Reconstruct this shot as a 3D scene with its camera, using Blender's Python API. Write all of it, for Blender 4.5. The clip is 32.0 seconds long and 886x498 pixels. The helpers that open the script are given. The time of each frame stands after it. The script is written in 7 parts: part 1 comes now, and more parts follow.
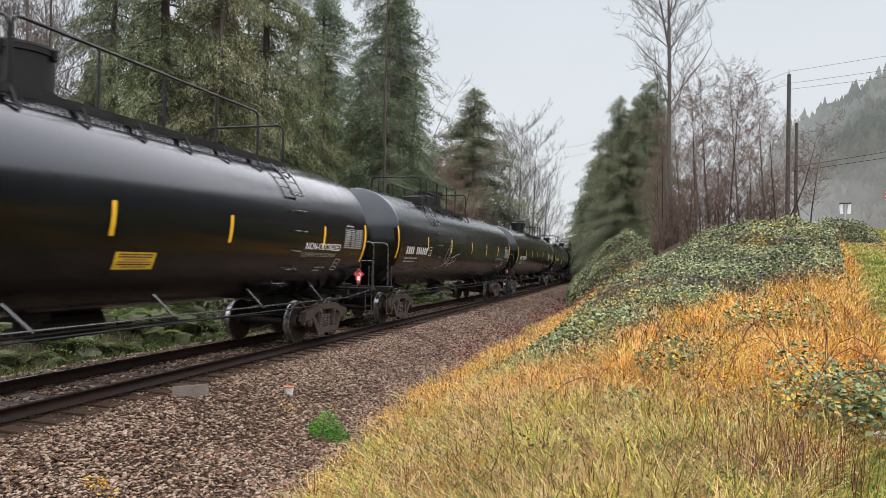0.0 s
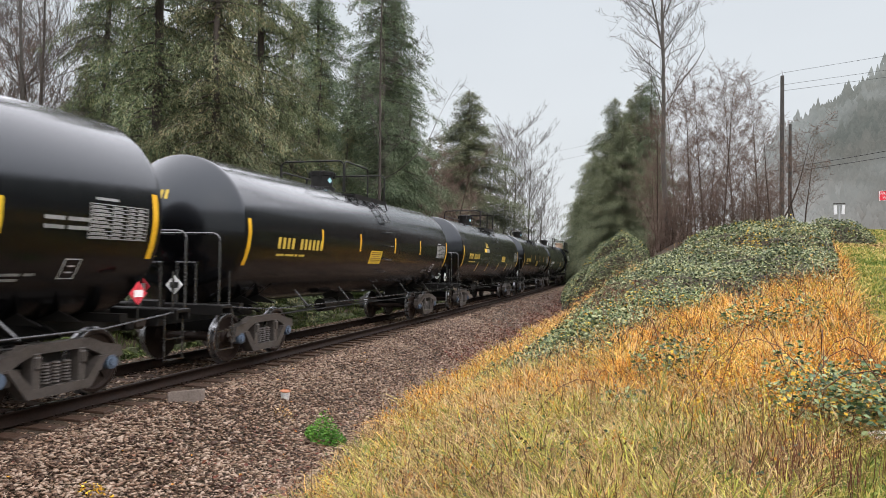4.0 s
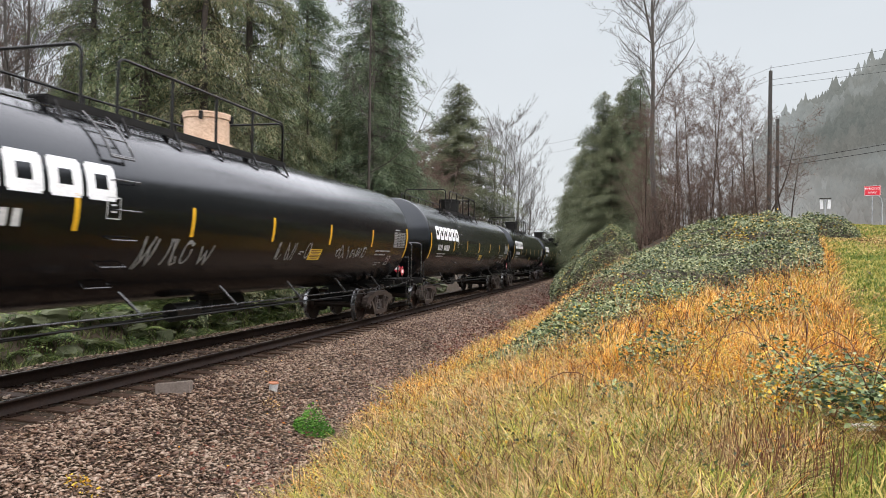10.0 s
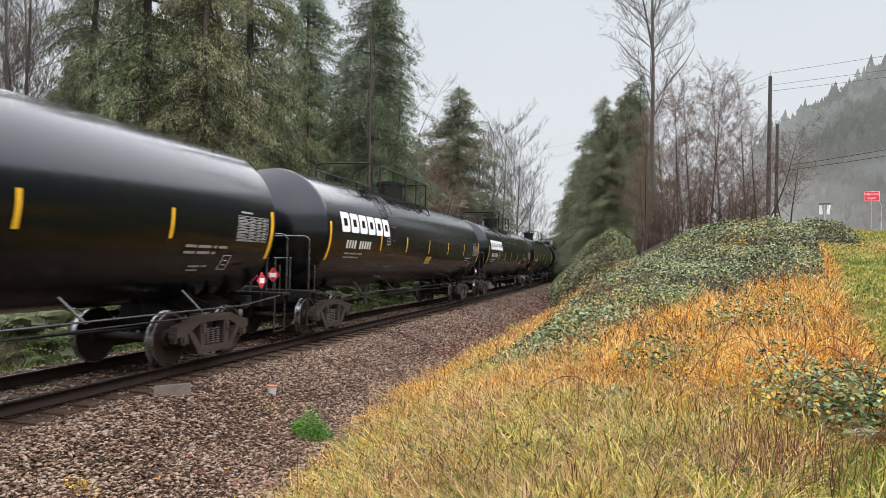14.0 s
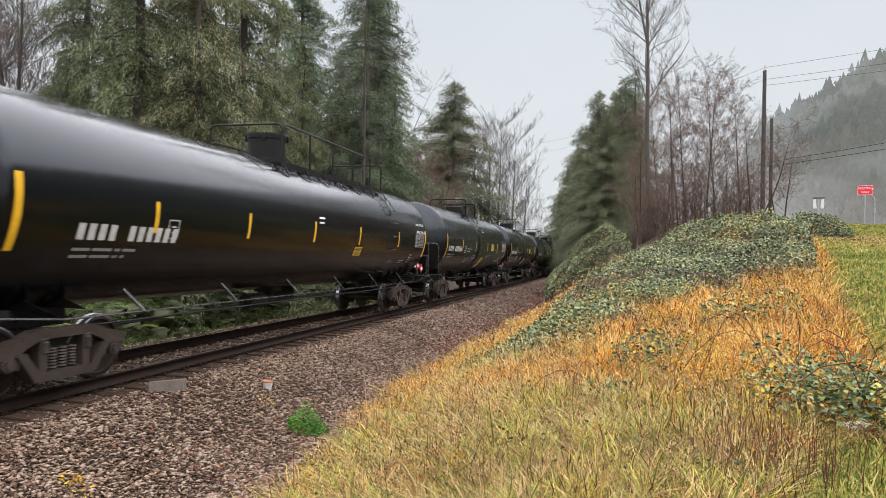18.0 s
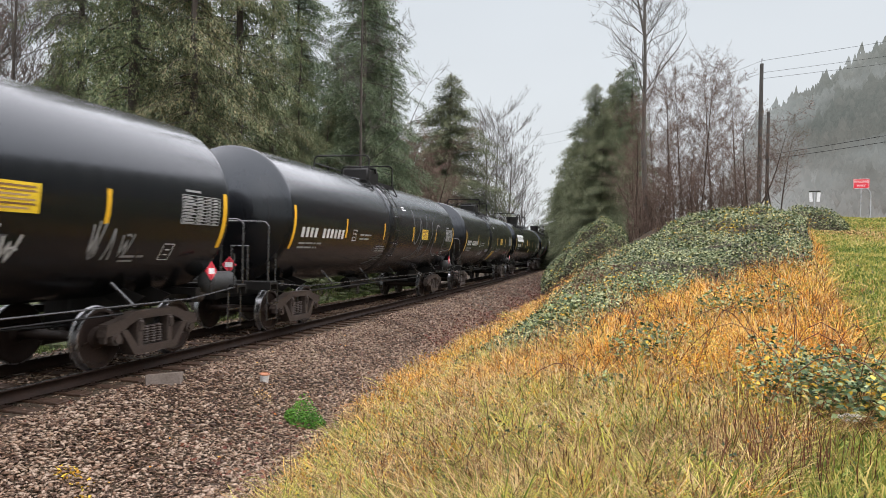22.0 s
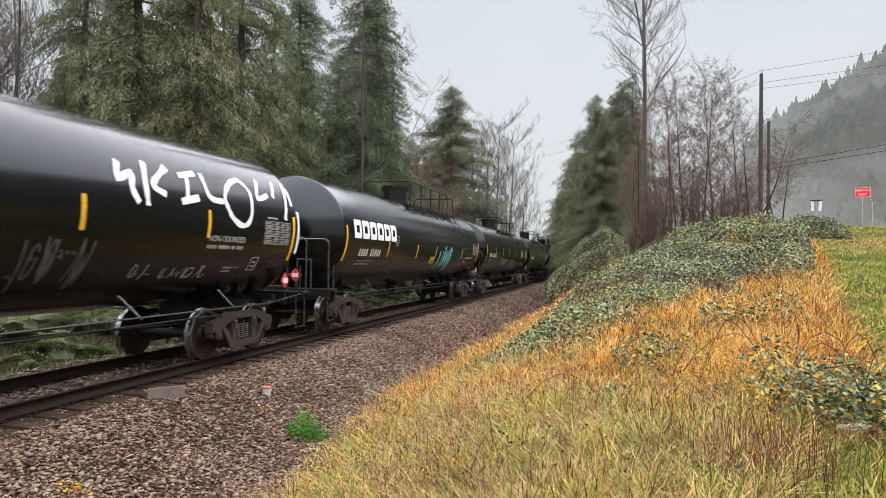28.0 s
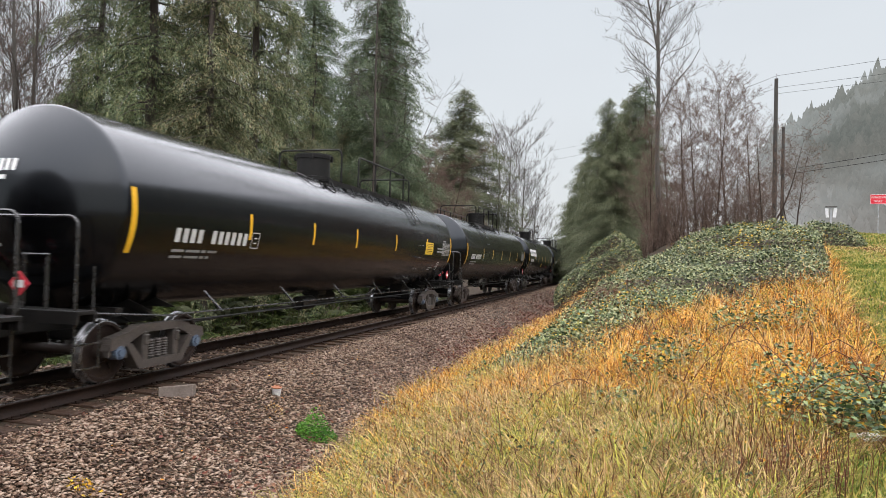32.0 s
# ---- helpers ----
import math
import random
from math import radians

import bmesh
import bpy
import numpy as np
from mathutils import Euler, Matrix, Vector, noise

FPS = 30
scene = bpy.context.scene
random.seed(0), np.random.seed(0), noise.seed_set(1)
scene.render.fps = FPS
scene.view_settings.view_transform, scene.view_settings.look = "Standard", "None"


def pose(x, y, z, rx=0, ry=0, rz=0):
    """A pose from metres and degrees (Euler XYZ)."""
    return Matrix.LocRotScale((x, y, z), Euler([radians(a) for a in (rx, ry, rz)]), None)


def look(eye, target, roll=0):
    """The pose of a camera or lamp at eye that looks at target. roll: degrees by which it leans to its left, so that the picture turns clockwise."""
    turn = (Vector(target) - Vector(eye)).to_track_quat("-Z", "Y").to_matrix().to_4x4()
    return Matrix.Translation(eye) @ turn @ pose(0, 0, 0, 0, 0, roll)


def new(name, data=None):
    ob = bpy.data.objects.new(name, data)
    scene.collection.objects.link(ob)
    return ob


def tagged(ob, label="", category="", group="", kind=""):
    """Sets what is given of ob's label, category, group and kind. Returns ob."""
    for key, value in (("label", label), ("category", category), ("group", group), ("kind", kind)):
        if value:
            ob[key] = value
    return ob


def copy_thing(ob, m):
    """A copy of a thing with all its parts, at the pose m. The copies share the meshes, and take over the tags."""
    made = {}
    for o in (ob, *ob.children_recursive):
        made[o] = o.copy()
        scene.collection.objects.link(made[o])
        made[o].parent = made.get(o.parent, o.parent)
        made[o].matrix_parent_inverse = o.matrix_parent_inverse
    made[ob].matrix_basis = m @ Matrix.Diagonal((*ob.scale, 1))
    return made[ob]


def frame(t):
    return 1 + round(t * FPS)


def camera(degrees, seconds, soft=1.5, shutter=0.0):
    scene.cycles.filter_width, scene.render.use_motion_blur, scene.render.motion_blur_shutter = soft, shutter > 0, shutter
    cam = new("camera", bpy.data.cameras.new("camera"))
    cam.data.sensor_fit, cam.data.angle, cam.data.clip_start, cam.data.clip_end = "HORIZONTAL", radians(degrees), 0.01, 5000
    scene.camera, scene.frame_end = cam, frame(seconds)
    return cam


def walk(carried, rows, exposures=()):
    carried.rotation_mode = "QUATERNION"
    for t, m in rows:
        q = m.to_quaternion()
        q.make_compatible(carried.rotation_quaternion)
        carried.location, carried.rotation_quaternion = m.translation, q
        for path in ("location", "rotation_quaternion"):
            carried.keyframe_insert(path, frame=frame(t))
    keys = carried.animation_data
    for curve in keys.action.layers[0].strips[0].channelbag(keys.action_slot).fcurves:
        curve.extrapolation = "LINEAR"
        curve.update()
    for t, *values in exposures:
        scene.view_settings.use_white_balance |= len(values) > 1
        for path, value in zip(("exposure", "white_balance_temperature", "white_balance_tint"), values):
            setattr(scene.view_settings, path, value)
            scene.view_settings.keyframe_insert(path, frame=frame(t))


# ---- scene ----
cam = camera(66.3, 32.0, soft=0.4, shutter=0.15)
EYE = (0.0, 0.0, 1.89)
# seconds and the turn of the hand-held camera, in degrees
PATH = [
    (0.0, 91.040, -1.250, 16.122),
    (0.5, 91.025, -1.235, 16.067),
    (1.0, 90.989, -1.208, 16.053),
    (1.5, 90.925, -1.196, 16.055),
    (2.0, 90.925, -1.187, 16.066),
    (2.5, 90.987, -1.118, 16.054),
    (3.0, 91.137, -1.027, 16.014),
    (3.5, 91.296, -0.926, 15.909),
    (5.5, 91.212, -0.934, 15.354),
    (6.0, 91.080, -0.997, 15.265),
    (6.5, 90.956, -1.070, 15.207),
    (7.0, 90.815, -1.094, 15.140),
    (7.5, 90.672, -1.116, 15.059),
    (8.0, 90.556, -1.186, 14.937),
    (8.5, 90.489, -1.200, 14.851),
    (9.0, 90.495, -1.197, 14.808),
    (9.5, 90.566, -1.184, 14.814),
    (10.0, 90.682, -1.121, 14.855),
    (10.5, 90.863, -1.035, 14.930),
    (11.0, 91.048, -1.016, 14.944),
    (11.5, 91.175, -1.031, 14.960),
    (12.0, 91.220, -1.069, 14.957),
    (12.5, 91.189, -1.130, 14.956),
    (13.0, 91.086, -1.238, 14.923),
    (13.5, 91.012, -1.338, 14.872),
    (14.0, 90.980, -1.399, 14.801),
    (14.5, 91.031, -1.367, 14.722),
    (16.5, 90.901, -1.362, 14.572),
    (17.0, 90.764, -1.319, 14.555),
    (17.5, 90.643, -1.254, 14.490),
    (18.0, 90.555, -1.249, 14.408),
    (18.5, 90.493, -1.213, 14.327),
    (19.0, 90.420, -1.231, 14.255),
    (19.5, 90.347, -1.220, 14.196),
    (20.0, 90.244, -1.238, 14.165),
    (20.5, 90.144, -1.232, 14.159),
    (21.0, 90.078, -1.235, 14.169),
    (21.5, 90.039, -1.251, 14.152),
    (22.0, 89.985, -1.263, 14.137),
    (22.5, 89.916, -1.260, 14.110),
    (23.0, 89.815, -1.311, 14.061),
    (23.5, 89.683, -1.373, 13.968),
    (24.0, 89.581, -1.344, 13.843),
    (24.5, 89.552, -1.236, 13.679),
    (25.0, 89.602, -1.160, 13.509),
    (25.5, 89.745, -1.105, 13.425),
    (27.5, 90.758, -0.960, 13.990),
    (28.0, 90.950, -0.894, 14.291),
    (28.5, 90.991, -0.895, 14.563),
    (29.0, 90.998, -0.919, 14.855),
    (29.5, 91.015, -0.944, 15.132),
    (30.0, 91.094, -1.020, 15.380),
    (30.5, 91.179, -1.147, 15.549),
    (31.0, 91.239, -1.246, 15.609),
    (31.5, 91.213, -1.430, 15.481),
    (32.0, 91.152, -1.550, 15.199),
]
walk(cam, [(t, pose(*EYE, rx, ry, rz)) for t, rx, ry, rz in PATH])

# ---- light: a wet overcast day ----
world = bpy.data.worlds.new("overcast_sky")
scene.world = world
world.use_nodes = True
wn = world.node_tree
wn.nodes.clear()
w_out = wn.nodes.new("ShaderNodeOutputWorld")
w_bg = wn.nodes.new("ShaderNodeBackground")
w_mix = wn.nodes.new("ShaderNodeMix")
w_mix.data_type = "RGBA"
w_sky = wn.nodes.new("ShaderNodeTexSky")
w_sky.sky_type, w_sky.sun_disc = "NISHITA", False
w_sky.sun_elevation, w_sky.sun_rotation = radians(38), radians(150)
w_sky.air_density, w_sky.dust_density, w_sky.ozone_density = 1.0, 6.0, 1.0
# cloud cover: an even grey-white deck, a little brighter low down
w_co = wn.nodes.new("ShaderNodeTexCoord")
w_sep = wn.nodes.new("ShaderNodeSeparateXYZ")
w_ramp = wn.nodes.new("ShaderNodeValToRGB")
# thicker cloud towards the horizon, three to four times brighter overhead
w_ramp.color_ramp.elements[0].position, w_ramp.color_ramp.elements[0].color = 0.0, (8.4, 8.7, 8.9, 1)
w_ramp.color_ramp.elements[1].position, w_ramp.color_ramp.elements[1].color = 1.0, (54.5, 53.8, 57.5, 1)
el = w_ramp.color_ramp.elements.new(0.41)
el.color = (35.0, 35.0, 37.5, 1)
el = w_ramp.color_ramp.elements.new(0.372)
el.color = (7.9, 8.4, 8.9, 1)
el = w_ramp.color_ramp.elements.new(0.56)
el.color = (41.0, 41.0, 44.0, 1)
w_map = wn.nodes.new("ShaderNodeMapping")
w_map.inputs["Scale"].default_value = (1.4, 1.4, 4.0)
w_noise = wn.nodes.new("ShaderNodeTexNoise")
w_noise.inputs["Scale"].default_value, w_noise.inputs["Detail"].default_value = 1.6, 3
w_mul = wn.nodes.new("ShaderNodeMix")
w_mul.data_type, w_mul.blend_type = "RGBA", "MULTIPLY"
w_mul.inputs["Factor"].default_value = 0.12
wn.links.new(w_co.outputs["Generated"], w_sep.inputs[0])
wn.links.new(w_sep.outputs["Z"], w_ramp.inputs[0])
wn.links.new(w_co.outputs["Generated"], w_map.inputs[0])
wn.links.new(w_map.outputs[0], w_noise.inputs["Vector"])
wn.links.new(w_ramp.outputs[0], w_mul.inputs[6])
wn.links.new(w_noise.outputs["Fac"], w_mul.inputs[7])
w_mix.inputs["Factor"].default_value = 0.9
wn.links.new(w_sky.outputs[0], w_mix.inputs[6])
wn.links.new(w_mul.outputs[2], w_mix.inputs[7])
wn.links.new(w_mix.outputs[2], w_bg.inputs["Color"])
w_bg.inputs["Strength"].default_value = 0.105
wn.links.new(w_bg.outputs[0], w_out.inputs[0])

sun = new("sun", bpy.data.lights.new("sun", "SUN"))
sun.data.energy, sun.data.angle, sun.data.color = 0.6, radians(125), (1.0, 0.97, 0.93)
sun.matrix_world = look((30, -30, 45), (0, 0, 0))
scene.view_settings.exposure = 0.0

# ---- materials ----
def nodes_of(name):
    m = bpy.data.materials.new(name)
    m.use_nodes = True
    nt = m.node_tree
    return m, nt, nt.nodes["Principled BSDF"]


def ramp_node(nt, fac, stops):
    r = nt.nodes.new("ShaderNodeValToRGB")
    el = r.color_ramp.elements
    while len(el) < len(stops):
        el.new(0.5)
    for e, (p, c) in zip(el, stops):
        e.position, e.color = p, (*c, 1)
    nt.links.new(fac, r.inputs[0])
    return r.outputs[0]


def noise_node(nt, scale, detail=4, rough=0.55, stretch=None, space="Object"):
    co = nt.nodes.new("ShaderNodeTexCoord")
    n = nt.nodes.new("ShaderNodeTexNoise")
    n.inputs["Scale"].default_value, n.inputs["Detail"].default_value, n.inputs["Roughness"].default_value = scale, detail, rough
    src = co.outputs[space]
    if stretch:
        mp = nt.nodes.new("ShaderNodeMapping")
        mp.inputs["Scale"].default_value = stretch
        nt.links.new(src, mp.inputs[0])
        src = mp.outputs[0]
    nt.links.new(src, n.inputs["Vector"])
    return n.outputs["Fac"]


def mixed(nt, fac, a, b, mode="MIX"):
    m = nt.nodes.new("ShaderNodeMix")
    m.data_type, m.blend_type = "RGBA", mode
    for sock, val in ((m.inputs["Factor"], fac), (m.inputs[6], a), (m.inputs[7], b)):
        if isinstance(val, (int, float)):
            sock.default_value = val
        elif isinstance(val, tuple):
            sock.default_value = (*val, 1)
        else:
            nt.links.new(val, sock)
    return m.outputs[2]


def bump(nt, bsdf, height, strength=0.3, distance=0.01):
    b = nt.nodes.new("ShaderNodeBump")
    b.inputs["Strength"].default_value, b.inputs["Distance"].default_value = strength, distance
    nt.links.new(height, b.inputs["Height"])
    nt.links.new(b.outputs[0], bsdf.inputs["Normal"])


def surface(name, dark, light, scale, rough=0.7, metal=0.0, grain=0.3, depth=0.01, fine=6.0, stretch=None, rough_spread=0.12, sheen=0.18):
    """A worn surface: broad stains over fine grain, with bump."""
    m, nt, b = nodes_of(name)
    broad = noise_node(nt, scale, 5, 0.6, stretch)
    small = noise_node(nt, scale * fine, 6, 0.65, stretch)
    col = ramp_node(nt, broad, [(0.3, dark), (0.7, light)])
    col = mixed(nt, 0.45, col, ramp_node(nt, small, [(0.25, tuple(c * 0.45 for c in dark)), (0.75, tuple(min(1, c * 1.35) for c in light))]))
    nt.links.new(col, b.inputs["Base Color"])
    rr = ramp_node(nt, broad, [(0.3, (rough - rough_spread,) * 3), (0.7, (min(1, rough + rough_spread),) * 3)])
    nt.links.new(rr, b.inputs["Roughness"])
    b.inputs["Metallic"].default_value = metal
    b.inputs["Specular IOR Level"].default_value = sheen
    bump(nt, b, small, grain, depth)
    return m


def leafy(name, tones, patch=0.6, rough=0.5, through_light=0.25, sheen=0.12, spread=0.7):
    """Foliage: each blade or leaf takes its own tone, in patches."""
    m, nt, b = nodes_of(name)
    geo = nt.nodes.new("ShaderNodeNewGeometry")
    co = nt.nodes.new("ShaderNodeTexCoord")
    n = nt.nodes.new("ShaderNodeTexNoise")
    n.inputs["Scale"].default_value, n.inputs["Detail"].default_value = patch, 3
    nt.links.new(co.outputs["Object"], n.inputs["Vector"])
    add = nt.nodes.new("ShaderNodeMath")
    add.operation = "MULTIPLY_ADD"
    add.inputs[1].default_value, add.inputs[2].default_value = spread, -0.5 * spread
    nt.links.new(geo.outputs["Random Per Island"], add.inputs[0])
    s = nt.nodes.new("ShaderNodeMath")
    s.operation = "ADD"
    nt.links.new(add.outputs[0], s.inputs[0])
    nt.links.new(n.outputs["Fac"], s.inputs[1])
    k = len(tones) - 1
    col = ramp_node(nt, s.outputs[0], [(0.22 + 0.56 * i / k, c) for i, c in enumerate(tones)])
    nt.links.new(col, b.inputs["Base Color"])
    b.inputs["Roughness"].default_value = rough
    b.inputs["Specular IOR Level"].default_value = sheen
    if through_light:
        tr = nt.nodes.new("ShaderNodeBsdfTranslucent")
        nt.links.new(col, tr.inputs["Color"])
        mx = nt.nodes.new("ShaderNodeMixShader")
        mx.inputs[0].default_value = through_light
        nt.links.new(b.outputs[0], mx.inputs[1])
        nt.links.new(tr.outputs[0], mx.inputs[2])
        nt.links.new(mx.outputs[0], nt.nodes["Material Output"].inputs[0])
    return m


def tank_paint(name, tone, rough):
    """Black enamel on a tank: gloss under a thin film of rain, streaks down the sides, road dust."""
    m, nt, b = nodes_of(name)
    streak = noise_node(nt, 1.0, 5, 0.6, (0.6, 5.0, 0.35))
    broad = noise_node(nt, 0.7, 4)
    fine = noise_node(nt, 60.0, 3)
    grime = noise_node(nt, 2.2, 6, 0.65, (1.0, 1.6, 0.5))
    col = ramp_node(nt, streak, [(0.35, tone), (0.66, tuple(c * 1.3 for c in tone)), (0.88, tuple(c * 2.2 + 0.002 for c in tone))])
    col = mixed(nt, 0.3, col, ramp_node(nt, grime, [(0.5, tone), (0.85, (0.009, 0.0085, 0.008))]))
    nt.links.new(col, b.inputs["Base Color"])
    rr = ramp_node(nt, streak, [(0.35, (rough,) * 3), (0.8, (rough + 0.09,) * 3)])
    nt.links.new(rr, b.inputs["Roughness"])
    cr = ramp_node(nt, grime, [(0.35, (rough + 0.20,) * 3), (0.8, (rough + 0.32,) * 3)])
    nt.links.new(cr, b.inputs["Coat Roughness"])
    b.inputs["Coat Weight"].default_value = 0.09
    b.inputs["Coat IOR"].default_value = 1.5
    mixh = mixed(nt, 0.08, broad, fine)
    bump(nt, b, mixh, 0.06, 0.03)
    b.inputs["Specular IOR Level"].default_value = 0.34
    b.inputs["Specular Tint"].default_value = (0.84, 0.92, 1.0, 1)
    return m


M = {}
M["paint"] = tank_paint("black_tank_enamel", (0.0016, 0.0017, 0.0020), 0.14)
M["paint_old"] = tank_paint("weathered_tank_enamel", (0.0042, 0.0045, 0.0052), 0.16)
M["underframe"] = surface("grimy_black_steel", (0.0052, 0.0052, 0.0052), (0.01248, 0.01144, 0.0104), 3.0, 0.5, 0.0)
M["truck_steel"] = surface("dusty_cast_steel", (0.024, 0.021, 0.019), (0.075, 0.064, 0.056), 4.0, 0.5, sheen=0.3)
M["truck_rust"] = surface("rusty_cast_steel", (0.016, 0.012, 0.010), (0.052, 0.038, 0.031), 4.0, 0.55, sheen=0.3)
M["wheel_steel"] = surface("rolled_wheel_steel", (0.01132, 0.008085, 0.006982), (0.03639, 0.02426, 0.01956), 5.0, 0.5, 0.3)
M["tread"] = surface("polished_wheel_rim", (0.16, 0.16, 0.16), (0.30, 0.30, 0.31), 8.0, 0.28, 0.9)
M["grey_paint"] = surface("dull_grey_paint", (0.025, 0.025, 0.025), (0.05, 0.05, 0.049), 4.0, 0.5)
M["bearing_blue"] = surface("pale_blue_bearing_paint", (0.049, 0.0665, 0.098), (0.098, 0.126, 0.168), 6.0, 0.5)
M["pipe"] = surface("wet_black_pipe", (0.008, 0.008, 0.008), (0.02, 0.02, 0.02), 6.0, 0.25, 0.0, sheen=0.7)
M["yellow"] = surface("yellow_reflective_tape", (0.527, 0.2805, 0.01275), (0.663, 0.3825, 0.0255), 6.0, 0.4)
M["placard_yellow"] = surface("yellow_vinyl", (0.528, 0.336, 0.016), (0.64, 0.44, 0.032), 3.0, 0.4)
M["white"] = surface("white_stencil_paint", (0.60, 0.60, 0.58), (0.80, 0.80, 0.78), 5.0, 0.5)
M["grey_mark"] = surface("faded_white_stencil", (0.13, 0.13, 0.13), (0.27, 0.27, 0.26), 6.0, 0.6)
M["mark"] = surface("white_lettering_paint", (0.32, 0.32, 0.31), (0.52, 0.52, 0.50), 6.0, 0.5)
M["chalk"] = surface("faint_grey_chalk", (0.045, 0.045, 0.045), (0.11, 0.11, 0.108), 4.0, 0.7)
M["yellow_mark"] = surface("yellow_stencil_paint", (0.36, 0.25, 0.04), (0.52, 0.37, 0.06), 5.0, 0.5)
M["red"] = surface("red_placard", (0.45, 0.027, 0.045), (0.594, 0.054, 0.072), 6.0, 0.45)
M["teal"] = surface("teal_spray_paint", (0.05, 0.24, 0.24), (0.16, 0.45, 0.44), 5.0, 0.5)
M["blue"] = surface("blue_spray_paint", (0.012, 0.028, 0.15), (0.03, 0.07, 0.30), 5.0, 0.5)
M["red_spray"] = surface("dark_red_spray_paint", (0.16, 0.014, 0.018), (0.30, 0.035, 0.045), 3.0, 0.55)
M["pale_blue"] = surface("pale_blue_vinyl", (0.30, 0.58, 0.66), (0.42, 0.70, 0.78), 4.0, 0.4)
M["tan_spray"] = surface("tan_spray_paint", (0.22, 0.17, 0.13), (0.38, 0.31, 0.25), 3.0, 0.55)
M["orange_dome"] = surface("weathered_cream_paint", (0.45, 0.28, 0.18), (0.70, 0.52, 0.38), 4.0, 0.6)
M["rail"] = surface("wet_rusty_rail", (0.00672, 0.00432, 0.00336), (0.02016, 0.012, 0.00864), 5.0, 0.6, 0.0, sheen=0.08)
M["railhead"] = surface("worn_rail_head", (0.05, 0.045, 0.042), (0.11, 0.10, 0.095), 6.0, 0.3, 0.8)
M["tie"] = surface("creosoted_timber", (0.0196, 0.0117, 0.00784), (0.0595, 0.03388, 0.02128), 3.0, 0.6, stretch=(0.7, 6, 6))
M["concrete"] = surface("weathered_concrete", (0.085, 0.068, 0.056), (0.16, 0.13, 0.11), 5.0, 0.8, sheen=0.2)
M["moss_rock"] = surface("mossy_stone", (0.030, 0.040, 0.014), (0.085, 0.090, 0.050), 2.6, 0.8, grain=0.6, depth=0.03)
M["wood_pole"] = surface("weathered_pole_timber", (0.03135, 0.02835, 0.02508), (0.0741, 0.0693, 0.0627), 2.0, 0.8, stretch=(5, 5, 0.5))
M["bark"] = surface("fissured_bark", (0.030, 0.024, 0.020), (0.085, 0.070, 0.060), 3.0, 0.85, grain=0.6, stretch=(4, 4, 0.8))
M["stem_red"] = surface("dark_alder_stems", (0.0216, 0.01587, 0.01197), (0.0612, 0.04278, 0.0315), 2.0, 0.8)
M["bark_pale"] = surface("pale_alder_bark", (0.05625, 0.051, 0.045), (0.1425, 0.1312, 0.1162), 2.0, 0.8, stretch=(3, 3, 0.8))
M["twig"] = surface("bare_twigs", (0.058, 0.050, 0.044), (0.125, 0.110, 0.097), 1.0, 0.8)
M["twig_red"] = surface("reddish_twigs", (0.085, 0.056, 0.043), (0.165, 0.115, 0.088), 1.0, 0.8)
M["cedar"] = leafy("cedar_sprays", [(0.050, 0.075, 0.038), (0.104, 0.138, 0.068), (0.168, 0.198, 0.096), (0.225, 0.225, 0.115)], 0.5, 0.55, 0.25, spread=0.9)
M["cedar_brown"] = leafy("browning_cedar_sprays", [(0.050, 0.068, 0.036), (0.104, 0.128, 0.066), (0.172, 0.184, 0.095), (0.25, 0.218, 0.118)], 0.5, 0.55, 0.25, spread=0.9)
M["fir_far"] = leafy("misty_fir_needles", [(0.080, 0.096, 0.056), (0.135, 0.152, 0.088), (0.205, 0.21, 0.122)], 0.35, 0.7, 0.3)
M["fir"] = leafy("fir_needles", [(0.060, 0.090, 0.052), (0.125, 0.165, 0.095), (0.205, 0.240, 0.135)], 0.45, 0.6, 0.25, spread=0.85)
M["grass_straw"] = leafy("straw_grass", [(0.080, 0.040, 0.016), (0.290, 0.155, 0.054), (0.455, 0.278, 0.108), (0.570, 0.418, 0.212)], 0.8, spread=0.95)
M["grass_orange"] = leafy("orange_autumn_grass", [(0.1964, 0.06143, 0.008009), (0.5176, 0.1886, 0.01868), (0.7141, 0.316, 0.03669), (0.7676, 0.4915, 0.1335)], 0.9, spread=0.95)
M["grass_yellow"] = leafy("yellow_green_grass", [(0.080, 0.114, 0.018), (0.232, 0.256, 0.036), (0.412, 0.395, 0.066), (0.530, 0.465, 0.115)], 1.0, spread=0.9)
M["grass_green"] = leafy("green_lawn_grass", [(0.075, 0.115, 0.020), (0.150, 0.190, 0.034), (0.275, 0.270, 0.060), (0.400, 0.315, 0.100)], 0.7)
M["bramble"] = leafy("bramble_leaves", [(0.022, 0.035, 0.014), (0.058, 0.085, 0.035), (0.122, 0.156, 0.064), (0.27, 0.28, 0.140)], 0.8, 0.45, 0.15, 0.20, 0.95)
M["bramble_near"] = leafy("fresh_bramble_leaves", [(0.024, 0.044, 0.016), (0.060, 0.100, 0.036), (0.115, 0.165, 0.062), (0.23, 0.27, 0.12)], 1.2, 0.42, 0.2, 0.22, 0.95)
M["leaf_yellow"] = leafy("yellow_leaves", [(0.384, 0.192, 0.0192), (0.4992, 0.3264, 0.0288), (0.5376, 0.4224, 0.0768)], 1.0)
M["leaf_orange"] = leafy("orange_autumn_leaves", [(0.299, 0.09775, 0.01725), (0.529, 0.2185, 0.02875), (0.598, 0.345, 0.046)], 1.0)
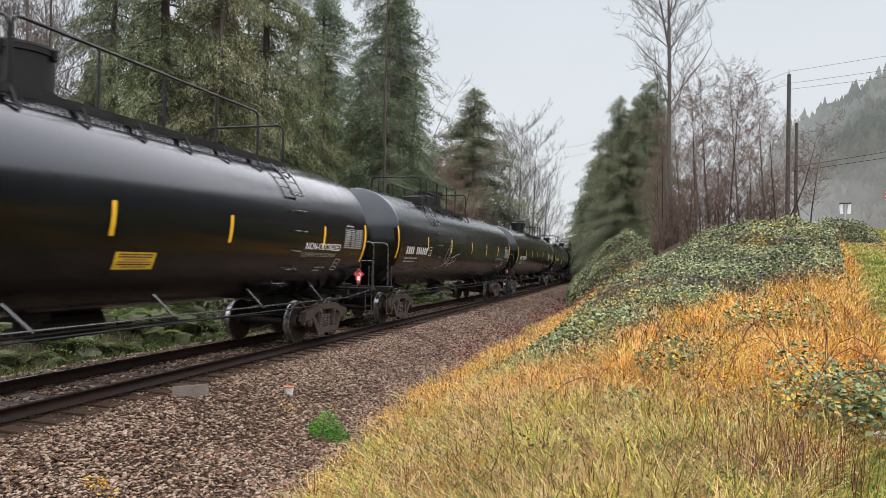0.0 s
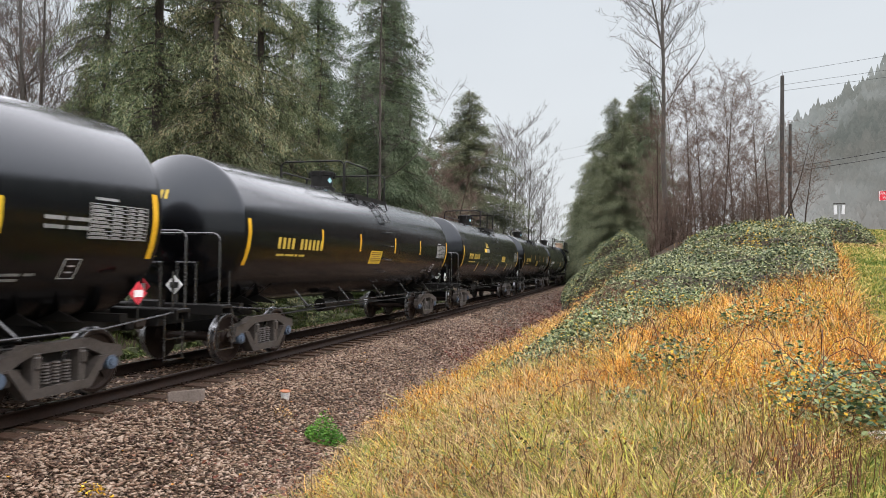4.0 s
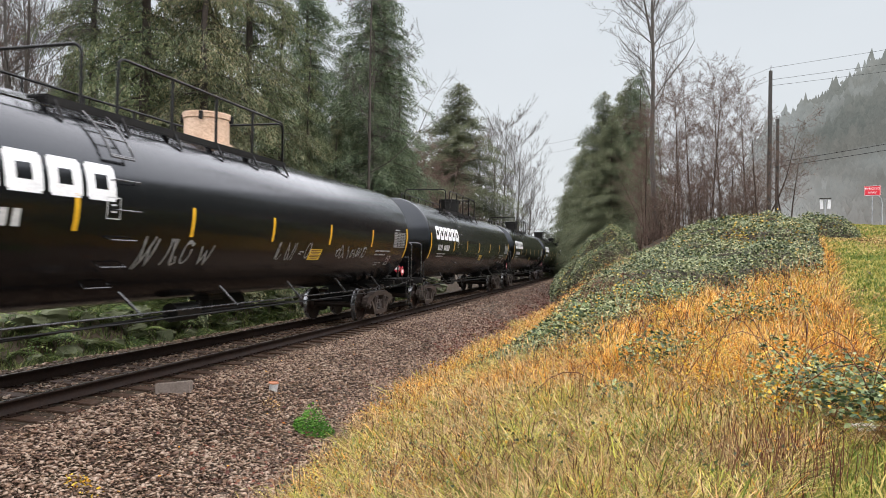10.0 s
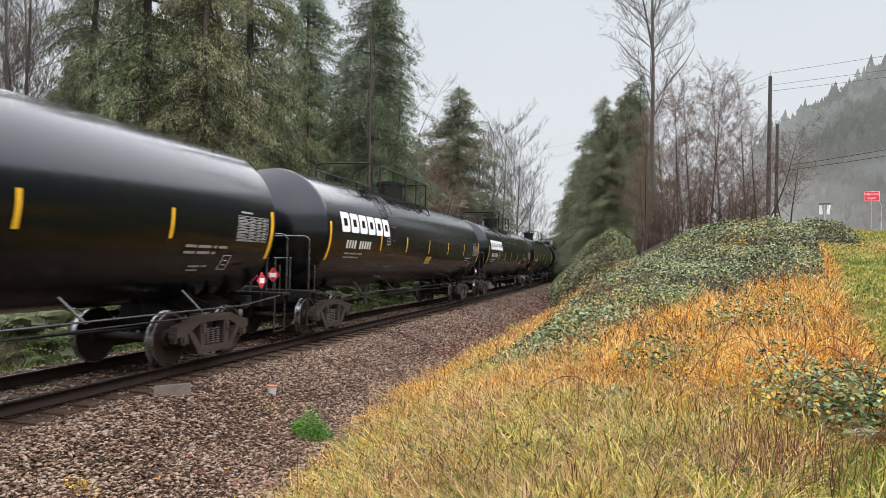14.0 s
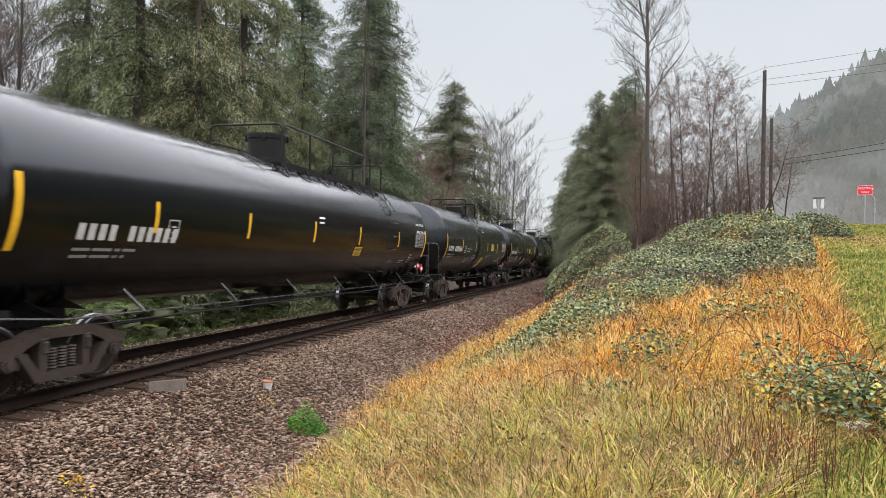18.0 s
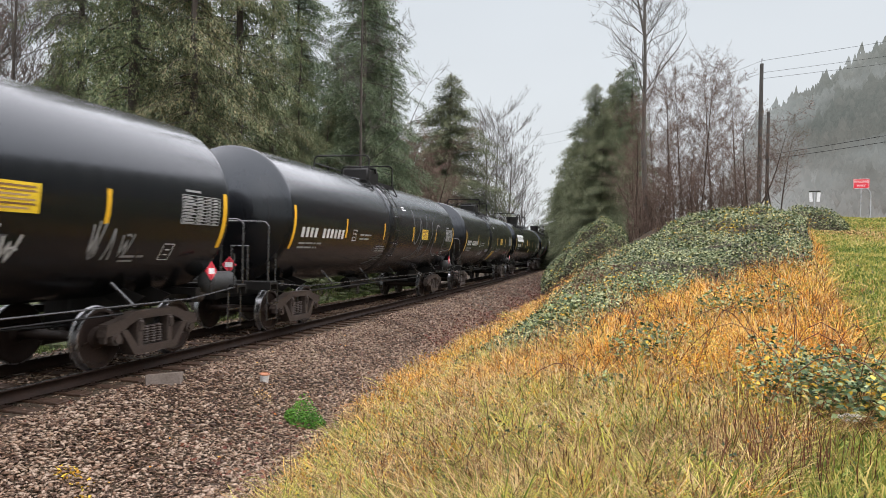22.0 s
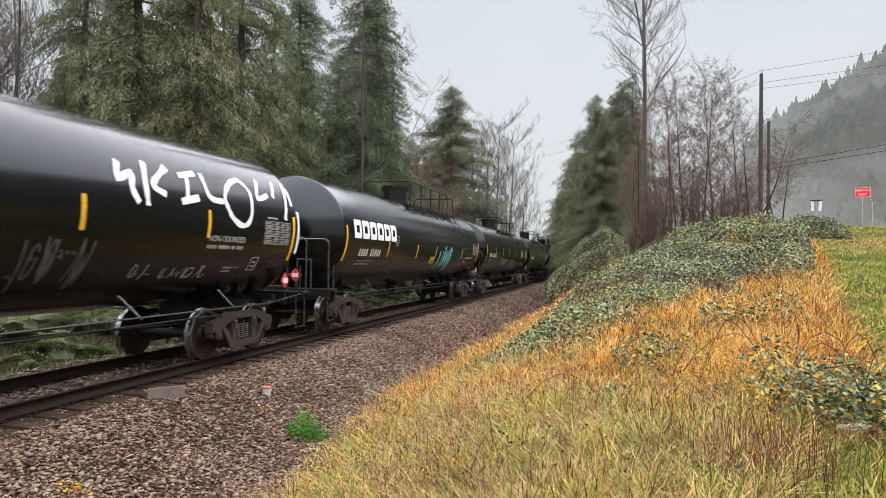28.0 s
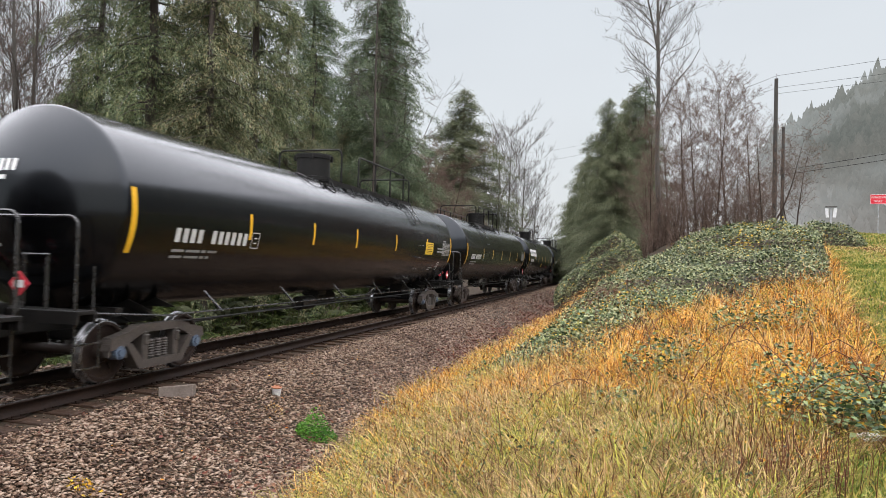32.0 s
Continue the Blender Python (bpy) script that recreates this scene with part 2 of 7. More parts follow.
M["leaf_red"] = leafy("fallen_red_leaves", [(0.056, 0.0176, 0.012), (0.104, 0.032, 0.0208), (0.144, 0.068, 0.036)], 1.2, 0.45, 0.0)
M["fern"] = leafy("fern_fronds", [(0.030, 0.050, 0.015), (0.068, 0.095, 0.028), (0.135, 0.150, 0.052)], 0.8)
M["weed"] = leafy("bright_green_weed", [(0.04, 0.12, 0.016), (0.072, 0.192, 0.024), (0.128, 0.256, 0.04)], 2.0)
M["stalk"] = leafy("dead_brown_stalks", [(0.07646, 0.03823, 0.01869), (0.1699, 0.0977, 0.04673), (0.3059, 0.2039, 0.102)], 1.0, 0.8, 0.0)
M["stone"] = leafy("ballast_stone", [(0.048, 0.028, 0.019), (0.108, 0.065, 0.043), (0.165, 0.103, 0.068), (0.215, 0.145, 0.100), (0.262, 0.194, 0.144)], 0.9, 0.5, 0.0, 0.14, 0.95)
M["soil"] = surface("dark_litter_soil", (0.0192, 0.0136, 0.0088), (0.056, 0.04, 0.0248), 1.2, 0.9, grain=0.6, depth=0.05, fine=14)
M["sign_red"] = surface("red_sign_sheeting", (0.60, 0.03, 0.05), (0.68, 0.05, 0.07), 2.0, 0.4)
M["galvanised"] = surface("galvanised_steel", (0.30, 0.31, 0.32), (0.45, 0.46, 0.47), 5.0, 0.45, 0.6)
M["white_sheet"] = surface("white_painted_metal", (0.66, 0.67, 0.68), (0.80, 0.80, 0.80), 3.0, 0.4)
M["glass_dark"] = surface("dark_window_glass", (0.02, 0.022, 0.025), (0.03, 0.032, 0.035), 2.0, 0.12)
M["rubber"] = surface("black_rubber", (0.012, 0.012, 0.012), (0.022, 0.022, 0.022), 4.0, 0.7)

# ---- building helpers ----
def bm_box(bm, c, s, m=None, bevel=0.0):
    g = bmesh.ops.create_cube(bm, size=1.0, matrix=(m or Matrix()) @ Matrix.Translation(c) @ Matrix.Diagonal((*s, 1)))
    if bevel:
        es = list({e for v in g["verts"] for e in v.link_edges})
        bmesh.ops.bevel(bm, geom=es, offset=bevel, segments=1, affect="EDGES", clamp_overlap=True)


def bm_cyl(bm, a, b, r0, r1=None, n=12, caps=True):
    a, b = Vector(a), Vector(b)
    d = b - a
    q = d.to_track_quat("Z", "Y").to_matrix().to_4x4()
    bmesh.ops.create_cone(bm, cap_ends=caps, segments=n, radius1=r0, radius2=r0 if r1 is None else r1, depth=d.length,
                          matrix=Matrix.Translation((a + b) / 2) @ q)


def bm_tube(bm, pts, r, n=6, closed_ends=True):
    pts = [Vector(p) for p in pts]
    rings = []
    for i, p in enumerate(pts):
        d = (pts[min(i + 1, len(pts) - 1)] - pts[max(i - 1, 0)]).normalized()
        u = d.cross(Vector((0.13, 0.21, 0.97)))
        if u.length < 1e-3:
            u = d.cross(Vector((1, 0, 0)))
        u.normalize()
        w = d.cross(u)
        rr = r[i] if isinstance(r, (list, tuple)) else r
        rings.append([bm.verts.new(p + rr * (math.cos(2 * math.pi * k / n) * u + math.sin(2 * math.pi * k / n) * w)) for k in range(n)])
    for a, b in zip(rings, rings[1:]):
        for k in range(n):
            bm.faces.new((a[k], a[(k + 1) % n], b[(k + 1) % n], b[k]))
    if closed_ends:
        bm.faces.new(rings[0][::-1])
        bm.faces.new(rings[-1])


def bm_lathe(bm, profile, axis="Y", n=32, centre=(0, 0, 0)):
    """Turns (along, radius) pairs round an axis."""
    rings = []
    for t, r in profile:
        ring = []
        for k in range(n):
            a = 2 * math.pi * k / n
            c, s = r * math.cos(a), r * math.sin(a)
            p = {"Y": (c, t, s), "X": (t, c, s), "Z": (c, s, t)}[axis]
            ring.append(bm.verts.new(Vector(p) + Vector(centre)))
        rings.append(ring)
    for a, b in zip(rings, rings[1:]):
        for k in range(n):
            bm.faces.new((a[k], a[(k + 1) % n], b[(k + 1) % n], b[k]))
    bm.faces.new(rings[0])
    bm.faces.new(rings[-1][::-1])
    bmesh.ops.recalc_face_normals(bm, faces=bm.faces)


def bm_plate(bm, outline, thick, m=None):
    """A flat outline in the local YZ plane, extruded along X."""
    m = m or Matrix()
    lo = [bm.verts.new(m @ Vector((-thick / 2, y, z))) for y, z in outline]
    hi = [bm.verts.new(m @ Vector((thick / 2, y, z))) for y, z in outline]
    k = len(outline)
    bm.faces.new(lo[::-1])
    bm.faces.new(hi)
    for i in range(k):
        bm.faces.new((lo[i], lo[(i + 1) % k], hi[(i + 1) % k], hi[i]))


def mesh_of(bm, name, material, smooth=False):
    bmesh.ops.recalc_face_normals(bm, faces=bm.faces)
    me = bpy.data.meshes.new(name)
    bm.to_mesh(me)
    bm.free()
    me.materials.append(material)
    if smooth:
        me.shade_smooth()
        me.set_sharp_from_angle(angle=radians(40))
    return me


def part(name, bm, material, parent, label="", smooth=False):
    """Links a bmesh as one mesh object under a thing or a part."""
    ob = new(name, mesh_of(bm, name, material, smooth))
    ob.parent = parent
    return tagged(ob, label)


def thing(name, m, label, category, group="", kind=""):
    ob = new(name)
    ob.matrix_basis = m
    return tagged(ob, label, category, group, kind)


def raw_mesh(name, verts, faces, material, smooth=False):
    """A mesh from numpy arrays; faces all have the same number of corners."""
    verts, faces = np.asarray(verts, np.float32), np.asarray(faces, np.int32)
    me = bpy.data.meshes.new(name)
    me.vertices.add(len(verts))
    me.vertices.foreach_set("co", verts.ravel())
    m, k = faces.shape
    me.loops.add(m * k)
    me.loops.foreach_set("vertex_index", faces.ravel())
    me.polygons.add(m)
    me.polygons.foreach_set("loop_start", np.arange(0, m * k, k, dtype=np.int32))
    me.update(calc_edges=True)
    me.materials.append(material)
    if smooth:
        me.shade_smooth()
    return me


def smoothstep(x):
    x = np.clip(x, 0.0, 1.0)
    return x * x * (3 - 2 * x)


# ---- the plan: the track and the lie of the land ----
TRACK_X, BEND_FROM, BEND_R, SPEED = -8.14, 30.0, 2024.0, 11.964
FAR_BEND = 75.0     # beyond here the line bends harder


def track_point(s):
    """Place and heading (radians to the left of +y) of the track's middle, s metres along it."""
    a1 = max(0.0, min(s, FAR_BEND) - BEND_FROM) / BEND_R
    x = TRACK_X - BEND_R * (1 - math.cos(a1))
    y = min(s, BEND_FROM) + BEND_R * math.sin(a1)
    a = a1
    if s > FAR_BEND:
        b = (s - FAR_BEND) / 750.0
        dx, dy = -750.0 * (1 - math.cos(b)), 750.0 * math.sin(b)
        x += dx * math.cos(a1) - dy * math.sin(a1)
        y += dx * math.sin(a1) + dy * math.cos(a1)
        a += b
    return x, y, a


def track_x(y):
    """x of the track's middle at y, for arrays."""
    y = np.asarray(y, float)
    u = np.maximum(0, np.minimum(y, FAR_BEND) - BEND_FROM)
    w = np.maximum(0, y - FAR_BEND)
    slope = (FAR_BEND - BEND_FROM) / BEND_R
    return TRACK_X - u * u / (2 * BEND_R) - w * slope - w * w / 1500.0


def wobble(x, y, scale, seed=0.0):
    """Cheap smooth unevenness, -1 to 1, for arrays."""
    x, y = np.asarray(x) / scale + seed, np.asarray(y) / scale - 1.7 * seed
    return (np.sin(1.9 * x + 1.3 * np.sin(1.1 * y)) + np.sin(2.3 * y + 1.7 * np.sin(0.9 * x + 1)) + np.sin(1.3 * (x + y) + 2.1)) / 3


def ground(x, y):
    """Height of the ground, for arrays. Rail tops are at 0."""
    x, y = np.asarray(x, float), np.asarray(y, float)
    d = x - track_x(y)
    # ballast bed and its shoulders
    z = -0.21 - 0.62 * smoothstep((np.abs(d) - 1.9) / 2.0)
    # the bank on the near side, and the slope up to the road
    bank = 1.05 * smoothstep((d - 3.9) / 4.2)
    climb = (0.098 * np.clip(y - 5.0, 0, 42) + 0.043 * np.clip(y - 47, 0, 50)) * smoothstep((x + 4.5) / 10.0)
    z = z + np.where(d > 0, bank + climb, 0)
    # the wooded side: a low stony rise
    z = z + np.where(d < 0, 0.9 * smoothstep((-d - 4.6) / 1.6) + 1.2 * smoothstep((-d - 7) / 14), 0)
    far = smoothstep((np.abs(d) - 2.4) / 2.0)
    z = z + 0.07 * far * wobble(x, y, 1.7) + 0.10 * far * wobble(x, y, 5.0, 3.0)
    return z

# ---- ground, ballast, rails ----
def axis_steps(*spans):
    return np.concatenate([np.arange(a, b, s) for a, b, s in spans])


def build_ground():
    xs = axis_steps((-900, -120, 60), (-120, -30, 6), (-30, -13, 1.0), (-13, 8, 0.3), (8, 30, 1.0), (30, 120, 6), (120, 901, 60))
    ys = axis_steps((-300, -20, 20), (-20, 0, 2), (0, 30, 0.4), (30, 60, 0.8), (60, 130, 2.5), (130, 300, 12), (300, 1500, 80))
    gx, gy = np.meshgrid(xs, ys, indexing="ij")
    gz = ground(gx, gy)
    n, m = gx.shape
    i = np.arange(n * m).reshape(n, m)
    quads = np.stack([i[:-1, :-1], i[1:, :-1], i[1:, 1:], i[:-1, 1:]], -1).reshape(-1, 4)
    ob = new("ground", raw_mesh("ground", np.stack([gx, gy, gz], -1).reshape(-1, 3), quads, M["soil"], True))
    return tagged(ob, "dark damp soil with leaf litter", "ground", kind="structure")


def sweep_profile(outline, s0, s1, step, offset):
    """Sweeps a (lateral, height) outline along the track."""
    ss = np.arange(s0, s1 + 0.01, step)
    k = len(outline)
    verts = []
    for s in ss:
        x, y, a = track_point(float(s))
        c, t = math.cos(a), math.sin(a)
        for u, z in outline:
            verts.append((x + (offset + u) * c, y + (offset + u) * t, z))
    i = np.arange(len(ss) * k).reshape(len(ss), k)
    j = np.roll(i, -1, axis=1)
    return np.array(verts), np.stack([i[:-1], j[:-1], j[1:], i[1:]], -1).reshape(-1, 4)


def build_track():
    track = thing("railway_track", Matrix(), "single railway track on timber sleepers in stone ballast", "railway track", kind="structure")
    prof = [(-0.07, -0.172), (0.07, -0.172), (0.07, -0.160), (0.012, -0.145), (0.010, -0.045), (0.036, -0.030), (0.036, -0.004),
            (-0.036, -0.004), (-0.036, -0.030), (-0.010, -0.045), (-0.012, -0.145), (-0.07, -0.160)]
    head = [(-0.030, -0.005), (0.030, -0.005), (0.026, 0.0), (-0.026, 0.0)]
    for side in (-0.753, 0.753):
        v, f = sweep_profile(prof, -40, 260, 1.5, side)
        r = new("rail", raw_mesh("rail", v, f, M["rail"]))
        r.parent = track
        tagged(r, "wet rust-brown steel rail")
        v, f = sweep_profile(head, -40, 260, 1.5, side)
        h = new("rail_head", raw_mesh("rail_head", v, f, M["railhead"]))
        h.parent = r
    # sleepers and tie plates
    bm = bmesh.new()
    bm_box(bm, (0, 0, -0.27), (2.6, 0.23, 0.18), bevel=0.012)
    tie = mesh_of(bm, "sleeper", M["tie"])
    bm = bmesh.new()
    for side in (-0.753, 0.753):
        bm_box(bm, (side, 0, -0.176), (0.36, 0.19, 0.014))
        for u in (-0.11, 0.11):
            for w in (-0.06, 0.06):
                bm_cyl(bm, (side + u, w, -0.17), (side + u, w, -0.145), 0.014, n=6)
    plate = mesh_of(bm, "tie_plate", M["rail"])
    rng = random.Random(5)
    s = -6.0
    while s < 75:
        x, y, a = track_point(s)
        t = new("sleeper", tie)
        t.parent = track
        t.matrix_basis = pose(x + rng.uniform(-0.07, 0.07), y, rng.uniform(-0.014, 0.004), 0, 0, math.degrees(a) + rng.uniform(-1.2, 1.2))
        p = new("tie_plate", plate)
        p.parent = track
        p.matrix_basis = pose(x, y, 0, 0, 0, math.degrees(a))
        s += rng.uniform(0.48, 0.54)
    return track


def stones(count, s_range, d_range, size, seed, lift=0.0, power=1.0):
    """Angular broken stones strewn along the track: one array of small convex pieces."""
    rng = np.random.default_rng(seed)
    u = rng.random(count) ** power
    s = s_range[0] + (s_range[1] - s_range[0]) * u
    d = rng.uniform(*d_range, count)
    base = np.array([(1.2, 0, 0.2), (0.3, 1.1, -0.2), (-1.2, 0.2, 0), (-0.2, -1.1, 0.1), (0.3, 0.2, 1.0), (-0.2, -0.1, -1.0)], float)
    faces = np.array([(0, 1, 4), (1, 2, 4), (2, 3, 4), (3, 0, 4), (1, 0, 5), (2, 1, 5), (3, 2, 5), (0, 3, 5)])
    sz = rng.uniform(size[0], size[1], (count, 1, 1)) * rng.uniform(0.55, 1.3, (count, 1, 3)) * np.array([1.2, 1.0, 0.42])
    v = base[None] * sz * rng.uniform(0.5, 1.1, (count, 6, 3))
    a, b = rng.uniform(0, 6.28, count), rng.uniform(-0.8, 0.8, count)
    ca, sa, cb, sb = np.cos(a)[:, None], np.sin(a)[:, None], np.cos(b)[:, None], np.sin(b)[:, None]
    x, y, z = v[..., 0], v[..., 1], v[..., 2]
    y, z = y * cb - z * sb, y * sb + z * cb
    x, y = x * ca - y * sa, x * sa + y * ca
    px = track_x(s) + d
    pz = ground(px, s) + lift + rng.uniform(-0.01, 0.03, count)
    v = np.stack([x + px[:, None], y + s[:, None], z + pz[:, None]], -1)
    f = faces[None] + 6 * np.arange(count)[:, None, None]
    return v.reshape(-1, 3), f.reshape(-1, 3)


def build_ballast():
    sets = [stones(82000, (3.5, 26), (1.40, 4.3), (0.016, 0.043), 1, power=1.5),
            stones(4200, (3.5, 26), (0.86, 1.40), (0.016, 0.036), 8, -0.02, 1.5),
            stones(10000, (3.5, 26), (-0.66, 0.66), (0.022, 0.046), 2, power=1.5),
            stones(9000, (3.5, 34), (-3.9, -0.85), (0.022, 0.045), 3, power=1.4),
            stones(32000, (20, 75), (1.3, 4.6), (0.025, 0.05), 4, power=1.3),
            stones(7000, (20, 60), (-0.66, 0.66), (0.03, 0.05), 6, power=1.3),
            stones(12000, (3.4, 10.5), (4.2, 5.5), (0.015, 0.040), 12), stones(14000, (-18, 3.6), (1.3, 4.2), (0.025, 0.055), 7), stones(5000, (-18, 3.6), (-0.66, 0.66), (0.03, 0.05), 9), stones(5000, (-18, 3.6), (-4.0, -1.3), (0.03, 0.055), 10)]
    vs, fs, n = [], [], 0
    for v, f in sets:
        vs.append(v)
        fs.append(f + n)
        n += len(v)
    ob = new("ballast", raw_mesh("ballast", np.concatenate(vs), np.concatenate(fs), M["stone"]))
    tagged(ob, "wet brown and grey crushed stone ballast beside the rails", "ballast", kind="stuff")


build_ground()
build_track()
build_ballast()

# ---- tank cars ----
R_T, Z_T = 1.50, 2.52       # tank radius, height of its axis, set for each kind
TANKS = {"short": (1.41, 2.46), "mid": (1.41, 2.46), "belt": (1.53, 2.52)}
HEAD_D = 0.62               # depth of the dished ends
INSET = 1.37                # from the pulling face to the first tall stripe


def use_tank(kind):
    """Takes up the tank radius and axis height of a kind of car."""
    global R_T, Z_T
    R_T, Z_T = TANKS.get(kind, (1.50, 2.52))


def tank_point(y, th, off=0.004):
    return ((R_T + off) * math.cos(th), y, Z_T + (R_T + off) * math.sin(th))


def head_out(r):
    """How far the dished end stands out at a radius from the axis."""
    rs = (R_T * R_T + HEAD_D * HEAD_D) / (2 * HEAD_D)
    return math.sqrt(max(0.0, rs * rs - r * r)) - (rs - HEAD_D)


def patch(bm, y0, y1, t0, t1, off=0.004, skew=0.0):
    """A thin coat on the tank's side, angles in degrees above its axis."""
    n = max(1, int(abs(t1 - t0) / 5))
    rows = []
    for i in range(n + 1):
        f = i / n
        th = radians(t0 + (t1 - t0) * f)
        rows.append([bm.verts.new(tank_point(y + skew * f, th, off)) for y in (y0, y1)])
    for a, b in zip(rows, rows[1:]):
        bm.faces.new((a[0], a[1], b[1], b[0]))


def build_truck(parent, y, steel):
    bm = bmesh.new()
    bm_box(bm, (0, 0, 0.60), (1.9, 0.36, 0.26), bevel=0.04)
    bm_cyl(bm, (0, 0, 0.70), (0, 0, 0.83), 0.2, n=16)
    for sx in (-1, 1):
        bm_box(bm, (sx * 0.62, 0, 0.76), (0.14, 0.2, 0.08))
    truck = part("truck", bm, M["underframe"], parent, "three-piece freight truck")
    truck.matrix_basis = pose(0, y, 0)
    for sx in (-1, 1):
        bm = bmesh.new()
        m = Matrix.Translation((sx * 1.0, 0, 0))
        top = [(-1.10, 0.50), (-1.06, 0.68), (-0.74, 0.74), (-0.5, 0.83), (0.5, 0.83), (0.74, 0.74), (1.06, 0.68), (1.10, 0.52), (0.76, 0.54), (0.60, 0.63), (0.40, 0.71), (-0.40, 0.71), (-0.60, 0.63), (-0.76, 0.54)]
        bm_plate(bm, top, 0.17, m)
        low = [(-0.80, 0.57), (-0.66, 0.57), (-0.42, 0.29), (0.42, 0.29), (0.66, 0.57), (0.80, 0.57), (0.50, 0.17), (-0.50, 0.17)]
        bm_plate(bm, low, 0.20, m)
        for sy in (-1, 1):
            bm_box(bm, (sx * 1.0, sy * 0.36, 0.50), (0.19, 0.13, 0.46), bevel=0.02)
            bm_box(bm, (sx * 1.10, sy * 0.36, 0.60), (0.05, 0.10, 0.16), bevel=0.015)
            bm_box(bm, (sx * 1.0, sy * 0.90, 0.60), (0.16, 0.34, 0.16), bevel=0.03)
            bm_box(bm, (sx * 1.0, sy * 0.73, 0.47), (0.11, 0.07, 0.22), bevel=0.01)
            bm_box(bm, (sx * 1.0, sy * 1.06, 0.50), (0.11, 0.06, 0.20), bevel=0.01)
        sf = part("side_frame", bm, M[steel], truck, "cast side frame with open triangular windows")
        bm = bmesh.new()
        for yy in (-0.16, 0.0, 0.16):
            prof = []
            for i in range(15):
                prof.append((0.30 + i * 0.02, 0.068 if i % 2 else 0.050))
            bm_lathe(bm, prof, "Z", 8, (sx * 1.0, yy, 0))
        part("spring_nest", bm, M[steel], truck, "coil springs")
        for sy in (-1, 1):
            bm = bmesh.new()
            bm_cyl(bm, (sx * 0.93, sy * 0.889, 0.457), (sx * 1.09, sy * 0.889, 0.457), 0.105, 0.10, n=14)
            bm_cyl(bm, (sx * 1.09, sy * 0.889, 0.457), (sx * 1.12, sy * 0.889, 0.457), 0.06, n=8)
            part("bearing_cap", bm, M["bearing_blue" if steel == "truck_steel" else "truck_rust"], truck)
    for sy in (-1, 1):
        bm = bmesh.new()
        bm_cyl(bm, (-0.98, 0, 0), (0.98, 0, 0), 0.08, n=12)
        for sx in (-1, 1):
            prof = [(0.64, 0.10), (0.66, 0.13), (0.69, 0.16), (0.705, 0.36), (0.68, 0.40), (0.672, 0.457), (0.682, 0.483), (0.70, 0.483), (0.712, 0.459), (0.80, 0.452), (0.806, 0.44), (0.806, 0.395), (0.765, 0.37), (0.735, 0.17), (0.80, 0.14), (0.81, 0.10)]
            bm_lathe(bm, [(sx * a, r) for a, r in prof], "X", 36)
        # a chalk mark and a lightening hole so that the turning shows
        bm_box(bm, (0.78, 0.26, 0), (0.03, 0.10, 0.03))
        me = mesh_of(bm, "wheelset", M["wheel_steel"], True)
        me.materials.append(M["tread"])
        for p in me.polygons:
            rad = math.hypot(p.center.y, p.center.z)
            if rad > 0.452 or (rad > 0.425 and abs(p.center.x) > 0.8):
                p.material_index = 1
        w = new("wheelset", me)
        w.parent = truck
        w.matrix_basis = pose(0, sy * 0.889, 0.457)
        tagged(w, "pair of steel wheels on an axle")
    return truck


def end_reservoir(car, L):
    """Air reservoir slung beside the trailing platform."""
    bm = bmesh.new()
    y = L / 2 - 0.9
    bm_lathe(bm, [(y - 0.42, 0.05), (y - 0.40, 0.13), (y - 0.34, 0.19), (y + 0.34, 0.19), (y + 0.40, 0.13), (y + 0.42, 0.05)], "Y", 20, (1.10, 0, 1.20))
    part("end_reservoir", bm, M["grey_paint"], car, "dull grey air reservoir", True)


def rail_loop(bm, pts, r=0.024):
    bm_tube(bm, pts, r, 6)


def arc_pts(c, r, a0, a1, n, plane):
    out = []
    for i in range(n + 1):
        a = radians(a0 + (a1 - a0) * i / n)
        u, w = r * math.cos(a), r * math.sin(a)
        out.append(tuple(Vector(c) + (Vector((u, 0, w)) if plane == "xz" else Vector((0, u, w)))))
    return out


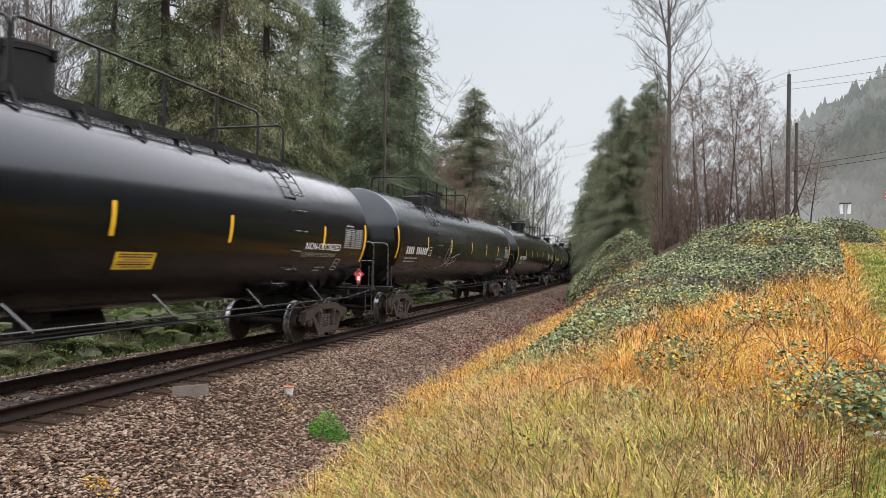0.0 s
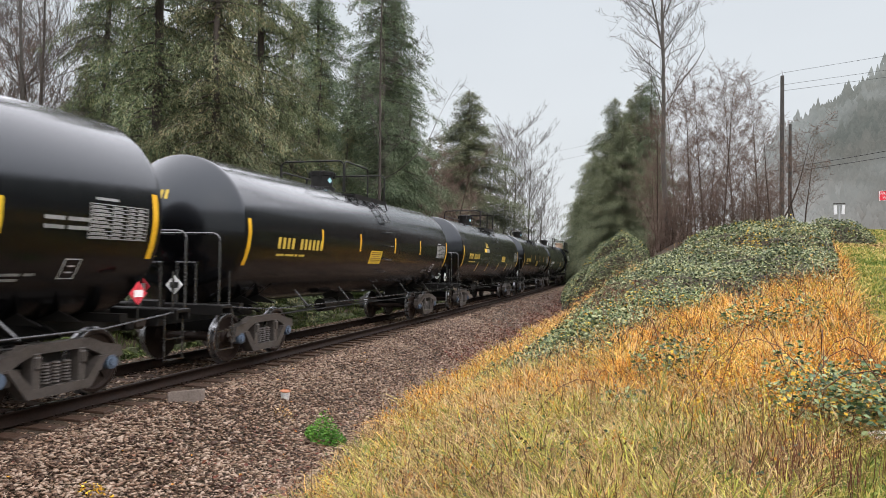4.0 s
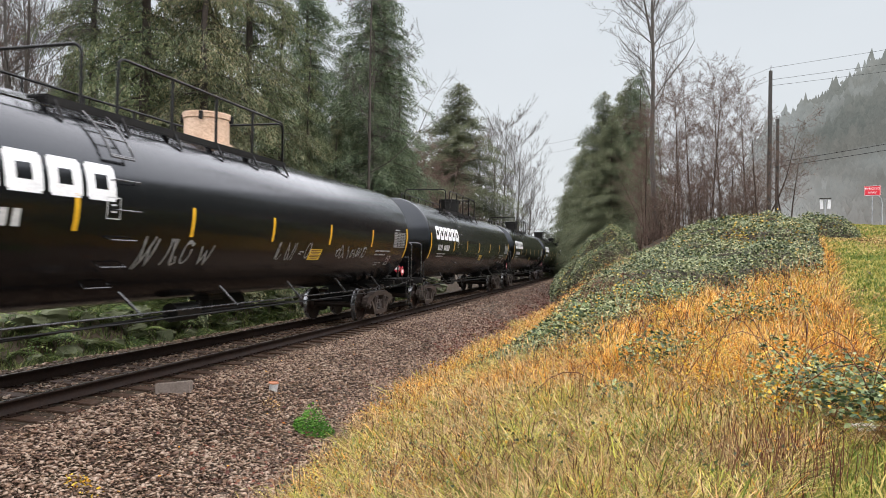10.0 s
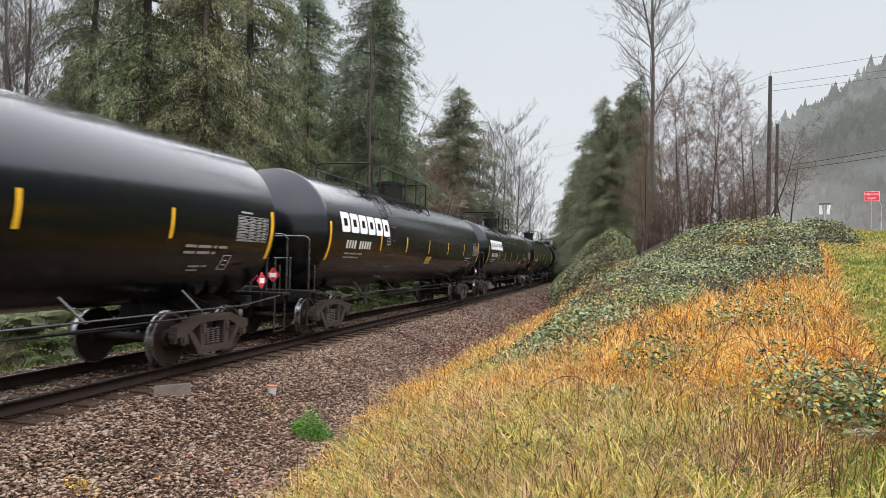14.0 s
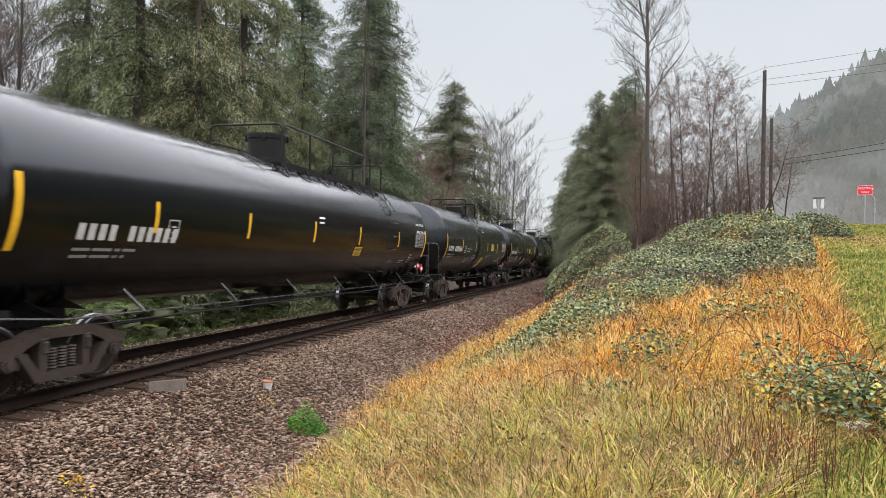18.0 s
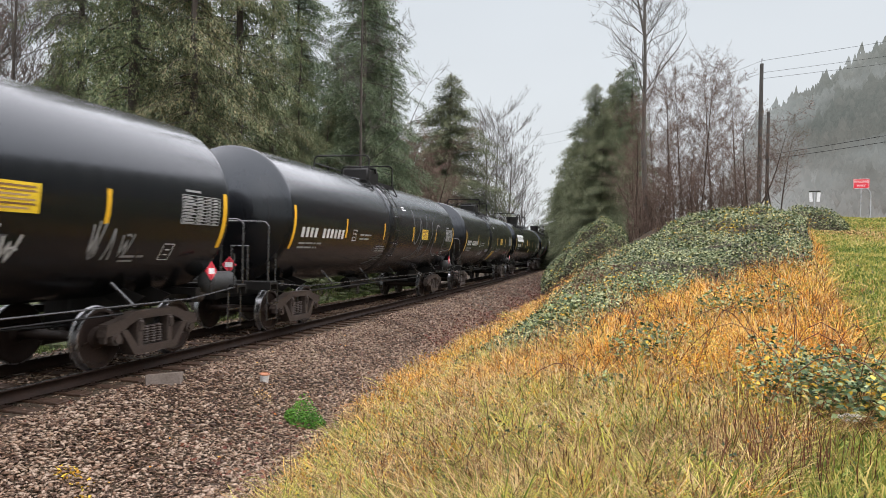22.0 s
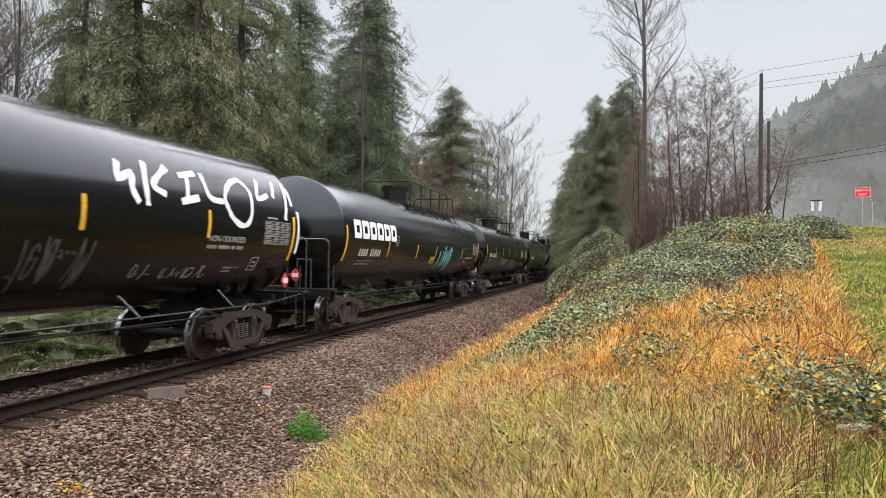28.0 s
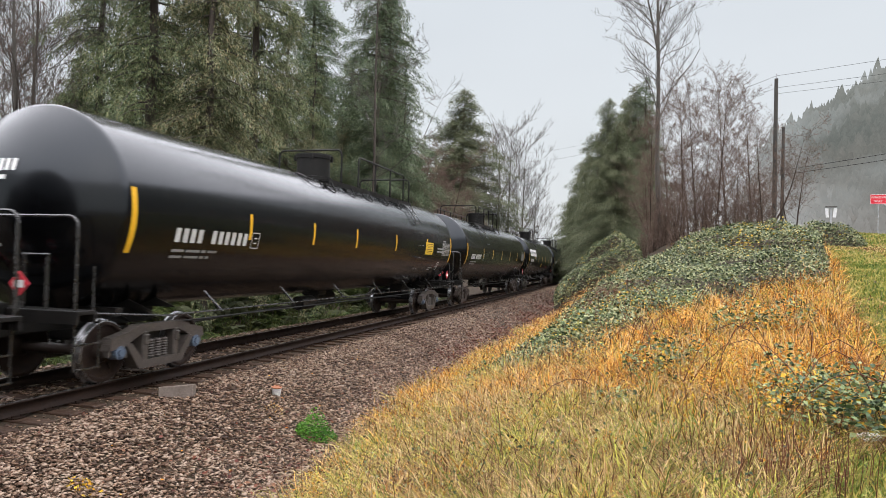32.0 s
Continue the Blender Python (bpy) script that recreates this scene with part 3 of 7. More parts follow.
def build_car(spec):
    """One tank car, origin midway on the rail tops, the end that leads at -y."""
    L, paint = spec["L"], M[spec["paint"]]
    h = L / 2
    car = thing("tank_car", Matrix(), spec["label"], "tank car", "tank cars of the train")
    # tank with dished heads
    seam = h - INSET + 0.12
    bm = bmesh.new()
    prof = []
    for i in range(13):
        r = 0.02 + (R_T - 0.07) * i / 12
        prof.append((-seam - 0.03 - head_out(r), r))
    prof += [(-seam - 0.05, R_T - 0.018), (-seam - 0.01, R_T - 0.003)]
    prof = prof + [(y, R_T) for y in np.linspace(-seam + 0.06, seam - 0.06, 11)] + [(-y, r) for y, r in prof[::-1]]
    bm_lathe(bm, prof, "Y", 72, (0, 0, Z_T))
    part("tank", bm, paint, car, "glossy black steel tank with dished ends", True)
    if "band" in spec:
        bm = bmesh.new()
        a, b = spec["band"]
        bm_lathe(bm, [(a - 0.02, R_T - 0.05), (a - 0.02, R_T + 0.002), (a, R_T + 0.018), (b, R_T + 0.018), (b + 0.02, R_T + 0.002), (b + 0.02, R_T - 0.05)], "Y", 72, (0, 0, Z_T))
        part("waist_band", bm, paint, car, "raised steel band round the tank", True)
    ty = h - 2.57
    for e in (-1, 1):
        # stub sill, bolster saddle, end platform, coupler
        bm = bmesh.new()
        bm_box(bm, (0, e * (h - 1.9), 0.94), (0.46, 3.1, 0.36), bevel=0.02)
        bm_box(bm, (0, e * (h - 0.42), 0.98), (0.62, 0.2, 0.46), bevel=0.02)
        part("stub_sill", bm, M["underframe"], car)
        bm = bmesh.new()
        for dy in (-0.32, 0.32):
            out = []
            for i in range(13):
                a = radians(180 + 180 * i / 12)
                out.append((1.40 * math.cos(a), Z_T - 0.02 + R_T * math.sin(a)))
            out += [(1.10, 1.05), (0.80, 0.84), (-0.80, 0.84), (-1.10, 1.05)][::1]
            pts = [(u, z) for u, z in out if z < 1.62]
            pts.sort(key=lambda q: math.atan2(q[1] - 1.2, q[0]))
            lo = [bm.verts.new((u, e * ty + dy - 0.012, z)) for u, z in pts]
            hi = [bm.verts.new((u, e * ty + dy + 0.012, z)) for u, z in pts]
            bm.faces.new(lo)
            bm.faces.new(hi[::-1])
            for i in range(len(pts)):
                j = (i + 1) % len(pts)
                bm.faces.new((lo[i], lo[j], hi[j], hi[i]))
        part("bolster_saddle", bm, M["underframe"], car)
        bm = bmesh.new()
        bm_box(bm, (0, e * (h - 0.62), 1.12), (2.9, 0.30, 0.06), bevel=0.01)
        bm_box(bm, (0, e * (h - 0.48), 1.06), (2.9, 0.04, 0.16))
        bm_box(bm, (0, e * (h - 0.77), 1.06), (2.9, 0.04, 0.14))
        part("end_platform", bm, M["underframe"], car)
        bm = bmesh.new()
        bm_box(bm, (0, e * (h - 0.22), 0.87), (0.16, 0.50, 0.18), bevel=0.03)
        bm_box(bm, (0.06 * e, e * (h - 0.02), 0.87), (0.30, 0.22, 0.28), bevel=0.05)
        part("coupler", bm, M["truck_rust"], car)
        # hooped end handrail
        bm = bmesh.new()
        yy = e * (h - 0.50)
        pts = [(-1.38, yy, 1.12), (-1.38, yy, 2.22)] + arc_pts((-1.24, yy, 2.22), 0.14, 180, 90, 4, "xz") + arc_pts((1.24, yy, 2.22), 0.14, 90, 0, 4, "xz") + [(1.38, yy, 2.22), (1.38, yy, 1.12)]
        rail_loop(bm, pts, 0.02)
        for sx in (-1, 1):
            for off in (0.55, 0.92):
                rail_loop(bm, [(sx * off, yy, 1.12), (sx * off, yy, 1.85)], 0.022)
            rail_loop(bm, [(sx * 0.95, yy, 1.86), (sx * 0.52, yy, 1.86)], 0.014)
            rail_loop(bm, [(sx * 1.38, yy, 1.12), (sx * 1.38, yy - e * 0.30, 1.12), (sx * 1.38, yy - e * 0.30, 1.72)], 0.016)
        part("end_handrail", bm, M["pipe"], car)
        # sill step under the corner
        for sx in (-1, 1):
            bm = bmesh.new()
            for dy in (0.0, 0.42):
                bm_tube(bm, [(sx * 1.36, e * (h - 0.52 - dy), 1.06), (sx * 1.36, e * (h - 0.52 - dy), 0.36)], 0.014, 5)
            for z in (0.38, 0.70):
                bm_box(bm, (sx * 1.36, e * (h - 0.73), z), (0.05, 0.44, 0.02))
            part("step", bm, M["pipe"], car)
        # cross beam under the tank's end
        bm = bmesh.new()
        bm_box(bm, (0, e * (h - 1.55), 1.06), (2.3, 0.14, 0.12))
        part("cross_beam", bm, M["underframe"], car)
        # hazard placards: on the end railing, and on the tank's flank by the trailing truck
        spots = [(sx * 0.52, e * (h - 0.46), 1.47, 90.0) for sx in (-1, 1)] + ([(sx * 1.44, h - 1.62, 1.42, 0.0) for sx in (-1, 1)] if e > 0 else [])
        for px, py, pz, turn in spots:
            m = pose(px, py, pz, 0, 0, turn)
            out = 1 if (px > 0 if turn == 0 else e < 0) else -1
            bm = bmesh.new()
            bm_box(bm, (0, 0, 0), (0.014, 0.24, 0.24), m @ pose(0, 0, 0, 45), bevel=0.002)
            pl = part("placard", bm, M[spec.get("placard_paint", "red")], car, "white diamond hazard placard" if "placard_paint" in spec else "red diamond hazard placard")
            bm = bmesh.new()
            for d in (-1, 1):
                bm_box(bm, (0, 0, 0), (0.004, 0.17, 0.10), m @ pose(d * 0.010, 0, 0))
            part("placard_number", bm, M["rubber" if "placard_paint" in spec else "white"], pl)
            bm = bmesh.new()
            bm_tube(bm, [m @ Vector((0.0, 0, -0.36)), m @ Vector((0.0, 0, 0.12))], 0.012, 5)
            part("placard_post", bm, M["pipe"], pl)
        build_truck(car, e * ty, spec["steel"])
    if "tank_end" in spec:
        end_reservoir(car, L)
    # long side pipes on raking brackets
    for sx in (-1, 1):
        bm = bmesh.new()
        zz = 0.98
        rail_loop(bm, [(sx * 1.40, -h + 0.8, zz + 0.12), (sx * 1.42, -h + 2.2, zz), (sx * 1.42, h - 2.2, zz), (sx * 1.40, h - 0.8, zz + 0.12)], 0.015)
        part("side_rail", bm, M["pipe"], car, "wet grab pipe along the sill")
        n = spec.get("braces", 6)
        for i in range(n):
            yy = -h + 3.6 + (L - 7.2) * i / (n - 1)
            bm = bmesh.new()
            bm_tube(bm, [(sx * 1.42, yy + 0.10, zz - 0.03), (sx * 1.22, yy - 0.16, zz + 0.32)], 0.021, 4)
            part("rail_bracket", bm, M["pipe"], car)
    # brake gear under the tank
    bm = bmesh.new()
    bm_cyl(bm, (0.35, -1.6, 0.80), (0.35, -0.9, 0.80), 0.17, n=14)
    part("brake_cylinder", bm, M["underframe"], car)
    bm = bmesh.new()
    bm_cyl(bm, (-0.3, 0.4, 0.80), (-0.3, 1.6, 0.80), 0.22, n=14)
    part("air_reservoir", bm, M["underframe"], car)
    bm = bmesh.new()
    bm_tube(bm, [(0.2, -ty + 0.9, 0.62), (0.3, -1.7, 0.76), (0.3, 2.0, 0.76), (0.2, ty - 0.9, 0.62)], 0.022, 5)
    bm_tube(bm, [(-0.9, -ty + 0.6, 0.95), (-0.9, ty - 0.6, 0.95)], 0.03, 6)
    bm_tube(bm, [(0.95, -ty + 0.6, 0.80), (0.95, ty - 0.6, 0.80)], 0.016, 5)
    part("brake_rigging", bm, M["underframe"], car)
    bm = bmesh.new()
    bm_box(bm, (0, 0, 1.02), (0.5, 0.5, 0.16), bevel=0.03)
    bm_cyl(bm, (0, 0, 0.72), (0, 0, 0.98), 0.13, n=12)
    part("bottom_fitting", bm, M["underframe"], car)
    # top fittings: walkway, dome, guard rails, ladders
    p0, p1 = spec["platform"]
    zt = Z_T + R_T
    zw = zt - 0.14
    xi, xo = 0.60, 0.94
    for sx in (-1, 1):
        bm = bmesh.new()
        for x, w, z, hgt in ((xo, 0.03, zw - 0.05, 0.12), (xi, 0.03, zw - 0.04, 0.09)):
            bm_box(bm, (sx * x, (p0 + p1) / 2, z), (w, p1 - p0, hgt))
        for x in np.linspace(xi + 0.05, xo - 0.05, 6):
            bm_box(bm, (sx * float(x), (p0 + p1) / 2, zw), (0.010, p1 - p0, 0.022))
        n = int((p1 - p0) / 0.11)
        for i in range(n + 1):
            bm_box(bm, (sx * (xi + xo) / 2, p0 + (p1 - p0) * i / n, zw + 0.004), (xo - xi, 0.022, 0.02))
        walkway = part("walkway", bm, M["underframe"], car, "steel grating walkway on top of the tank")
        nb = max(2, int((p1 - p0) / 1.1))
        for i in range(nb + 1):
            y = p0 + 0.12 + (p1 - p0 - 0.24) * i / nb
            th = radians(44)
            bm = bmesh.new()
            bm_tube(bm, [(sx * xo, y, zw - 0.03), (sx * (R_T + 0.02) * math.cos(th), y, Z_T + (R_T + 0.02) * math.sin(th))], 0.022, 5)
            bm_box(bm, (sx * (xi + xo) / 2, y, zw - 0.05), (xo - xi, 0.05, 0.06))
            part("walkway_bracket", bm, M["underframe"], walkway)
        # grab bar lying on the tank ahead of the walkway
        bm = bmesh.new()
        pts = [tank_point(p0 + 0.05, radians(50), 0.07), tank_point(p0 - 0.75, radians(50), 0.07), tank_point(p0 - 0.95, radians(55), 0.06), tank_point(p0 - 1.15, radians(66), 0.03)]
        bm_tube(bm, [(sx * x, y, z) for x, y, z in pts], 0.014, 5)
        part("grab_bar", bm, M["pipe"], car)
    yd, rd, hd = spec["dome"], spec.get("dome_r", 0.44), spec.get("dome_h", 0.66)
    dmat = M[spec.get("dome_paint", "underframe")]
    bm = bmesh.new()
    if spec["dome_kind"] == "box":
        bm_box(bm, (0, yd, zt + hd / 2 - 0.08), (0.86, 1.05, hd), bevel=0.05)
    else:
        bm_lathe(bm, [(zt - 0.15, rd + 0.06), (zt + 0.04, rd + 0.06), (zt + 0.05, rd), (zt + hd - 0.14, rd), (zt + hd - 0.13, rd + 0.025), (zt + hd - 0.05, rd + 0.025)], "Z", 28, (0, yd, 0))
    dome = part("dome", bm, dmat, car, "valve housing", True)
    bm = bmesh.new()
    bm_lathe(bm, [(zt + hd - 0.055, rd + 0.035), (zt + hd - 0.02, rd + 0.03), (zt + hd, rd * 0.7), (zt + hd + 0.005, 0.02)], "Z", 28, (0, yd, 0))
    part("lid", bm, dmat, dome, smooth=True)
    if "dome_mark" in spec:
        bm = bmesh.new()
        bm_box(bm, (0, 0, 0), (0.008, 0.11, 0.11), pose((rd + 0.006) * 0.94, yd - (rd + 0.006) * 0.34, zt + 0.22, 0, 0, -20) @ pose(0, 0, 0, 45))
        part("dome_mark", bm, M["pale_blue"], dome, "pale blue diamond mark")
    for a in (20, 110, 200, 290):
        bm = bmesh.new()
        u, w = (rd + 0.035) * math.cos(radians(a)), (rd + 0.035) * math.sin(radians(a))
        bm_box(bm, (u, yd + w, zt + hd - 0.11), (0.07, 0.07, 0.16), bevel=0.01)
        part("hinge", bm, M["underframe"], dome)
    for sx, q0, q1, zr in spec["guards"]:
        bm = bmesh.new()
        x = sx * (xo - 0.04)
        c = 0.12
        rail_loop(bm, [(x, q0, zw), (x, q0, zw + zr - c)] + arc_pts((x, q0 + c, zw + zr - c), c, 180, 90, 3, "yz") + arc_pts((x, q1 - c, zw + zr - c), c, 90, 0, 3, "yz") + [(x, q1, zw + zr - c), (x, q1, zw)], 0.024)
        if spec.get("mid_rail"):
            rail_loop(bm, [(x, q0, zw + zr * 0.5), (x, q1, zw + zr * 0.5)], 0.018)
        n = max(1, round((q1 - q0) / 1.3))
        for i in range(1, n):
            y = q0 + (q1 - q0) * i / n
            rail_loop(bm, [(x, y, zw), (x, y, zw + zr)], 0.026)
        part("guard_rail", bm, M["underframe"], car, "black pipe guard rail")
    # hoops across the tank at the ends of the walkway
    for q, zr in spec["hoops"]:
        bm = bmesh.new()
        x, c = xo - 0.04, 0.14
        zz = zw + zr
        rail_loop(bm, [(-x, q, zw), (-x, q, zz - c)] + arc_pts((-x + c, q, zz - c), c, 180, 90, 3, "xz") + arc_pts((x - c, q, zz - c), c, 90, 0, 3, "xz") + [(x, q, zz - c), (x, q, zw)], 0.024)
        part("end_guard", bm, M["underframe"], car, "black pipe hoop across the walkway's end")
    if "boxes" in spec:
        for yb, wb, hb in spec["boxes"]:
            bm = bmesh.new()
            bm_box(bm, (0.05, yb, zt + hb / 2 - 0.05), (0.7, wb, hb), bevel=0.03)
            part("fittings_cover", bm, M["underframe"], car, "black steel fittings cover", False)
    yl = spec["ladder"]
    for sx in (-1, 1):
        bm = bmesh.new()
        pts = []
        for dy, sweep in ((-0.22, range(7)), (0.22, range(6, -1, -1))):
            for i in sweep:
                th = radians(60 - 36 * i / 6)
                pts.append((sx * (R_T + 0.09) * math.cos(th), yl + dy, Z_T + (R_T + 0.09) * math.sin(th)))
        bm_tube(bm, pts, 0.018, 5)
        ladder = part("ladder", bm, M["pipe"], car, "curved steel ladder down from the walkway")
        for th in (56, 45, 35, 25):
            th = radians(th)
            x, z = sx * (R_T + 0.09) * math.cos(th), Z_T + (R_T + 0.09) * math.sin(th)
            bm = bmesh.new()
            bm_tube(bm, [(x, yl - 0.24, z), (x, yl + 0.24, z)], 0.014, 5)
            part("rung", bm, M["pipe"], ladder)
        # loose grab irons further down the tank's side
        for th in (12, -3, -18, -33, -47):
            bm = bmesh.new()
            pts = [tank_point(yl - 0.24, radians(th), 0.0), tank_point(yl - 0.24, radians(th), 0.08), tank_point(yl + 0.24, radians(th), 0.08), tank_point(yl + 0.24, radians(th), 0.0)]
            bm_tube(bm, [(sx * x, y, z) for x, y, z in pts], 0.012, 5)
            part("grab_iron", bm, M["pipe"], car)
    return car


SPECS = {
    "long": dict(L=19.72, paint="paint", steel="truck_rust", platform=(-4.95, 1.42), dome=-0.10, dome_kind="round", ladder=-4.15,
                 guards=[(1, -3.65, 1.36, 0.86), (-1, -4.85, 1.36, 0.66)], hoops=[(-4.35, 0.86), (1.36, 0.86)],
                 stripes=(3.5, 5.9, 8.5, 11.2, 13.95), label="long black pressure tank car with a railed walkway"),
    "long_boxed": dict(L=19.72, paint="paint", steel="truck_rust", platform=(-5.15, 1.2), dome=-1.15, dome_kind="round", ladder=-4.75, mid_rail=1, boxes=[(-2.3, 1.0, 0.42), (-3.3, 0.6, 0.3)],
                       guards=[(1, -4.44, -0.55, 0.9), (-1, -4.44, 1.15, 0.9)], hoops=[(-5.1, 0.9), (1.15, 0.88)],
                       stripes=(3.5, 5.9, 8.5, 11.2, 13.95), label="long black pressure tank car with boxed fittings on top"),
    "long_rev": dict(L=19.72, paint="paint", steel="truck_rust", platform=(-1.25, 5.45), dome=-0.20, dome_kind="round", ladder=5.0,
                     guards=[(1, -1.1, 4.35, 0.86), (-1, -1.1, 1.2, 0.5)], hoops=[(-1.15, 0.86), (5.35, 0.80)],
                     stripes=(3.5, 5.9, 8.5, 11.2, 13.95), label="long black pressure tank car, its railed walkway towards the rear"),
    "glossy": dict(L=20.3, paint="paint", steel="truck_steel", platform=(-1.3, 5.3), dome=-0.25, dome_kind="round", ladder=4.65,
                   guards=[(1, 0.7, 4.6, 0.86), (-1, -0.4, 2.0, 0.4)], hoops=[(-0.45, 0.88), (5.2, 0.80)],
                   stripes=(3.05, 5.65, 8.1, 11.15, 14.35), label="long black tank car, clean glossy paint, offset walkway"),
    "short": dict(L=16.1, paint="paint", steel="truck_steel", platform=(-0.9, 1.5), dome=-0.90, dome_kind="round", dome_r=0.29, dome_h=0.48, placard_paint="white", dome_mark=1, ladder=0.5, braces=5,
                  guards=[(1, -1.45, 0.14, 0.80), (-1, -1.45, 1.4, 0.55)], hoops=[(-1.5, 0.80), (1.46, 0.80)],
                  stripes=(3.0, 5.2, 7.8, 10.2), label="shorter black general-service tank car"),
    "mid": dict(L=16.9, paint="paint", steel="truck_rust", platform=(-0.3, 1.9), dome=0.25, dome_kind="round", dome_r=0.28, dome_h=0.52, placard_paint="white", ladder=1.3, braces=5,
                guards=[(1, -0.6, 1.05, 0.84), (-1, -0.6, 1.8, 0.6)], hoops=[(-0.6, 0.84), (1.85, 0.84)],
                stripes=(3.6, 6.9, 9.6, 12.0), label="medium black tank car with a short railed platform"),
    "belt": dict(tank_end=1, L=17.38, paint="paint_old", steel="truck_rust", platform=(-1.5, 1.0), dome=0.40, dome_kind="box", dome_h=0.46, ladder=-0.5, band=(-0.95, -0.15), braces=5,
                 guards=[(-1, -1.3, 0.95, 0.55)], hoops=[(-1.25, 0.76), (0.95, 0.70)],
                 stripes=(2.92, 5.85, 8.85, 11.83), label="dusty black tank car with a bulging waist band"),
}
# kind, where its first tall stripe stands at 0 s, and its paintwork
TRAIN = [
    ("long", -20.9, ""), ("long_rev", -1.1, "a"), ("long_boxed", 18.7, "twin"), ("glossy", 38.55, "glossy"), ("short", 58.75, "amber"), ("short", 74.84, "amber_logo"),
    ("short", 91.0, "amber_tag"), ("mid", 106.3, "twin_panel"), ("long", 123.2, "logo_tag"), ("long", 143.05, "logo_chalk"), ("long", 162.5, "logo"),
    ("long", 182.25, "logo"), ("long", 201.9, "logo_late"), ("long_rev", 221.65, "odd"), ("belt", 241.8, "banded"), ("belt", 259.15, "banded_tag"),
    ("belt", 276.5, "banded_chalk"), ("belt", 293.93, "banded"), ("long", 311.3, "logo_y"), ("long", 331.2, "mural"), ("long_rev", 351.15, "logo_teal"),
    ("glossy", 370.65, "glossy_tag"), ("glossy", 390.83, "glossy"), ("long", 411.3, "plain"), ("long", 431.1, "logo"), ("long", 450.9, "plain"),
    ("long", 470.7, "plain"), ("long", 490.5, "plain"), ("long", 510.3, "plain"), ("long", 530.1, "plain"),
]
CARS = []
for kind in SPECS:
    master = None
    for k, stripe, look_of in TRAIN:
        if k == kind:
            if master is None:
                use_tank(kind)
                master = build_car(SPECS[kind])
                car = master
            else:
                car = copy_thing(master, Matrix())
            CARS.append((car, kind, stripe + SPECS[kind]["L"] / 2 - INSET, look_of))

# ---- paintwork on the tanks ----
def text_mesh(body, size, material, name, centred=True):
    """Flat lettering in the XY plane."""
    cu = bpy.data.curves.new(name, "FONT")
    cu.body, cu.size, cu.resolution_u = body, size, 2
    if centred:
        cu.align_x, cu.align_y = "CENTER", "CENTER"
    tmp = bpy.data.objects.new(name, cu)
    scene.collection.objects.link(tmp)
    me = bpy.data.meshes.new_from_object(tmp.evaluated_get(bpy.context.evaluated_depsgraph_get()))
    bpy.data.objects.remove(tmp)
    bpy.data.curves.remove(cu)
    me.materials.clear()
    me.materials.append(material)
    return me


def tank_text(car, body, y, deg, size, mat="white"):
    me = text_mesh(body, size, M[mat], "lettering", False)
    for v in me.vertices:
        v.co = tank_point(y + v.co.x, radians(deg) + v.co.y / R_T, 0.005)
    ob = new("lettering", me)
    ob.parent = car


def bar_row(bm, y, deg, high, pattern, pitch, off=0.005):
    """Character-sized bars; a blank in the pattern leaves a gap."""
    for ch in pattern:
        if ch != " ":
            patch(bm, y, y + pitch * 0.62, deg, deg + math.degrees(high / R_T), off)
        y += pitch


def add_part(car, name, bm, mat, label=""):
    part(name, bm, M[mat], car, label)


def reporting(car, y, deg, high, pattern, pitch, mat, rows=2):
    for i, ch in enumerate(pattern):
        if ch != " ":
            bm = bmesh.new()
            bar_row(bm, y + i * pitch, deg + 0.6, high * 0.8, ch, pitch)
            add_part(car, "reporting_mark", bm, mat)
    text_lines(car, y, deg - 5.5, (1.25, 1.0)[:rows], "yellow_mark" if mat == "yellow_mark" else "grey_mark", 0.055, 4.0)


def block_logo(car, y, deg):
    """Six heavy rounded blocks, each with a slot in it."""
    rng = random.Random(3)
    bm = bmesh.new()
    hgt, wid = math.degrees(0.50 / R_T), 0.52
    for i in range(6):
        a, b = y + i * 0.60, y + i * 0.60 + wid
        bar = math.degrees(0.15 / R_T)
        patch(bm, a + 0.03, b - 0.03, deg + hgt - bar, deg + hgt)
        patch(bm, a + 0.03, b - 0.03, deg, deg + bar)
        patch(bm, a, a + 0.15, deg + 1.2, deg + hgt - 1.2, 0.0042)
        patch(bm, b - 0.15, b, deg + 1.2, deg + hgt - 1.2, 0.0042)
    add_part(car, "owner_logo", bm, "white", "row of six heavy white block shapes")


def warning_panel(car, y, deg, wide=0.62, high=0.44, skew=0.0):
    bm = bmesh.new()
    t = math.degrees(high / R_T)
    patch(bm, y, y + wide, deg, deg + t, 0.004, skew)
    ob = part("warning_panel", bm, M["placard_yellow"], car, "yellow warning panel with dark print")
    bm = bmesh.new()
    for i in range(6):
        f = (i + 0.8) / 7
        w = wide * (0.84 if i % 3 else 0.6)
        patch(bm, y + skew * f + (wide - w) / 2, y + skew * f + (wide + w) / 2, deg + t * f, deg + t * f + 0.9, 0.006)
    part("print_block", bm, M["stalk"], ob)


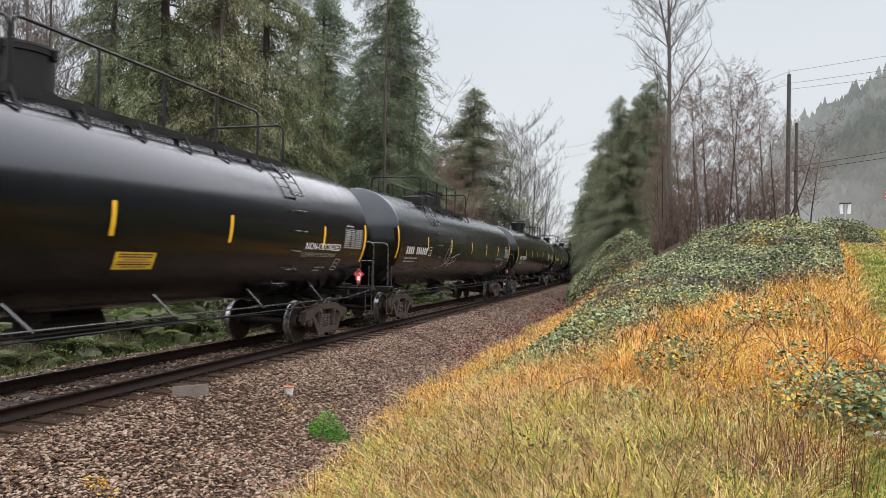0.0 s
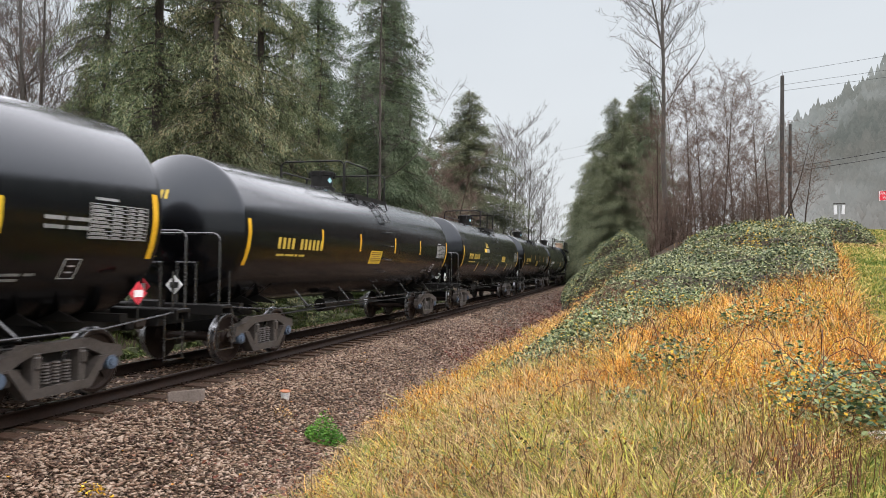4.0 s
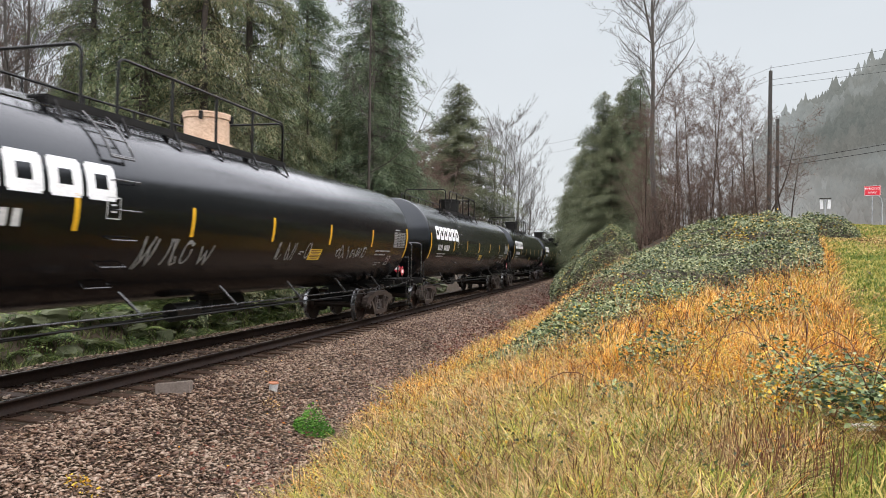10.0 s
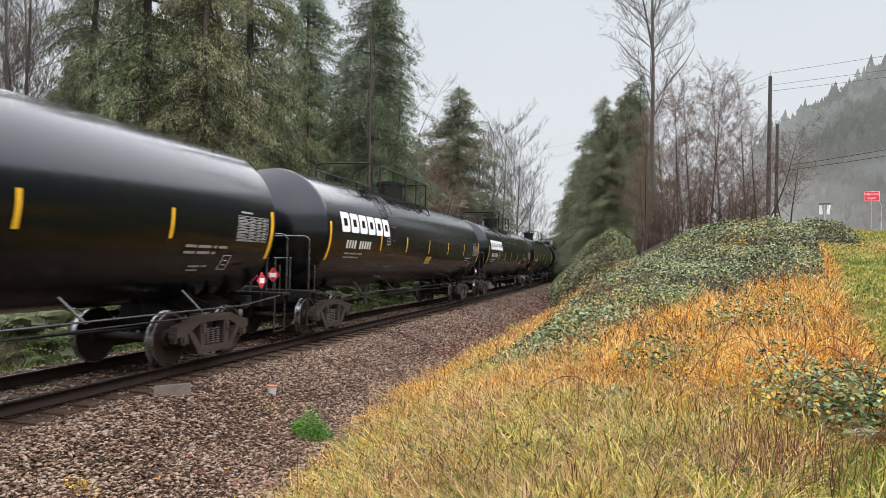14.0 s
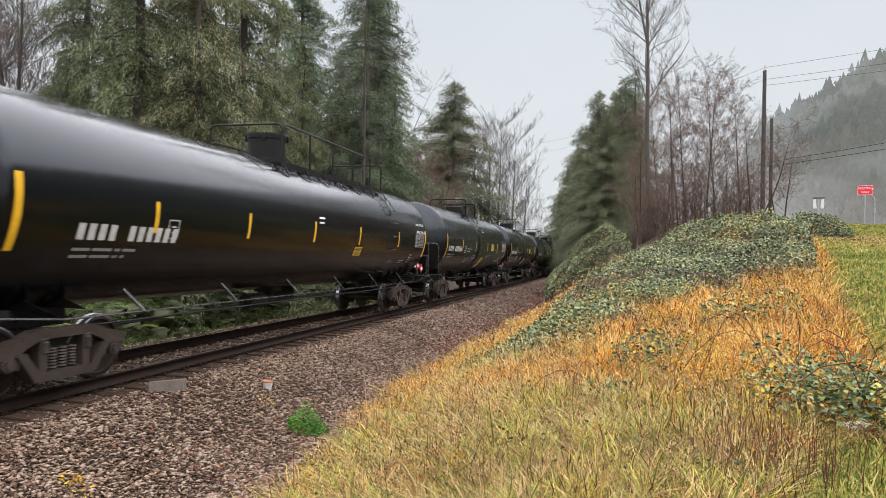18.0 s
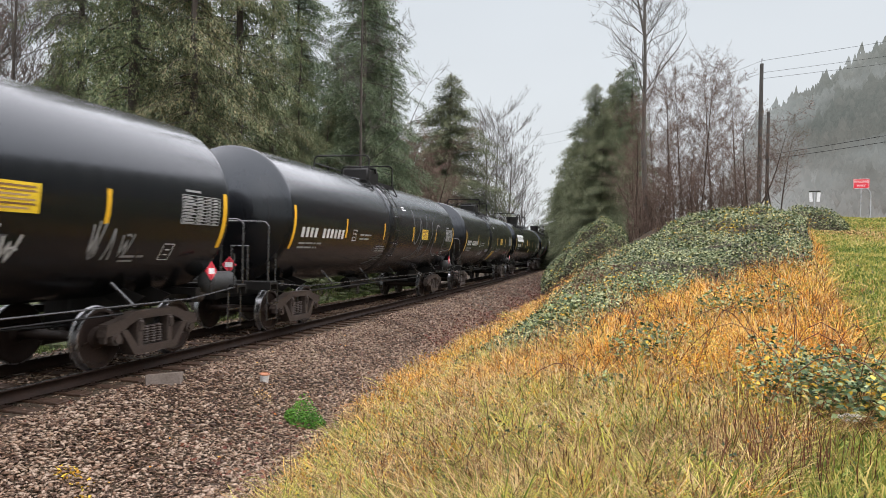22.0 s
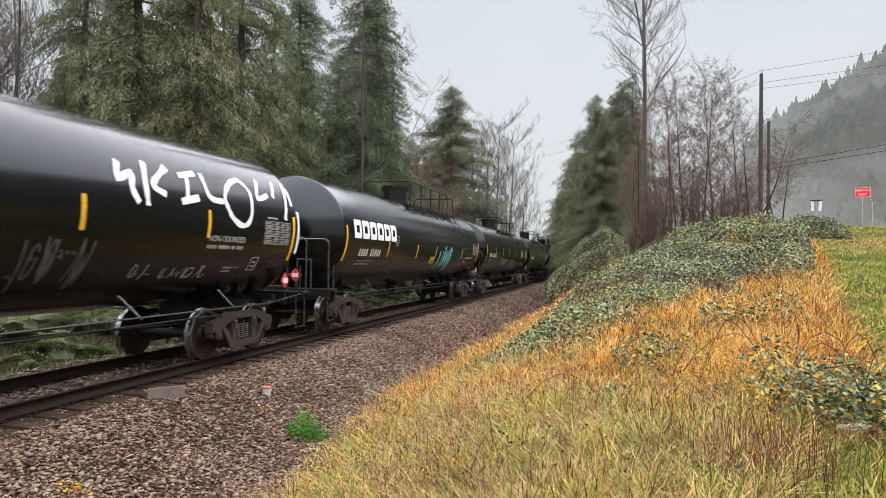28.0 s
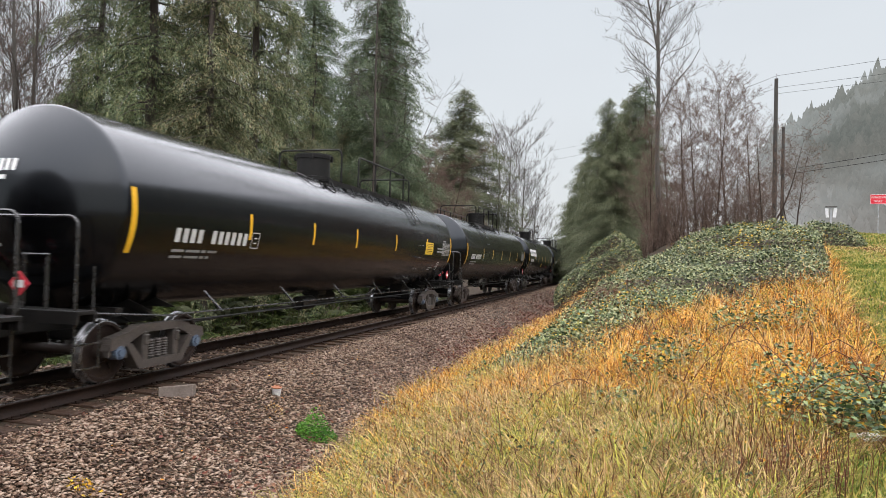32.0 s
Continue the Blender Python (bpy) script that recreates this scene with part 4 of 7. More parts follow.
def data_panel(car, y, deg, mat="grey_mark", wide=1.06):
    """Inspection table: ruled lines, a row of print in each, and a heading above."""
    bm = bmesh.new()
    for i in range(10):
        a = deg - i * 1.9
        patch(bm, y, y + wide, a, a + 0.5, 0.005)
        if i < 9:
            patch(bm, y + 0.04, y + 0.26 + 0.05 * (i % 3), a - 1.3, a - 0.5, 0.005)
            patch(bm, y + 0.42, y + 0.56 + 0.03 * (i % 2), a - 1.3, a - 0.5, 0.005)
            patch(bm, y + 0.70, y + 0.80, a - 1.3, a - 0.5, 0.005)
            patch(bm, y + 0.86, y + 0.98, a - 1.3, a - 0.5, 0.005)
    for w in (0.0, 0.40, 0.66, wide - 0.016):
        patch(bm, y + w, y + w + 0.016, deg - 17.1, deg + 0.5, 0.0055)
    patch(bm, y + 0.1, y + 0.5, deg + 2.2, deg + 3.6, 0.005)
    add_part(car, "data_panel", bm, mat, "white stencilled inspection table")


def text_lines(car, y, deg, widths, mat="grey_mark", high=0.06, gap=4.2):
    for i, w in enumerate(widths):
        a = 0.0
        for k, word in enumerate((0.30, 0.36, 0.11, 0.26)):
            b = min(a + word, w)
            if b - a > 0.04:
                bm = bmesh.new()
                patch(bm, y + a, y + b, deg - gap * i, deg - gap * i + math.degrees(high * 0.8 / R_T), 0.005)
                add_part(car, "stencil_word", bm, mat)
            a += word + 0.05


def class_box(car, y, deg):
    bm = bmesh.new()
    t = math.degrees(0.30 / R_T)
    for a, b, c, d in ((0, .26, 0, .6), (0, .26, t - .6, t), (0, .016, 0, t), (.244, .26, 0, t), (.08, .18, t * .3, t * .38), (.08, .18, t * .6, t * .68)):
        patch(bm, y + a, y + b, deg + c, deg + d, 0.005)
    add_part(car, "class_box", bm, "mark", "small white outlined box")


def ribbon(bm, pts, width, rng):
    """A line of spray paint along points on the tank, its width a little uneven."""
    edge = []
    for k, (yk, dk) in enumerate(pts):
        (ya, da), (yb, db) = pts[max(0, k - 1)], pts[min(len(pts) - 1, k + 1)]
        dy, dd = yb - ya, radians(db - da) * R_T
        ln = math.hypot(dy, dd) or 1
        w = width * rng.uniform(0.75, 1.15)
        ny, nd = -dd / ln * w, math.degrees(dy / ln * w / R_T)
        edge.append([bm.verts.new(tank_point(p, radians(t), 0.0055)) for p, t in ((yk - ny, dk - nd), (yk + ny, dk + nd))])
    for (a0, a1), (b0, b1) in zip(edge, edge[1:]):
        bm.faces.new((a0, b0, b1, a1))


def swoop(car, y, run, mat, width, label, seed=5):
    """One smooth spray stroke through a few turning points."""
    rng = random.Random(seed)
    p = [run[0]] + list(run) + [run[-1]]
    pts = []
    for k in range(1, len(p) - 2):
        m = max(4, int(abs(p[k + 1][1] - p[k][1]) / 3) + 1)
        for q in range(m + (k == len(p) - 3)):
            t = q / m
            pts.append(tuple(0.5 * (2 * b + (c - a) * t + (2 * a - 5 * b + 4 * c - d) * t * t + (3 * b - a - 3 * c + d) * t ** 3)
                             for a, b, c, d in zip(p[k - 1], p[k], p[k + 1], p[k + 2])))
    bm = bmesh.new()
    ribbon(bm, [(y + a, b) for a, b in pts], width, rng)
    add_part(car, "graffiti_stroke", bm, mat, label)


def scrawl(car, y0, y1, d0, d1, seed, mat="white", width=0.022, strokes=7, label="spray-painted scrawl"):
    """Loose spray-can marks: upright, slanting, hooked and looped strokes side by side."""
    rng = random.Random(seed)
    step = (y1 - y0) / strokes
    for i in range(strokes):
        bm = bmesh.new()
        a, wide = y0 + step * i, step * rng.uniform(0.72, 0.98)
        lo = d0 + (d1 - d0) * rng.uniform(-0.05, 0.22)
        hi = d1 - (d1 - d0) * rng.uniform(-0.10, 0.25)
        runs = []
        for k in range(rng.choice((2, 2, 3))):
            kind = rng.choice(("post", "slash", "hook", "loop", "bar", "zig"))
            u0, u1 = sorted((rng.uniform(0, 1), rng.uniform(0, 1)))
            if u1 - u0 < 0.35:
                u0, u1 = max(0, u0 - 0.2), min(1, u1 + 0.2)
            if kind == "post":
                runs.append([(u0 + 0.12 * math.sin(2 * t), t) for t in (0, 0.25, 0.5, 0.75, 1)])
            elif kind == "slash":
                runs.append([(u0 + (u1 - u0) * t, t if k % 2 else 1 - t) for t in (0, 0.33, 0.66, 1)])
            elif kind == "hook":
                runs.append([(u0, 1), (u0 - 0.04, 0.5), (u0 + 0.06, 0.12), (u0 + 0.22, 0.0), (u0 + 0.45, 0.10), (u1, 0.35)])
            elif kind == "loop":
                c, r = (u0 + u1) / 2, (u1 - u0) / 2
                runs.append([(c + r * math.cos(q), 0.5 + 0.45 * math.sin(q)) for q in np.linspace(0.6, 6.6, 13)])
            elif kind == "bar":
                h = rng.uniform(0.3, 0.95)
                runs.append([(u0, h), ((u0 + u1) / 2, h + 0.05), (u1, h - 0.04)])
            else:
                runs.append([(0.05, 0.9), (0.3, 0.15), (0.5, 0.75), (0.72, 0.1), (0.95, 0.95)])
        for run in runs:
            ends = [(a + wide * u + 0.12 * wide * w, lo + (hi - lo) * w) for u, w in run]
            pts = [ends[0]]
            for (ya, da), (yb, db) in zip(ends, ends[1:]):
                m = max(1, int(abs(db - da) / 4) + 1)
                pts += [(ya + (yb - ya) * q / m, da + (db - da) * q / m) for q in range(1, m + 1)]
            ribbon(bm, pts, width, rng)
        add_part(car, "graffiti_stroke", bm, mat, label)


def sprayed(car, mat, us, bots, tops, off, label, n=26):
    """A sprayed area between a lower and an upper outline, angles in degrees above the axis."""
    bm = bmesh.new()
    uu = np.linspace(us[0], us[-1], n + 1)
    lo, hi = np.interp(uu, us, bots), np.interp(uu, us, tops)
    for k in range(n):
        b, t = float(lo[k] + lo[k + 1]) / 2, float(hi[k] + hi[k + 1]) / 2
        if t - b > 0.3:
            patch(bm, float(uu[k]), float(uu[k + 1]), b, t, off)
    add_part(car, "graffiti_mural", bm, mat, label)


def mural(car, y):
    """A large graffiti piece: blue clouds, a red surround, slanting tan letter shapes with pale edges."""
    sprayed(car, "blue", [y + 4.5, y + 4.75, y + 5.0, y + 5.15], [-36, -36, -34, -32], [-36, -26, -24, -30], 0.004, "blue sprayed cloud", 20)
    sprayed(car, "blue", [y + 5.3, y + 5.45, y + 5.9, y + 6.3, y + 6.5, y + 6.8, y + 6.95, y + 7.2, y + 7.35], [-24, -26, -26, -24, -24, -22, -20, -22, -14], [-14, -9, -10, -8, -2, 1, -6, -16, -12], 0.004, "blue sprayed clouds", 60)
    sprayed(car, "red_spray", [y + 4.5, y + 4.8, y + 5.15, y + 5.25, y + 5.4, y + 5.9, y + 6.1, y + 6.2, y + 6.5, y + 6.9, y + 7.4, y + 8.0], [-44, -60, -64, -65, -65, -62, -62, -62, -60, -58, -54, -42], [-42, -44, -30, -10, -22, -22, -8, -22, -20, -22, -28, -36], 0.0055, "dark red sprayed surround", 60)
    sprayed(car, "tan_spray", [y + 4.85, y + 5.0, y + 5.15, y + 5.35, y + 5.6], [-52, -56, -58, -58, -56], [-40, -22, -18, -24, -34], 0.007, "tan letter-like shape", 34)
    for u, wide, lo, hi, lean in ((5.25, 0.30, -60, -22, 0.30), (5.60, 0.20, -62, -26, 0.34), (5.88, 0.24, -58, -18, 0.30), (6.18, 0.14, -50, -30, 0.20), (6.42, 0.26, -60, -14, 0.42), (6.78, 0.34, -56, -38, 0.30), (7.0, 0.22, -54, -13, 0.36), (7.32, 0.40, -52, -30, 0.24)):
        bm = bmesh.new()
        patch(bm, y + u, y + u + wide, lo, hi, 0.007, lean)
        add_part(car, "graffiti_mural", bm, "tan_spray", "tan letter-like shape")
        bm = bmesh.new()
        patch(bm, y + u + wide, y + u + wide + 0.018, lo + 4, hi, 0.008, lean * 0.95)
        add_part(car, "graffiti_stroke", bm, "mark", "pale edge of the mural")
    scrawl(car, y + 6.05, y + 6.45, -13, -5, 8, "white", 0.03, 1, "white spray highlight")


def head_marks(car, L, mat="white"):
    """Stencil rows on the leading dished end, word by word."""
    seam = L / 2 - INSET + 0.12

    def on_head(x, z):
        return (x, -seam - 0.038 - head_out(math.hypot(x, z - Z_T)), z)
    for z, high, words, pitch, x0 in ((2.98, 0.17, (4, 6), 0.105, -0.95), (2.86, 0.06, (4, 5, 2, 3), 0.052, -0.85), (2.74, 0.06, (4, 5, 1), 0.052, -0.85),
                                      (2.05, 0.045, (8, 4), 0.045, -0.8), (1.95, 0.045, (2, 9, 4), 0.045, -0.8), (1.85, 0.045, (6, 2), 0.045, -0.8)):
        x = x0
        for count in words:
            bm = bmesh.new()
            ends = [(x + k * pitch, x + k * pitch + pitch * 0.62) for k in range(count)] if high > 0.1 else [(x, x + count * pitch)]
            for a, b in ends:
                bm.faces.new([bm.verts.new(on_head(*p)) for p in ((a, z), (b, z), (b, z + high), (a, z + high))])
            add_part(car, "stencil_word", bm, mat)
            x += (count + 1) * pitch


# distances of the short stripes behind the first tall one, where a car differs from its kind
STRIPES = {"a": (3.5, 6.0, 8.46, 11.15, 14.7), "twin": (2.53, 5.44, 8.61, 11.41, 13.99), "logo_teal": (3.38, 6.46, 9.0, 11.3, 13.5), "logo_late": (3.31, 5.46, 7.68, 10.44, 13.08), "odd": (2.43, 5.06, 7.9, 10.69, 14.0),
           "mural": (3.2, 5.75, 8.4, 11.1, 13.9), "amber_logo": (2.97, 5.2, 7.8, 10.2), "twin_panel": (3.6, 6.75, 9.41, 11.96)}


def paint_car(car, kind, style):
    use_tank(kind)
    L = SPECS[kind]["L"]
    low = {"amber_logo": -22, "logo_teal": -7, "amber": 4, "amber_tag": 4, "twin": 3, "mural": 3, "twin_panel": -9, "logo_late": -4}.get(style, 0)
    drop = {"twin": 5, "twin_panel": -9}.get(style, 0)
    rows = [(o, 3 + low, -15 + low, 0.085) for o in STRIPES.get(style, SPECS[kind]["stripes"])] + [(-0.33 if style == "twin" else 0, 9 + drop, -27 + drop, 0.11), (L - 2 * INSET, 9 + drop, -27 + drop, 0.11)]
    up = 3 if kind == "glossy" else 0
    for o, t0, t1, w in rows:
        bm = bmesh.new()
        patch(bm, -L / 2 + INSET + o - w / 2, -L / 2 + INSET + o + w / 2, t1 + up, t0 + up)
        part("stripe", bm, M["yellow"], car, "yellow reflective stripe")
    y = -L / 2 + INSET            # at the first tall stripe
    e = L / 2 - INSET             # at the last one
    ym = style.startswith("amber")
    head_marks(car, L, "yellow_mark" if ym else "white")
    data_panel(car, e - 1.22, 5 if kind == "belt" else -5 if style == "twin_panel" else 3, "grey_mark")
    if style != "logo_teal":
        class_box(car, e - 1.45, -36)
        text_lines(car, e - 2.3, -34, (0.5, 0.35), "grey_mark", 0.05, 3)
    if style.startswith("logo"):
        block_logo(car, y + (0.5 if style == "logo_teal" else 0.66), -3 if style == "logo_teal" else 1)
        reporting(car, y + 1.0, -22 if style == "logo_teal" else -15, 0.26, "#### #####", 0.175, "mark")
        class_box(car, y + 4.0, -8)
        warning_panel(car, y + {"logo_late": 11.89, "logo_tag": 10.3, "logo_chalk": 8.9}.get(style, 8.4), -29 if style == "logo_late" else -30, 0.68 if style == "logo_late" else 0.6, 0.27)
        if style != "logo_teal":
            text_lines(car, e - 2.6, -20, (1.3, 0.9), "grey_mark", 0.06)
        if style == "logo_late":
            tank_text(car, "LIQUEFIED PETROLEUM GAS", y + 13.57, -16, 0.13, "mark")
            # a thin conduit lying along the shoulder of the tank
            bm = bmesh.new()
            bm_tube(bm, [tank_point(y + 4.5 + 1.3 * k, radians(20.5), 0.03) for k in range(6)], 0.014, 5)
            add_part(car, "conduit", bm, "pipe", "thin conduit along the tank's shoulder")
    elif ym:
        reporting(car, y + 1.05, -13, 0.28, "#### ######", 0.185, "yellow_mark", 1)
        if style == "amber_logo":
            warning_panel(car, y + 8.45, -16, 0.88, 0.28)
        else:
            warning_panel(car, y + 5.95, -24, 0.85, 0.36)
    elif style:
        reporting(car, y + (0.38 if kind == "belt" else 0.47 if style == "twin" else 0.95), -21 if style == "odd" else -17, 0.28, "#### ######", 0.19 if kind != "belt" else 0.225, "mark")
        class_box(car, y + {"belt": 3.38, "glossy": 3.12}.get(kind, 2.72 if style in ("odd", "twin") else 3.45), -18)
    if style == "a":
        warning_panel(car, y + 8.7, -34, 0.8, 0.28, -0.06)
        tank_text(car, "NON-ODORIZED", y + 13.9, -17, 0.22)
        tank_text(car, "LIQUEFIED PETROLEUM GAS", y + 13.8, -23, 0.13, "grey_mark")
    if style == "twin":
        for k, run in enumerate((((5.32, 9), (5.25, -2), (4.95, -10), (4.82, -22), (5.05, -26), (5.25, -16), (5.4, -3)), ((5.36, 6), (5.3, -8), (5.42, -22), (5.2, -28)),
                                 ((4.75, -33), (5.1, -28), (5.45, -29), (5.9, -27)), ((5.5, -33), (5.8, -25), (6.1, -16), (6.72, -13)), ((5.6, -20), (6.0, -17), (6.3, -22), (6.0, -27)))):
            swoop(car, y, run, "grey_mark", 0.014, "thin grey graffiti tag", k)
        tank_text(car, "LIQUEFIED PETROLEUM GAS", e - 3.2, -20, 0.14, "grey_mark")
    if style == "amber_logo":
        bm = bmesh.new()
        patch(bm, y + 4.0, y + 4.5, 1, 8)
        add_part(car, "maker_logo", bm, "placard_yellow", "small orange and white badge")
        bm = bmesh.new()
        patch(bm, y + 4.5, y + 5.1, 1, 8)
        add_part(car, "maker_badge", bm, "grey_mark")
        text_lines(car, y + 4.4, 19, (0.45, 0.5, 0.55, 0.5, 0.6), "yellow_mark", 0.03, 2.2)
        scrawl(car, y + 3.2, y + 5.6, -22, -8, 21, "chalk", 0.010, 6, "thin grey graffiti tag")
        scrawl(car, y + 6.0, y + 6.9, -30, -6, 22, "chalk", 0.010, 4, "thin grey graffiti tag")
    if style == "amber_tag":
        scrawl(car, e - 1.05, e - 0.45, -40, -20, 24, "mark", 0.014, 3, "white graffiti tag")
        scrawl(car, y + 8.7, y + 11.3, -34, -20, 23, "mark", 0.018, 7, "white graffiti tag")
    if style == "twin_panel":
        warning_panel(car, y + 9.90, -23, 0.66, 0.35)
        text_lines(car, y + 9.85, -28, (1.3, 1.35, 1.0, 0.95, 1.0, 1.05, 0.6), "grey_mark", 0.05, 3.6)
        text_lines(car, y + 11.5, -28, (0.6, 0.65, 0.6, 0.75), "grey_mark", 0.05, 3.6)
        tank_text(car, "FRA AIR", y + 12.17, 6.5, 0.16)
        for k in range(2):
            bm = bmesh.new()
            bar_row(bm, y + 12.17, 2.2 - 4.3 * k, 0.085, "## #####", 0.082)
            add_part(car, "stencil_word", bm, "white")
    if style == "odd":
        text_lines(car, y + 8.1, 6, (0.3, 0.25), "white", 0.05)
        warning_panel(car, y + 10.5, -27, 0.5, 0.25)
        tank_text(car, "NON-ODORIZED", e - 1.05, 14, 0.12)
        tank_text(car, "PETROLEUM GAS", e - 1.05, 4, 0.13)
    if kind == "belt":
        warning_panel(car, y + 9.92, -12, 0.78, 0.36)
        if style != "banded_chalk":
            warning_panel(car, y + 7.45, -51, 0.72, 0.64, 0.28)
        text_lines(car, y + 3.9, -12, (0.85, 0.7), "grey_mark", 0.05)
        text_lines(car, y + 5.4, -24, (0.75, 0.85, 0.8), "grey_mark", 0.045, 2.6)
        text_lines(car, y + 5.5, -38, (0.8, 0.6), "chalk", 0.045, 3)
        text_lines(car, y + 7.85, 26, (0.28, 0.4), "white", 0.04, 3)
        text_lines(car, y + 9.75, -23, (0.6, 0.5, 0.4), "chalk", 0.04, 3)
    if style == "logo_tag":
        for ob in car.children_recursive:
            if ob.name.startswith(("dome", "lid")):
                ob.data = ob.data.copy()
                ob.data.materials[0] = M["orange_dome"]
        scrawl(car, y + 4.8, y + 6.7, -36, -15, 31, "grey_mark", 0.020, 4, "grey bubble-letter graffiti")
        scrawl(car, y + 8.8, y + 10.4, -30, -15, 32, "grey_mark", 0.014, 5, "grey graffiti tag")
        scrawl(car, y + 11.6, y + 13.7, -28, -16, 33, "grey_mark", 0.016, 6, "grey graffiti tag")
    if style == "logo_chalk":
        scrawl(car, y + 8.2, y + 10.4, -40, -18, 51, "chalk", 0.010, 4, "faint chalk scrawl")
        scrawl(car, y + 12.0, y + 13.3, -32, -18, 52, "chalk", 0.010, 4, "faint chalk scrawl")
    if style == "banded_tag":
        scrawl(car, y + 9.6, y + 10.6, -38, -16, 34, "mark", 0.018, 3, "white graffiti tag")
        scrawl(car, y + 11.6, y + 12.5, -36, -14, 39, "grey_mark", 0.016, 3, "pale graffiti tag")
        scrawl(car, y + 3.0, y + 3.8, -41, -20, 35, "mark", 0.014, 4, "white graffiti tag")
    if style == "banded_chalk":
        scrawl(car, y + 5.2, y + 5.9, -32, -16, 36, "chalk", 0.012, 2, "small faint chalk scribble")
        scrawl(car, y + 6.9, y + 7.4, -34, -17, 37, "chalk", 0.012, 2, "small faint chalk scribble")
        for k, run in enumerate((((9.0, 26), (8.97, 5), (9.0, -12), (9.2, -18), (9.44, -12), (9.77, 12)), ((9.8, 16), (9.85, -5), (9.71, -27), (9.2, -37), (8.55, -40)),
                                 ((10.73, 22), (10.4, 0), (10.05, -20), (10.13, -33)), ((11.35, 14), (11.3, 0), (11.07, -17), (10.89, -34), (10.4, -39)),
                                 ((12.45, 8), (12.11, 10), (11.8, 0), (11.62, -13), (11.7, -28), (12.34, -35)), ((13.21, -6), (13.1, -20), (13.16, -30), (13.6, -33)),
                                 ((13.2, -25), (13.9, -27), (14.6, -24)), ((5.1, -46), (5.6, -42), (6.0, -35), (6.43, -33)))):
            swoop(car, y, run, "chalk", 0.030, "large faint grey spray stroke", k)
    if style == "banded":
        scrawl(car, y + 3.7, y + 4.8, -38, -25, 38, "grey_mark", 0.012, 5, "thin grey graffiti tag")
        scrawl(car, y + 8.9, y + 9.6, -31, -20, 40, "grey_mark", 0.012, 3, "thin grey graffiti tag")
    if style == "logo_y":
        warning_panel(car, y + 6.8, -9, 0.6, 0.42)
    if style == "mural":
        mural(car, y)
        for k, run in enumerate((((11.85, 28), (11.76, 17), (12.07, 22), (12.03, 13), (12.15, 5)), ((12.44, 31), (12.34, 18), (12.34, 4)), ((12.95, 30), (12.51, 17), (12.78, 12)),
                                 ((13.21, 26), (13.7, 30)), ((13.44, 28), (13.31, 11)), ((13.15, 9), (13.63, 13)), ((13.87, 31), (13.95, 15), (14.36, 13)),
                                 ((15.08, 33), (15.34, 24), (15.24, 5), (14.98, -2), (14.6, 3), (14.42, 16), (14.73, 28), (15.12, 33)),
                                 ((15.85, 37), (15.59, 20), (16.04, 24)), ((16.5, 38), (16.24, 23)), ((16.95, 40), (16.6, 6)), ((17.0, 34), (16.97, 18)), ((17.18, 14), (17.2, -21)))):
            swoop(car, y, run, "white", 0.055, "bold white graffiti letter stroke", k)
        tank_text(car, "NON-ODORIZED", y + 13.92, -14, 0.15, "mark")
        text_lines(car, y + 13.92, -19, (1.15,), "grey_mark", 0.08)
        scrawl(car, y + 10.2, y + 11.4, -46, -18, 42, "chalk", 0.012, 6, "grey graffiti tag")
        scrawl(car, y + 12.2, y + 14.3, -41, -31, 43, "grey_mark", 0.012, 6, "faint graffiti tag")
    if style == "logo_teal":
        end_reservoir(car, L)
        scrawl(car, y + 9.58, y + 11.59, -44, -2, 44, "teal", 0.035, 6, "teal graffiti letters")
        scrawl(car, y + 2.63, y + 4.36, -40, -24, 47, "chalk", 0.016, 6, "faint grey graffiti tag")
        tank_text(car, "LIQUEFIED PETROLEUM", e - 2.75, -22, 0.15, "mark")
        tank_text(car, "GAS", e - 2.7, -28, 0.15, "mark")
    if style == "glossy_tag":
        scrawl(car, y + 5.4, y + 8.2, -36, -18, 45, "mark", 0.020, 7, "pale grey graffiti letters")
        scrawl(car, y + 8.5, y + 11.8, -36, -20, 46, "grey_mark", 0.018, 7, "pale grey graffiti letters")
    if kind == "glossy":
        warning_panel(car, e - 3.35, -14, 0.9, 0.42)
        text_lines(car, e - 1.9, -6, (0.8, 0.7), "grey_mark", 0.06)


for car, kind, mid, style in CARS:
    paint_car(car, kind, style)

